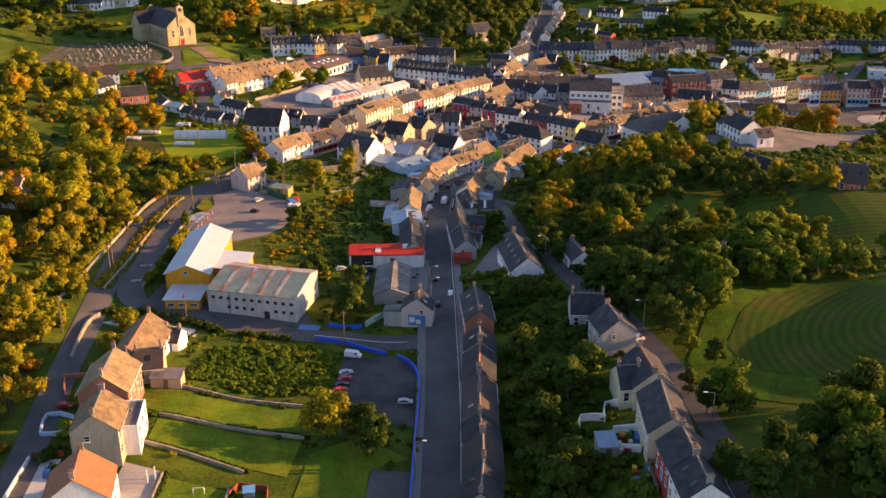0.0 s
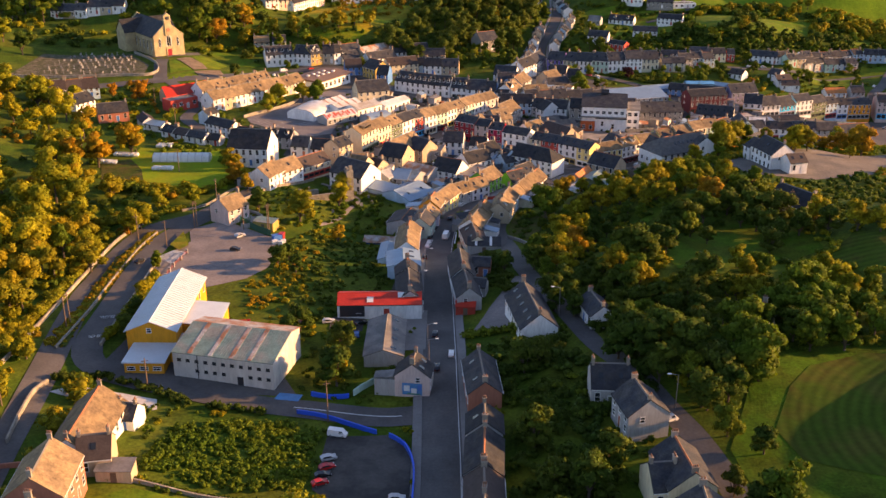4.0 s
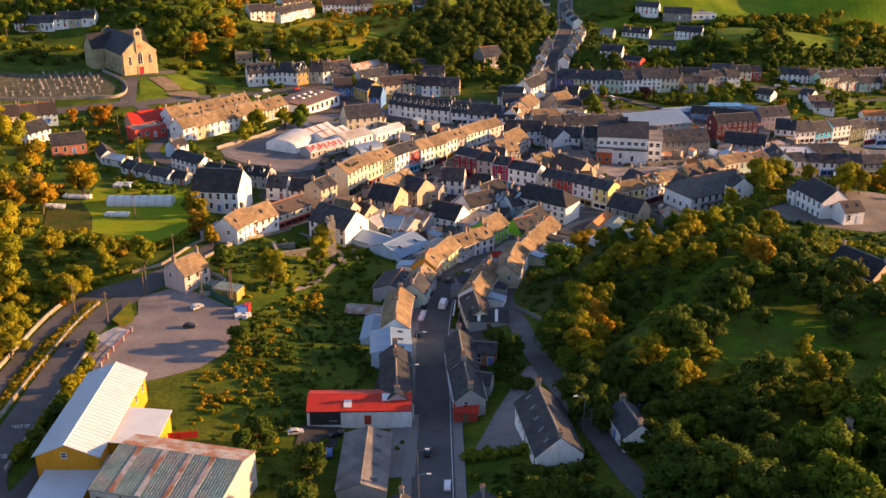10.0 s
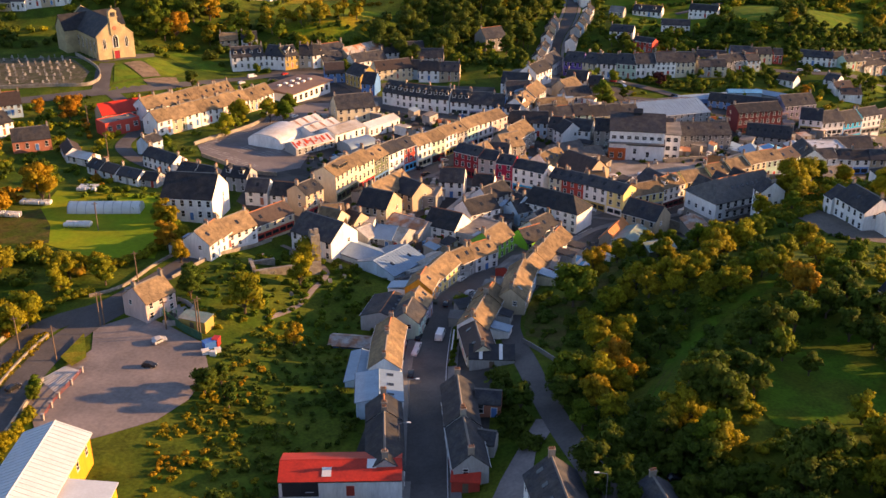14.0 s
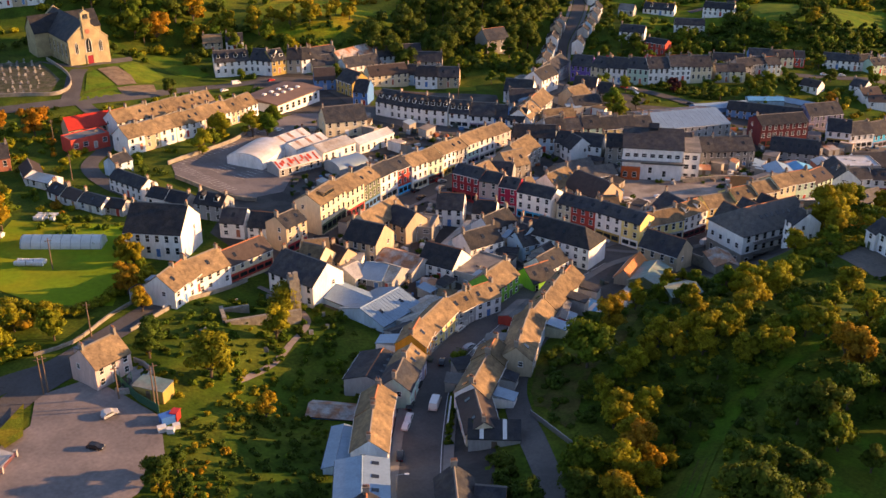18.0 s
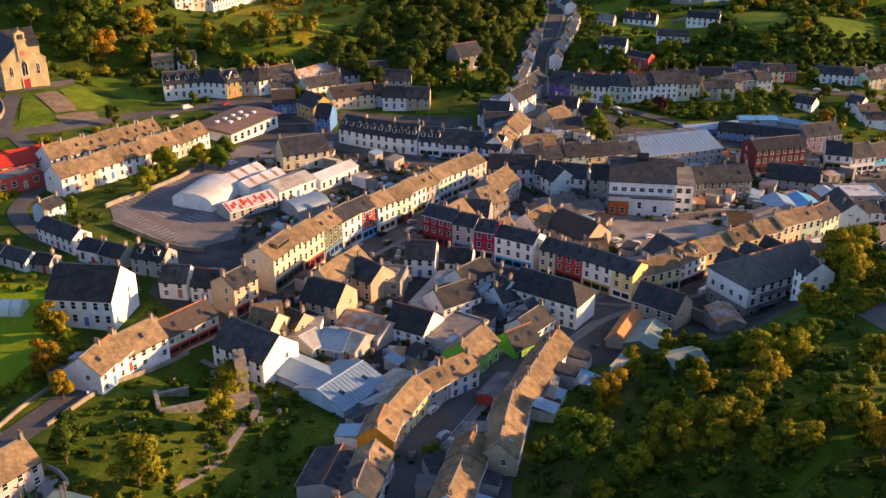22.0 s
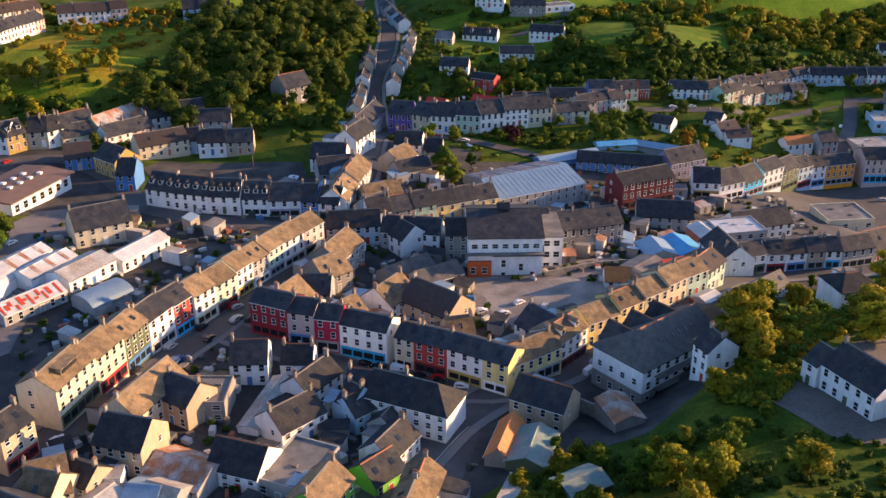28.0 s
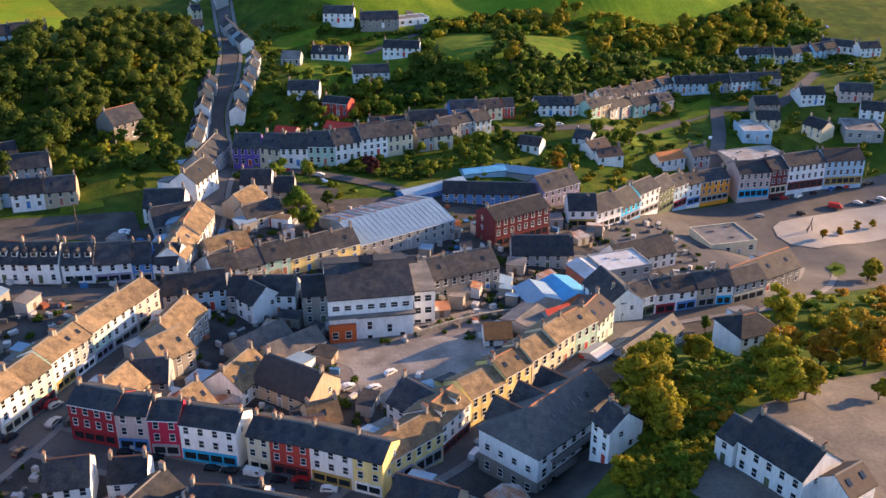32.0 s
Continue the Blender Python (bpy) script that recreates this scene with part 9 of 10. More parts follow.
while count < 950 and left:
    left -= 1
    px, py = cr.uniform(-50, 168), cr.uniform(300, 516)
    if within(TOWN, px, py) and clear(px, py, -0.6) and not within(COURT, px, py):
        w, d, hh, z = cr.uniform(0.3, 1.1), cr.uniform(0.2, 0.8), cr.uniform(0.4, 1.5), ground(px, py)
        k0 = len(cg.v)
        cg.box(-w, w, -d, d, z - 0.2, z + hh)
        a = cr.uniform(0, 3.14)
        cg.v[k0:] = [(px + u * math.cos(a) - v * math.sin(a), py + u * math.sin(a) + v * math.cos(a), q) for u, v, q in cg.v[k0:]]
        count += 1
put("yard_clutter", cg, JUNK, 0, 0, 0, 0, "bins, tanks, pallets and boxes in the back yards", "clutter", kind="stuff")
for line, side, start, count in ((UPSTREET, 2.2, 14, 7), (UPSTREET, -2.2, 40, 6), (WESTST, 2.3, 6, 3), (CROSS, 2.3, 24, 4), (CROSS, -2.3, 60, 3)):
    pts = spline(line, 1.0)
    for k in range(count):
        i = start + k * 11 + cr.randrange(4)
        if i + 1 < len(pts):
            d = (pts[i + 1] - pts[i]).normalized()
            vehicle("car", pts[i].x + d.y * side, pts[i].y - d.x * side, math.degrees(math.atan2(d.y, d.x)), cr.choice(["white", "black", "silver", "silver", "red", "blue", "black"]))

# ---- edge of the gravel lot, the pink house's yard, the lane side ----
rl = base("post_and_rail", -70.0, 274.0, 0, 0, "red rail fence between pale posts beside the lot", "fence")
spots = [(-70.3, 266.3), (-70.3, 270.4), (-70.1, 273.6), (-69.4, 278.4), (-68.9, 283.0)]
for k, (px, py) in enumerate(spots):
    g, z = Geo(), ground(px, py)
    g.box(px + 69.75, px + 70.25, py - 274.25, py - 273.75, z - 0.4, z + 1.3), g.box(px + 69.68, px + 70.32, py - 274.32, py - 273.68, z + 1.3, z + 1.42)
    part("post", g, CONCRETE, rl)
    if k:
        qx, qy = spots[k - 1]
        for dz in (0.55, 1.0):
            g = Geo()
            g.tube((qx + 70, qy - 274, ground(qx, qy) + dz), (px + 70, py - 274, z + dz), 0.06, 0.06, 6)
            part("rail", g, BRICKRED, rl)
for px, py, m, w, hh, text in ((-46.4, 293.6, 1, 1.2, 1.5, "blue wheeled waste skip by the lot"), (-45.2, 294.6, 0, 0.9, 1.7, "red waste container by the lot"), (-46.6, 290.8, 2, 0.7, 1.0, "white bulk bag by the lot"),
                               (-45.0, 290.5, 2, 0.6, 0.9, "white bulk bag by the lot"), (-44.4, 292.0, 2, 0.6, 0.8, "white bulk bag by the lot")):
    g = Geo()
    g.box(-w, w, -w * 0.7, w * 0.7, -0.1, hh * 0.85), g.box(-w * 1.08, w * 1.08, -w * 0.78, w * 0.78, hh * 0.85, hh)
    put("waste_container", g, TOYS[m], px, py, ground(px, py) + 0.1, px * 40 % 90, text, "container")
wall_line("yard_wall", [(-57.9, 301.8), (-55.3, 301.9), (-52.9, 308.1), (-57.3, 311.7)], 1.2, 0.3, CONCRETE, "grey block wall round a house yard")
sheet("house_yard", [(-57.6, 302.2), (-55.5, 302.3), (-53.3, 307.9), (-57.0, 311.0)], 0.2, CONCRETE, "concrete house yard", "yard", cell=3.0)
cage = base("trampoline", -57.0, 304.2, ground(-57, 304.2), 0, "round trampoline with a green net", "trampoline")
g = Geo()
g.tube((0, 0, 0.7), (0, 0, 0.8), 1.4, 1.4, 16)
part("bed", g, DARK, cage)
for k in range(8):
    a = k * math.pi / 4
    g = Geo()
    g.tube((1.45 * math.cos(a), 1.45 * math.sin(a), 0), (1.45 * math.cos(a), 1.45 * math.sin(a), 2.3), 0.05, 0.05, 6)
    part("post", g, TOYS[3], cage)
gs = lean_to(11.0, 290.8, -2, 9.0, 5.0, 2.3, 0.7, "grey", "slate", "low dark-roofed shed with two pale strips")
for px in (-2.2, 1.8):
    g = Geo()
    g.box(-0.35, 0.35, -2.5, 2.5, 0, 0.05)
    st = part("roof_strip", g, SHEETW, gs)
    st.matrix_basis = pose(px, 0, 2.3 + 0.35 + 0.1, math.degrees(math.atan(0.14)))
wall_line("street_wall", [(2.9, 297.8), (3.5, 306.6)], 1.0, 0.3, TRIM, "white painted street wall")
scrub("street_shrubs", [(5.3, 321.5, 1.9), (4.6, 319.6, 1.4)] + [(3.0 + k * 0.1, 292 + k * 1.6, 0.8) for k in range(14)], "green", "clipped shrubs beside the street", size=0.25, per=160)
sheet("lane_verge", [(18.6, 307.6), (20.4, 317.1), (23.6, 322.8), (30.9, 320.7), (27.2, 305.7), (23.4, 291.4), (20.6, 300.7), (18.8, 301.5)], 0.12, VERGE, "dry brown grass verge beside the lane", "verge")

# ---- the sculpture on the square ----
sc = base("sculpture", 215.1, 483.9, ground(215.1, 483.9) + 0.2, 20, "dark steel sculpture of three leaning beams", "sculpture")
for a, b in (((-1.8, 0, 0), (0.9, 0.2, 4.6)), ((1.6, 0.3, 0), (0.0, 0.0, 3.4)), ((0.4, 1.5, 0), (0.3, 0.1, 3.0))):
    g = Geo()
    g.tube(a, b, 0.16, 0.10, 6)
    part("beam", g, DARK, sc)

# ---- trees that stand apart ----
# crowns in sun get olive leaves, crowns in shade dark ones
tree(44.4, 319.1, 7.1, "olive", 0.48, 0, n=1500)
tree(46.2, 312.9, 7.3, "olive", 0.42, 1, n=1500)
tree(50.5, 318.3, 7.0, "olive", 0.48, 2, n=1500)
tree(53.8, 315.5, 7.4, "olive", 0.48, 3, n=1500)
tree(51.0, 311.0, 6.7, "olive", 0.42, 4, n=1500)
tree(41.4, 313.6, 6.6, "olive", 0.42, 5, n=1500)
tree(38.6, 309.7, 6.4, "olive", 0.42, 6, n=1500)
tree(36.3, 307.3, 5.6, "olive", 0.42, 7, n=1500)
tree(34.1, 305.8, 5.0, "green", 0.42, 8, n=1500)
tree(60.4, 321.1, 7.1, "olive", 0.48, 9, n=1500)
tree(65.4, 329.2, 7.5, "olive", 0.48, 10, n=1500)
tree(57.2, 316.7, 6.6, "olive", 0.42, 11, n=1500)
tree(63.9, 345.2, 7.7, "green", 0.42, 12, n=1500)
tree(66.7, 342.2, 8.5, "olive", 0.42, 13, n=1500)
tree(69.3, 336.2, 7.3, "olive", 0.42, 14, n=1500)
tree(72.7, 338.0, 7.8, "olive", 0.48, 15, n=1500)
tree(78.0, 345.6, 7.6, "green", 0.42, 16, n=1500)
tree(60.2, 306.2, 6.5, "olive", 0.48, 17, n=1500)
tree(57.2, 305.2, 6.2, "olive", 0.42, 18, n=1500)
tree(63.1, 305.4, 6.2, "olive", 0.42, 19, n=1500)
tree(69.5, 310.5, 6.7, "olive", 0.48, 20, n=1500)
tree(70.3, 319.6, 5.3, "green", 0.42, 21, n=1500)
tree(62.9, 310.3, 5.6, "olive", 0.42, 22, n=1500)
tree(87.5, 336.3, 7.3, "olive", 0.42, 23, n=1500)
tree(77.4, 319.5, 6.6, "green", 0.42, 24, n=1500)
tree(33.6, 291.5, 7.2, "olive", 0.48, 25, n=1500)
tree(36.7, 292.5, 7.2, "olive", 0.48, 26, n=1500)
tree(31.5, 291.0, 6.5, "olive", 0.42, 27, n=1500)
tree(33.4, 284.7, 6.9, "olive", 0.48, 28, n=1500)
tree(36.0, 286.5, 5.7, "olive", 0.42, 29, n=1500)
tree(31.7, 276.8, 5.6, "olive", 0.48, 30, n=1500)
tree(34.6, 275.7, 6.5, "autumn", 0.48, 31, n=1500)
tree(37.4, 277.1, 5.3, "olive", 0.42, 32, n=1500)
tree(31.0, 298.7, 5.3, "olive", 0.42, 33, n=1500)
tree(31.0, 303.6, 4.5, "olive", 0.42, 34, n=1500)
tree(30.0, 314.6, 10.7, "green", 0.48, 35, n=1500)
tree(37.0, 331.6, 8.9, "autumn", 0.48, 36, n=1500)
tree(44.1, 343.3, 6.0, "olive", 0.42, 0, n=1500)
tree(54.0, 332.3, 7.2, "olive", 0.42, 1, n=1500)
tree(53.8, 340.8, 6.0, "green", 0.42, 2, n=1500)
tree(48.9, 329.5, 4.5, "green", 0.42, 3, n=1500)
tree(59.0, 353.4, 5.7, "green", 0.42, 4, n=1500)
tree(50.1, 346.2, 5.5, "green", 0.42, 5, n=1500)
tree(27.7, 302.3, 3.9, "dark", 0.42, 6, n=1500)
tree(42.1, 296.6, 5.2, "dark", 0.42, 7, n=1500)
tree(46.3, 296.7, 4.7, "dark", 0.42, 8, n=1500)
tree(51.8, 302.4, 4.9, "dark", 0.42, 9, n=1500)
tree(44.2, 289.2, 5.0, "dark", 0.42, 10, n=1500)
tree(42.7, 304.5, 4.5, "dark", 0.42, 11, n=1500)
tree(40.6, 284.9, 5.4, "dark", 0.42, 12, n=1500)
tree(55.0, 299.8, 4.3, "green", 0.42, 13, n=1500)
tree(50.1, 294.9, 4.2, "dark", 0.42, 14, n=1500)
tree(25.3, 276.3, 7.5, "green", 0.48, 15, n=1500)
tree(30.1, 275.0, 8.7, "olive", 0.48, 16, n=1500)
tree(33.6, 279.8, 8.1, "autumn", 0.42, 17, n=1500)
tree(28.5, 266.4, 7.1, "autumn", 0.48, 18, n=1500)
tree(30.4, 260.6, 6.5, "olive", 0.42, 19, n=1500)
tree(25.4, 260.0, 6.5, "green", 0.42, 20, n=1500)
tree(33.7, 271.3, 6.1, "olive", 0.42, 21, n=1500)
tree(23.0, 276.6, 7.4, "green", 0.42, 22, n=1500)
tree(22.9, 269.2, 7.2, "dark", 0.42, 23, n=1500)
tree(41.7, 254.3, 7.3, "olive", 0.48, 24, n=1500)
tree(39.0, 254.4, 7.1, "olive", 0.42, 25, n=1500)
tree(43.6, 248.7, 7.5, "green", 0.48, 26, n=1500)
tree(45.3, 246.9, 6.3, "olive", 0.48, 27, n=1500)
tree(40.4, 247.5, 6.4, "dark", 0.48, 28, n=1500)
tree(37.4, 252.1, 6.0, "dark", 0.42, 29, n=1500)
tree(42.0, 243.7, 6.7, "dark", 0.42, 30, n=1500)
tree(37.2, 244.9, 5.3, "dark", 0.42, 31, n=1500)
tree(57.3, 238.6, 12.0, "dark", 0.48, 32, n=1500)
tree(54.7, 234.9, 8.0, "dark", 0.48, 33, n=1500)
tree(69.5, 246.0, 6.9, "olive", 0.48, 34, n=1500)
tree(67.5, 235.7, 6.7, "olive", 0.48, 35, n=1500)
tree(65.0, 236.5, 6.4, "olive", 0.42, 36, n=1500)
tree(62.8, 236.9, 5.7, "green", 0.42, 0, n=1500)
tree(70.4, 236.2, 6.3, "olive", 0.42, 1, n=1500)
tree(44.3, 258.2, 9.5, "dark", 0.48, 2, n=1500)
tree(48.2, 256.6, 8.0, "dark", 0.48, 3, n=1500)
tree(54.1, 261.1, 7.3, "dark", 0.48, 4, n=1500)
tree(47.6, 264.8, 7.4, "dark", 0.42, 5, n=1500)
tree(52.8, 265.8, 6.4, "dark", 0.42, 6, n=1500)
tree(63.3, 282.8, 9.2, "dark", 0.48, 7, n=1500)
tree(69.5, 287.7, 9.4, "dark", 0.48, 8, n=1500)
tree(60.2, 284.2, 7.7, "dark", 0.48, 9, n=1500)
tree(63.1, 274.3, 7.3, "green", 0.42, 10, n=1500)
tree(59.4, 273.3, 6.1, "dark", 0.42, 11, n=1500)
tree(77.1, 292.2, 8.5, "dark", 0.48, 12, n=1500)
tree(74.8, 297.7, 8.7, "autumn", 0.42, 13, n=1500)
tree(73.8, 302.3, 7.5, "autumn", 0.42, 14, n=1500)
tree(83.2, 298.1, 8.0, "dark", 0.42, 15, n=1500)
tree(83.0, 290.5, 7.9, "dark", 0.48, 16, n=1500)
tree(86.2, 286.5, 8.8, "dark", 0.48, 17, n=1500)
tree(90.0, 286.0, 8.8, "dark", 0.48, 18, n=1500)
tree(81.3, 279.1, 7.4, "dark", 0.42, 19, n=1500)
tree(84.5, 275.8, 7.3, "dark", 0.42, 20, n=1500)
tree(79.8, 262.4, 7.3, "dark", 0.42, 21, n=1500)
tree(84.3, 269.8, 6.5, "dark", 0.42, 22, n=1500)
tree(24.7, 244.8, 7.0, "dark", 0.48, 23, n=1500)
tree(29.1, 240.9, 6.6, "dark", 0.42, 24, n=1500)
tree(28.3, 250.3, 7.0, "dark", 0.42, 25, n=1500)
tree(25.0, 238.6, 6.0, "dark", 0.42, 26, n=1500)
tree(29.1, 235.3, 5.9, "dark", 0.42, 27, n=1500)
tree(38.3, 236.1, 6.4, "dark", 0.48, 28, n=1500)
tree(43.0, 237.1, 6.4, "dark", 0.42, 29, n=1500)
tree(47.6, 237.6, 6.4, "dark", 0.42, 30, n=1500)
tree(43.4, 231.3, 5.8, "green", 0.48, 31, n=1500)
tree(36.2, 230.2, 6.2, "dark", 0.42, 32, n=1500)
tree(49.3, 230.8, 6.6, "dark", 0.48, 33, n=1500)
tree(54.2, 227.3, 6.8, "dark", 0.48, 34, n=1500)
tree(83.1, 305.0, 7.0, "green", 0.42, 35, n=1500)
tree(89.8, 313.6, 7.3, "green", 0.42, 36, n=1500)
tree(82.0, 313.6, 7.9, "olive", 0.42, 0, n=1500)
tree(73.2, 309.9, 7.1, "olive", 0.42, 1, n=1500)
tree(67.1, 310.5, 6.5, "green", 0.42, 2, n=1500)
tree(78.1, 233.5, 10.9, "green", 0.48, 3, n=1500)
tree(86.3, 235.9, 8.5, "olive", 0.48, 4, n=1500)
tree(69.4, 252.9, 6.2, "olive", 0.42, 5, n=1500)
tree(87.6, 247.2, 6.0, "olive", 0.42, 6, n=1500)
tree(72.8, 246.6, 7.4, "green", 0.42, 7, n=1500)
tree(87.7, 232.5, 7.7, "olive", 0.42, 8, n=1500)
tree(93.1, 233.8, 7.7, "green", 0.42, 9, n=1500)
tree(65.8, 268.1, 5.1, "dark", 0.42, 10, n=1500)
tree(82.1, 274.5, 7.5, "dark", 0.42, 11, n=1500)
tree(89.9, 271.8, 8.2, "dark", 0.42, 12, n=1500)
tree(95.8, 268.6, 8.1, "dark", 0.42, 13, n=1500)
tree(101.6, 265.4, 8.0, "olive", 0.42, 14, n=1500)
tree(105.8, 261.8, 7.1, "olive", 0.42, 15, n=1500)
tree(78.3, 282.7, 7.7, "dark", 0.42, 16, n=1500)
tree(95.3, 277.8, 9.3, "olive", 0.42, 17, n=1500)
tree(-73.1, 438.6, 8.7, "olive", 0.48, 8)
tree(-71.4, 455.8, 8.9, "olive", 0.48, 30)
tree(-71.2, 446.0, 6.7, "green", 0.36, 38)
tree(-61.1, 458.2, 9.4, "olive", 0.42, 16)
tree(-55.9, 466.0, 9.3, "green", 0.36, 30)
tree(-56.7, 459.9, 7.9, "green", 0.48, 30)
tree(-98.1, 498.5, 7.7, "dark", 0.36, 14)
tree(-129.6, 452.1, 9.5, "autumn", 0.48, 24)
tree(-42.2, 309.5, 10.4, "olive", 0.48, 4)
tree(-30.2, 299.7, 5.8, "autumn", 0.36, 17)
tree(-56.4, 319.8, 6.3, "dark", 0.42, 25)
tree(-67.5, 342.0, 7.4, "autumn", 0.48, 28)
tree(-62.1, 334.0, 6.7, "autumn", 0.36, 23)
tree(-70.6, 357.6, 6.5, "olive", 0.36, 31)
tree(-54.8, 313.5, 7.4, "dark", 0.42, 34)
tree(-41.0, 279.1, 5.8, "dark", 0.36, 4)
tree(-43.3, 275.8, 6.0, "dark", 0.48, 30)
tree(-38.1, 271.9, 5.5, "dark", 0.36, 26)
tree(-74.5, 274.3, 4.4, "green", 0.36, 18)
tree(-86.0, 300.3, 8.9, "olive", 0.42, 7)
tree(-87.8, 296.6, 8.2, "olive", 0.48, 2)
tree(-85.6, 324.7, 5.9, "olive", 0.48, 21)
tree(-80.0, 327.0, 6.1, "olive", 0.42, 32)
tree(-116.4, 357.4, 13.3, "autumn", 0.36, 19)
tree(-122.8, 353.7, 11.7, "autumn", 0.36, 38)
tree(-115.3, 326.9, 12.2, "olive", 0.36, 26)
tree(-109.6, 376.9, 10.6, "green", 0.42, 9)
tree(-142.2, 457.4, 6.3, "autumn", 0.42, 20)
tree(-130.9, 463.9, 5.9, "autumn", 0.36, 24)
tree(-101.6, 324.3, 8.8, "olive", 0.48, 24)
tree(-110.0, 315.3, 10.4, "olive", 0.48, 35)
tree(-121.9, 570.9, 12.9, "autumn", 0.48, 17)
tree(-117.5, 586.6, 13.9, "dark", 0.48, 15)
tree(-96.1, 570.5, 10.0, "green", 0.42, 16)
tree(-87.7, 564.8, 9.1, "green", 0.48, 21)
tree(-75.7, 573.0, 9.0, "green", 0.42, 37)
tree(-62.8, 558.4, 7.8, "olive", 0.42, 39)
tree(-132.1, 585.1, 13.4, "dark", 0.36, 3)
tree(-110.8, 591.1, 13.5, "autumn", 0.42, 29)
tree(-109.9, 373.2, 12.7, "autumn", 0.42, 38)
tree(-130.6, 357.9, 12.7, "olive", 0.48, 31)
tree(-147.8, 345.8, 10.9, "olive", 0.36, 1)
tree(-141.5, 318.9, 11.1, "olive", 0.42, 29)
tree(-110.8, 290.4, 11.6, "olive", 0.48, 20)
tree(-100.4, 279.0, 10.3, "green", 0.36, 20)
tree(-90.1, 269.7, 9.6, "olive", 0.48, 16)
tree(-87.7, 302.3, 7.7, "olive", 0.42, 6)
tree(-203.7, 517.5, 12.8, "dark", 0.36, 36)
tree(-218.4, 532.0, 12.6, "olive", 0.36, 19)
tree(-181.0, 444.9, 12.1, "olive", 0.48, 17)
tree(-165.9, 435.0, 11.4, "olive", 0.36, 27)
tree(-85.1, 316.2, 7.3, "olive", 0.36, 6)
tree(-76.2, 321.1, 7.2, "olive", 0.42, 14)
tree(-72.8, 358.0, 8.0, "olive", 0.36, 5)
tree(-32.6, 327.1, 9.0, "olive", 0.36, 17)
tree(-14.9, 159.8, 8.5, "dark", 0.36, 2)
tree(-18.5, 161.1, 10.2, "olive", 0.36, 20)
tree(-21.9, 160.3, 9.7, "olive", 0.48, 11)
tree(-12.6, 155.6, 8.7, "dark", 0.42, 5)
tree(-21.6, 213.2, 9.7, "dark", 0.42, 37)
tree(-86.8, 218.9, 7.4, "olive", 0.42, 33)
tree(-93.4, 200.1, 8.6, "olive", 0.42, 29)
tree(-85.6, 191.8, 7.8, "olive", 0.42, 18)
tree(-86.4, 177.8, 7.9, "olive", 0.42, 2)
tree(-80.4, 162.9, 8.8, "olive", 0.36, 12)
tree(-10.2, 214.0, 4.5, "dark", 0.48, 32)
tree(-22.2, 216.2, 8.0, "dark", 0.48, 14)
tree(-21.6, 227.0, 8.2, "dark", 0.42, 33)
tree(-32.3, 237.7, 6.7, "dark", 0.48, 21)
tree(-34.3, 233.3, 6.6, "dark", 0.36, 37)
tree(-74.3, 272.4, 3.6, "green", 0.42, 7)
tree(-73.5, 256.5, 3.8, "olive", 0.42, 15)
tree(-70.5, 242.6, 5.2, "dark", 0.48, 34)
tree(-69.9, 233.1, 5.9, "dark", 0.48, 7)
tree(-94.4, 282.0, 7.8, "olive", 0.42, 34)
tree(-86.7, 303.4, 7.0, "olive", 0.36, 22)
tree(28.0, 173.8, 9.5, "dark", 0.36, 34)
tree(23.9, 169.3, 9.9, "dark", 0.36, 10)
tree(18.3, 171.2, 8.6, "dark", 0.42, 8)
tree(16.3, 184.4, 9.7, "dark", 0.36, 31)
tree(18.1, 160.4, 9.3, "dark", 0.42, 3)
tree(22.5, 145.2, 9.6, "dark", 0.36, 17)
tree(18.7, 139.2, 9.3, "dark", 0.48, 27)
tree(14.3, 155.0, 7.3, "dark", 0.42, 0)
tree(14.9, 145.5, 8.7, "dark", 0.36, 2)
tree(29.4, 130.6, 8.3, "green", 0.36, 30)
tree(52.1, 159.2, 10.0, "green", 0.48, 5)
tree(48.2, 159.4, 7.1, "dark", 0.42, 20)
tree(46.4, 166.6, 5.6, "dark", 0.36, 22)
tree(54.0, 177.2, 5.9, "dark", 0.42, 37)
tree(74.5, 158.2, 9.7, "green", 0.42, 12)
tree(65.8, 142.4, 12.3, "green", 0.42, 7)
tree(68.7, 138.9, 11.1, "green", 0.36, 24)
tree(65.0, 128.1, 12.9, "dark", 0.48, 11)
tree(60.8, 131.9, 9.1, "dark", 0.42, 38)
tree(54.4, 130.0, 10.4, "dark", 0.48, 24)
tree(53.3, 137.6, 9.4, "dark", 0.36, 39)
tree(48.2, 126.6, 11.0, "dark", 0.36, 23)
tree(45.0, 133.1, 8.3, "dark", 0.48, 20)
tree(60.5, 140.8, 8.9, "dark", 0.48, 26)
tree(58.5, 203.9, 10.0, "green", 0.36, 13)
tree(58.7, 197.8, 10.2, "green", 0.48, 37)
tree(71.8, 209.0, 8.2, "green", 0.42, 14)
tree(78.8, 209.4, 8.9, "green", 0.36, 20)
tree(51.9, 195.7, 8.8, "dark", 0.48, 16)
tree(47.1, 192.0, 8.3, "dark", 0.48, 7)
tree(47.4, 206.2, 8.9, "dark", 0.48, 33)
tree(43.3, 211.7, 9.7, "dark", 0.48, 6)
tree(59.0, 235.8, 7.3, "dark", 0.48, 0)
tree(59.2, 205.8, 9.0, "green", 0.48, 25)
tree(51.7, 215.5, 6.7, "dark", 0.48, 25)
tree(58.0, 200.5, 10.0, "green", 0.48, 26)
tree(40.9, 200.6, 8.9, "dark", 0.42, 32)
tree(38.2, 224.5, 8.6, "dark", 0.42, 10)
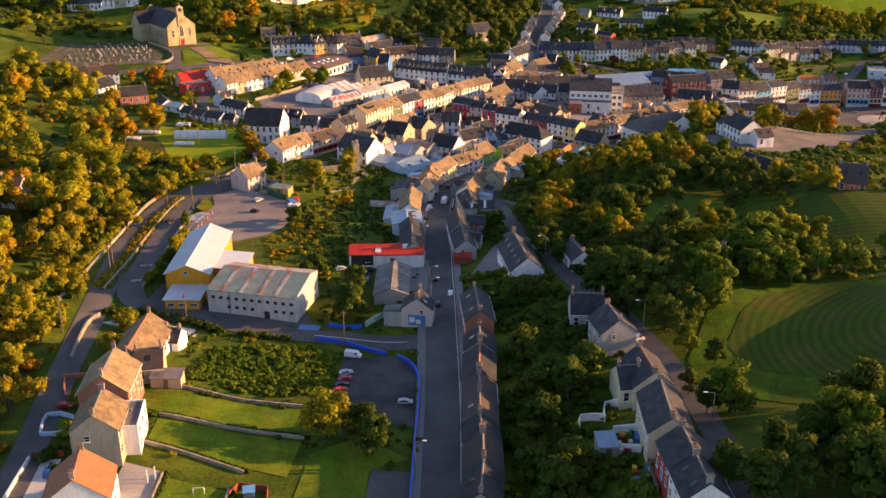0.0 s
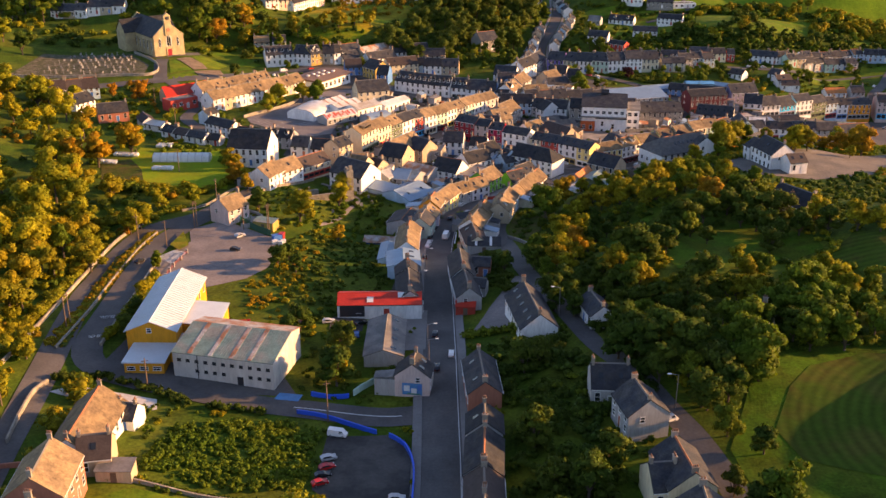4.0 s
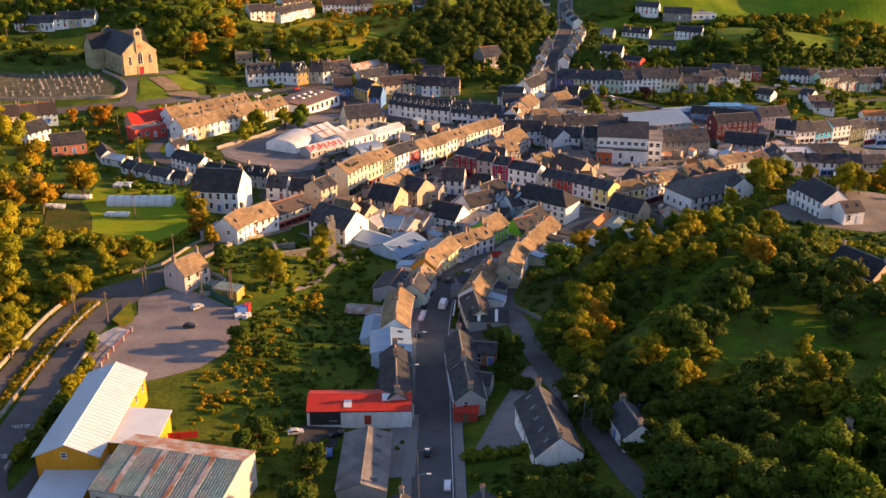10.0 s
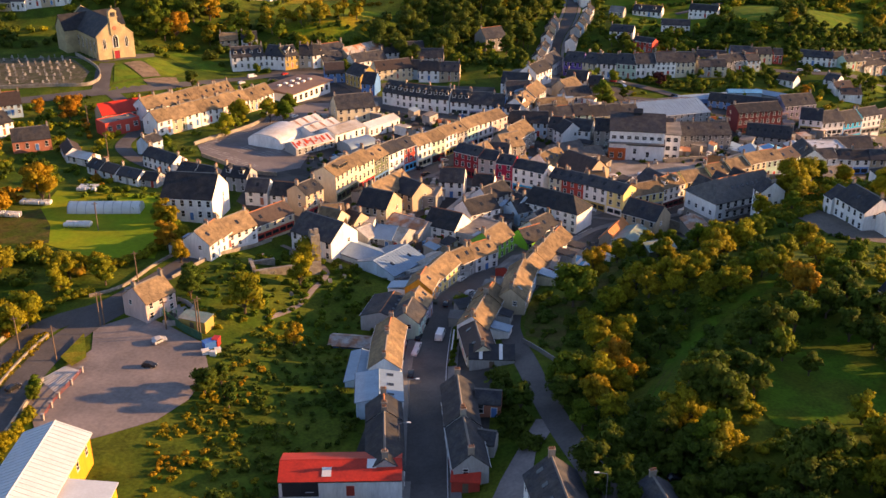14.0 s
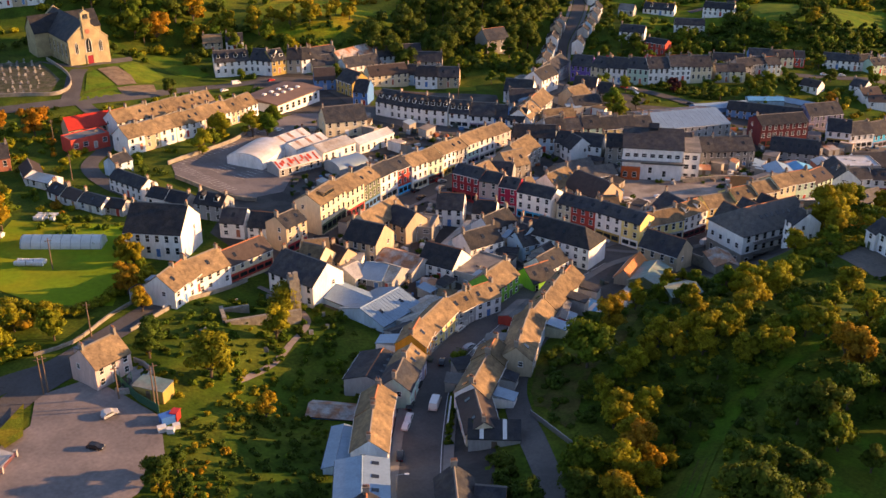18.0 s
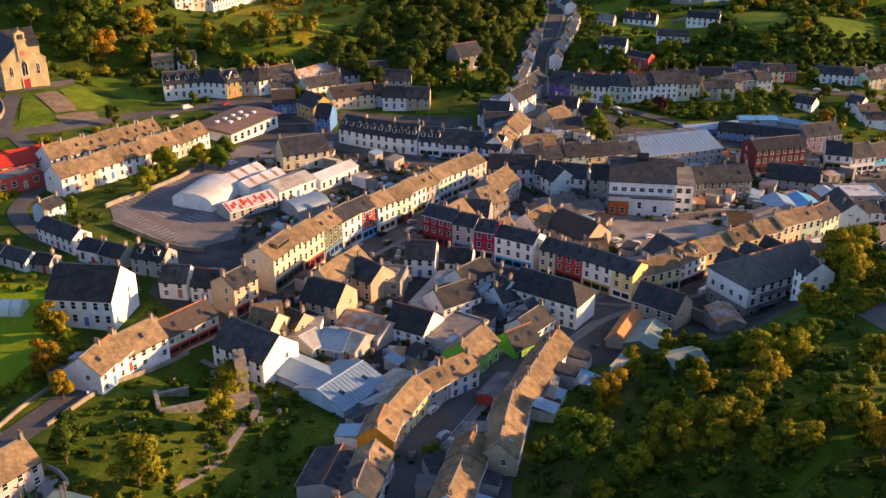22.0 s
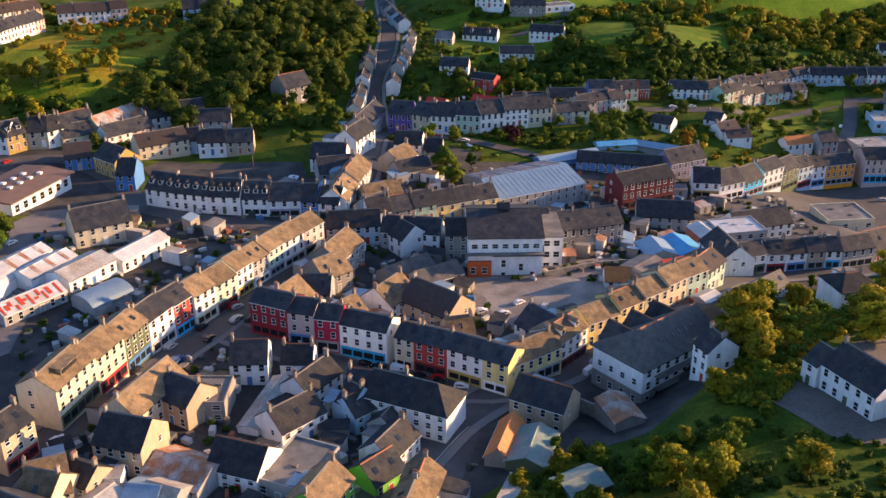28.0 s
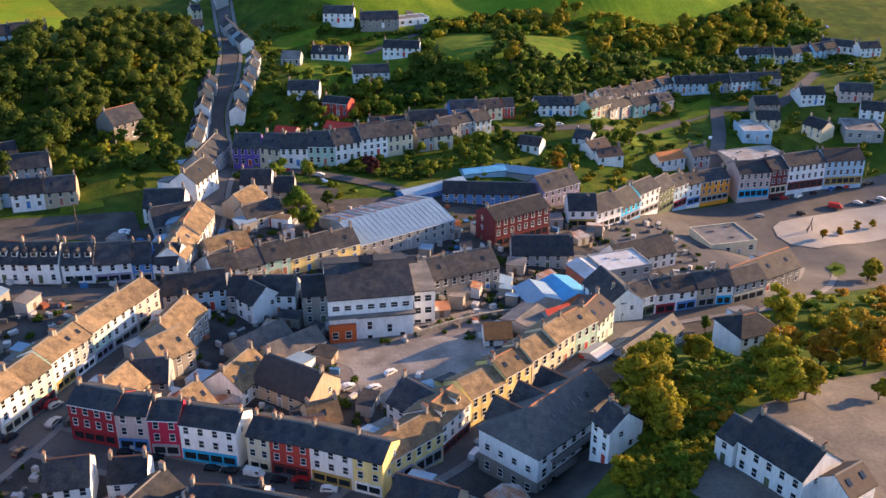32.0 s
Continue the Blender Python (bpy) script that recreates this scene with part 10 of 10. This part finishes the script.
tree(38.4, 216.0, 8.9, "dark", 0.48, 37)
tree(38.6, 208.9, 9.4, "dark", 0.48, 30)
tree(35.0, 211.5, 8.4, "dark", 0.42, 9)
tree(19.6, 213.0, 7.2, "dark", 0.42, 14)
tree(16.4, 211.7, 7.6, "dark", 0.48, 18)
tree(15.4, 269.3, 6.3, "dark", 0.42, 38)
tree(8.6, 292.9, 4.4, "dark", 0.48, 17)
tree(45.8, 352.3, 4.7, "olive", 0.42, 15)
tree(69.2, 353.3, 3.9, "olive", 0.42, 37)
tree(101.6, 385.1, 8.3, "olive", 0.48, 9)
tree(98.9, 376.4, 9.9, "olive", 0.48, 38)
tree(97.2, 372.8, 6.9, "olive", 0.42, 11)
tree(119.2, 396.8, 6.0, "olive", 0.42, 11)
tree(126.1, 383.1, 8.5, "olive", 0.48, 36)
tree(123.0, 375.7, 8.5, "olive", 0.42, 6)
tree(143.8, 412.7, 5.8, "olive", 0.42, 3)
tree(74.3, 352.2, 4.2, "olive", 0.42, 25)
tree(88.4, 352.5, 4.1, "green", 0.36, 7)
tree(82.5, 350.0, 4.4, "green", 0.48, 7)
tree(57.9, 359.7, 4.7, "olive", 0.36, 12)
tree(53.5, 354.2, 5.5, "olive", 0.42, 18)
tree(55.0, 363.7, 3.6, "green", 0.42, 26)
tree(99.6, 386.7, 11.1, "olive", 0.42, 20)
tree(105.3, 392.7, 9.2, "olive", 0.48, 19)
tree(96.6, 379.9, 8.3, "olive", 0.48, 19)
tree(111.1, 399.6, 7.7, "green", 0.48, 30)
tree(120.0, 400.1, 5.5, "olive", 0.48, 14)
tree(154.6, 418.5, 9.1, "olive", 0.48, 29)
tree(128.1, 387.8, 8.5, "olive", 0.48, 13)
tree(141.4, 399.7, 7.3, "autumn", 0.48, 28)
tree(121.4, 375.7, 9.2, "olive", 0.42, 9)
tree(127.0, 375.4, 8.4, "olive", 0.36, 39)
tree(152.2, 397.3, 12.1, "autumn", 0.36, 23)
tree(151.6, 388.4, 11.4, "autumn", 0.48, 4)
tree(143.4, 391.2, 9.1, "autumn", 0.36, 21)
tree(200.3, 442.0, 5.8, "olive", 0.42, 8)
tree(92.6, 363.4, 6.7, "green", 0.36, 4)
tree(85.1, 363.9, 6.5, "olive", 0.42, 14)
tree(141.5, 373.3, 5.0, "olive", 0.36, 2)
tree(136.7, 420.7, 4.0, "green", 0.36, 10)
tree(152.0, 532.0, 5.9, "autumn", 0.42, 4)
tree(165.8, 605.0, 9.2, "olive", 0.42, 13)
tree(159.3, 554.3, 6.3, "dark", 0.42, 1)
tree(141.7, 548.9, 6.0, "dark", 0.48, 25)
tree(91.2, 535.7, 6.7, "purple", 0.42, 9)
tree(62.9, 508.9, 9.8, "green", 0.48, 12)
tree(72.7, 514.9, 5.6, "dark", 0.36, 10)
tree(85.6, 599.3, 7.2, "dark", 0.48, 10)
tree(32.6, 550.4, 9.4, "dark", 0.36, 7)
tree(27.5, 569.6, 9.3, "dark", 0.42, 31)
tree(15.4, 582.7, 7.5, "dark", 0.36, 25)
tree(34.6, 602.8, 8.0, "dark", 0.42, 2)
tree(64.2, 498.9, 8.4, "green", 0.36, 15)
tree(-21.7, 214.9, 6.9, "autumn", 0.42, 31)

tree(215.5, 478.4, 3.6, "autumn", 0.36, 2, "small round yellow-leaved street tree on the square")
tree(223.7, 480.9, 3.2, "autumn", 0.36, 3, "small round yellow-leaved street tree on the square")
tree(232.3, 483.5, 3.6, "autumn", 0.36, 4, "small round yellow-leaved street tree on the square")
tree(239.0, 484.3, 3.2, "autumn", 0.36, 5, "small round yellow-leaved street tree on the square")
tree(203.5, 444.4, 6.5, "olive", 0.42, 3)
scrub("bed_plants", [(202.6, 456.3, 0.9), (203.8, 456.8, 0.7), (201.5, 455.9, 0.7)], "green", "low green plants in the traffic island bed")

for k, (px, py) in enumerate(((48.5, 206.7), (50.7, 199.4), (57.2, 206.5), (47.8, 191.0), (52.0, 193.0), (49.4, 182.9), (69.9, 213.2), (77.7, 217.3), (46.2, 199.0))):
    tree(px, py, 6.6 + (k * 7 % 5) * 0.5, ("dark", "dark", "green")[k % 3], 0.48, k)

# ---- vehicles ----
car(-2.8, 311.3, 81, "black")
car(-4.1, 304.0, 78, "black")
car(-4.6, 297.3, 78, "white")
van(0.5, 304.6, 79, "white")
car(1.6, 319.9, 85, "black")
car(-57.0, 294.9, 53, "silver")
car(-56.4, 285.4, -8, "black")
car(5.3, 336.8, 56, "white")
car(14.0, 350.9, 48, "white")
car(7.2, 327.3, 51, "silver")
van(-108.1, 440.5, 73, "white")
car(-53.8, 465.4, 52, "white")
car(-79.6, 276.4, 58, "black")
car(-26.5, 242.5, 15, "silver")
car(-31.8, 240.8, 12, "red")
car(-18.8, 242.5, 26, "black")
car(-19.4, 235.7, 94, "blue")
car(-1.2, 218.5, 89, "black")
car(-57.1, 295.4, 26, "silver")
car(-5.2, 287.2, 90, "black")
car(-4.2, 300.0, 80, "white")
car(-71.3, 165.5, 2, "red")
car(-20.3, 186.4, 22, "silver")
car(-20.2, 183.1, 27, "red")
car(-20.6, 180.2, 19, "black")
car(-20.8, 177.7, 25, "red")
car(-7.5, 174.7, 1, "silver")
car(1.8, 223.8, 88, "white")
car(-1.8, 236.2, 86, "black")
car(-66.9, 144.1, 102, "blue")
car(-57.0, 295.1, 36, "silver")
car(-13.5, 386.5, 114, "silver")
van(32.7, 398.2, -35, "white")
car(36.4, 394.9, -25, "black")
car(39.9, 391.8, -23, "black")
car(43.9, 389.7, -21, "white")
car(55.0, 420.9, -1, "white")
car(64.4, 423.2, 26, "white")
car(12.2, 409.2, -20, "black")
car(17.1, 406.8, -11, "black")
car(26.1, 401.9, -23, "black")
car(0.5, 428.1, 38, "silver")
van(71.6, 393.1, 41, "white")
car(208.8, 500.5, -6, "silver")
car(222.0, 497.3, -20, "black")
van(236.7, 499.3, -37, "red")
car(246.2, 500.0, -34, "white")
car(250.6, 498.9, -28, "black")
car(255.2, 499.5, -43, "white")
car(221.2, 510.0, 9, "black")
car(224.3, 509.3, 5, "red")
van(229.2, 508.6, 26, "white")
car(235.7, 509.0, 8, "black")
car(243.3, 509.8, 17, "blue")
car(246.5, 509.9, 16, "black")
car(249.4, 509.7, 12, "red")
car(255.1, 509.1, 13, "black")
car(258.1, 508.9, 9, "black")
car(346.4, 648.6, -108, "silver")
car(159.3, 562.6, 0, "white")
car(166.4, 561.3, 2, "white")
car(221.6, 550.8, 51, "white")
car(319.1, 597.2, 6, "white")
car(16.8, 505.5, 12, "white")
car(54.1, 687.5, 2, "white")
car(12.6, 580.8, 0, "blue")
car(72.5, 543.0, -24, "red")
car(75.6, 533.8, -41, "white")
car(85.3, 586.1, 67, "white")
car(-81.9, 513.0, 48, "white")
van(-79.7, 524.4, 36, "white")
car(-66.9, 528.6, 44, "red")
car(17.2, 507.1, 4, "white")
car(37.8, 242.9, 10, "black")
car(31.0, 208.6, -5, "black")
van(40.3, 188.7, 20, "white")
van(-19.6, 195.2, -12, "white")

car(67.3, 549.3, -20, "red")
car(76.0, 539.7, -20, "white")
car(95.3, 523.7, -25, "black")
car(59.7, 418.6, 15, "white")
car(69.5, 420.0, 60, "silver")
car(54.9, 420.4, 20, "silver")
# ---- poles and lamps ----
pole(-71.2, 301.7, 8)
pole(-49.5, 297.3, 9)
pole(-56.9, 300.2, 7)
pole(-69.2, 322.5, 8)
pole(-88.7, 354.6, 8)
pole(-84.0, 290.7, 8)
pole(-75.4, 287.4, 8)
pole(-70.5, 302.1, 8)
pole(-49.3, 298.4, 9)
pole(-84.3, 235.4, 8)
pole(-21.9, 200.0, 9)
pole(-59.4, 210.7, 7)
pole(-83.6, 198.9, 9)
pole(-80.4, 162.7, 9)
pole(-84.3, 237.9, 8)
pole(93.0, 289.1, 8)
street_lamp(-4.8, 147.4, 8)
street_lamp(-2.8, 216.9, 8)
street_lamp(-5.9, 256.2, 8)
street_lamp(-4.8, 269.7, 8)
street_lamp(42.4, 192.2, 7)
street_lamp(47.5, 153.9, 7)
street_lamp(25.8, 235.9, 7)
street_lamp(-3.2, 223.8, 8)
pole(-121.0, 445.1, 8)
pole(-104.6, 414.0, 8)
pole(5.7, 513.1, 8)
pole(259.0, 512.4, 6)

# ---- the plan brought to full size ----
for ob in list(scene.objects):
    if ob.parent is None and ob.type in {"MESH", "FONT", "EMPTY"}:
        ob.matrix_basis = Matrix.Scale(SCALE, 4) @ ob.matrix_basis
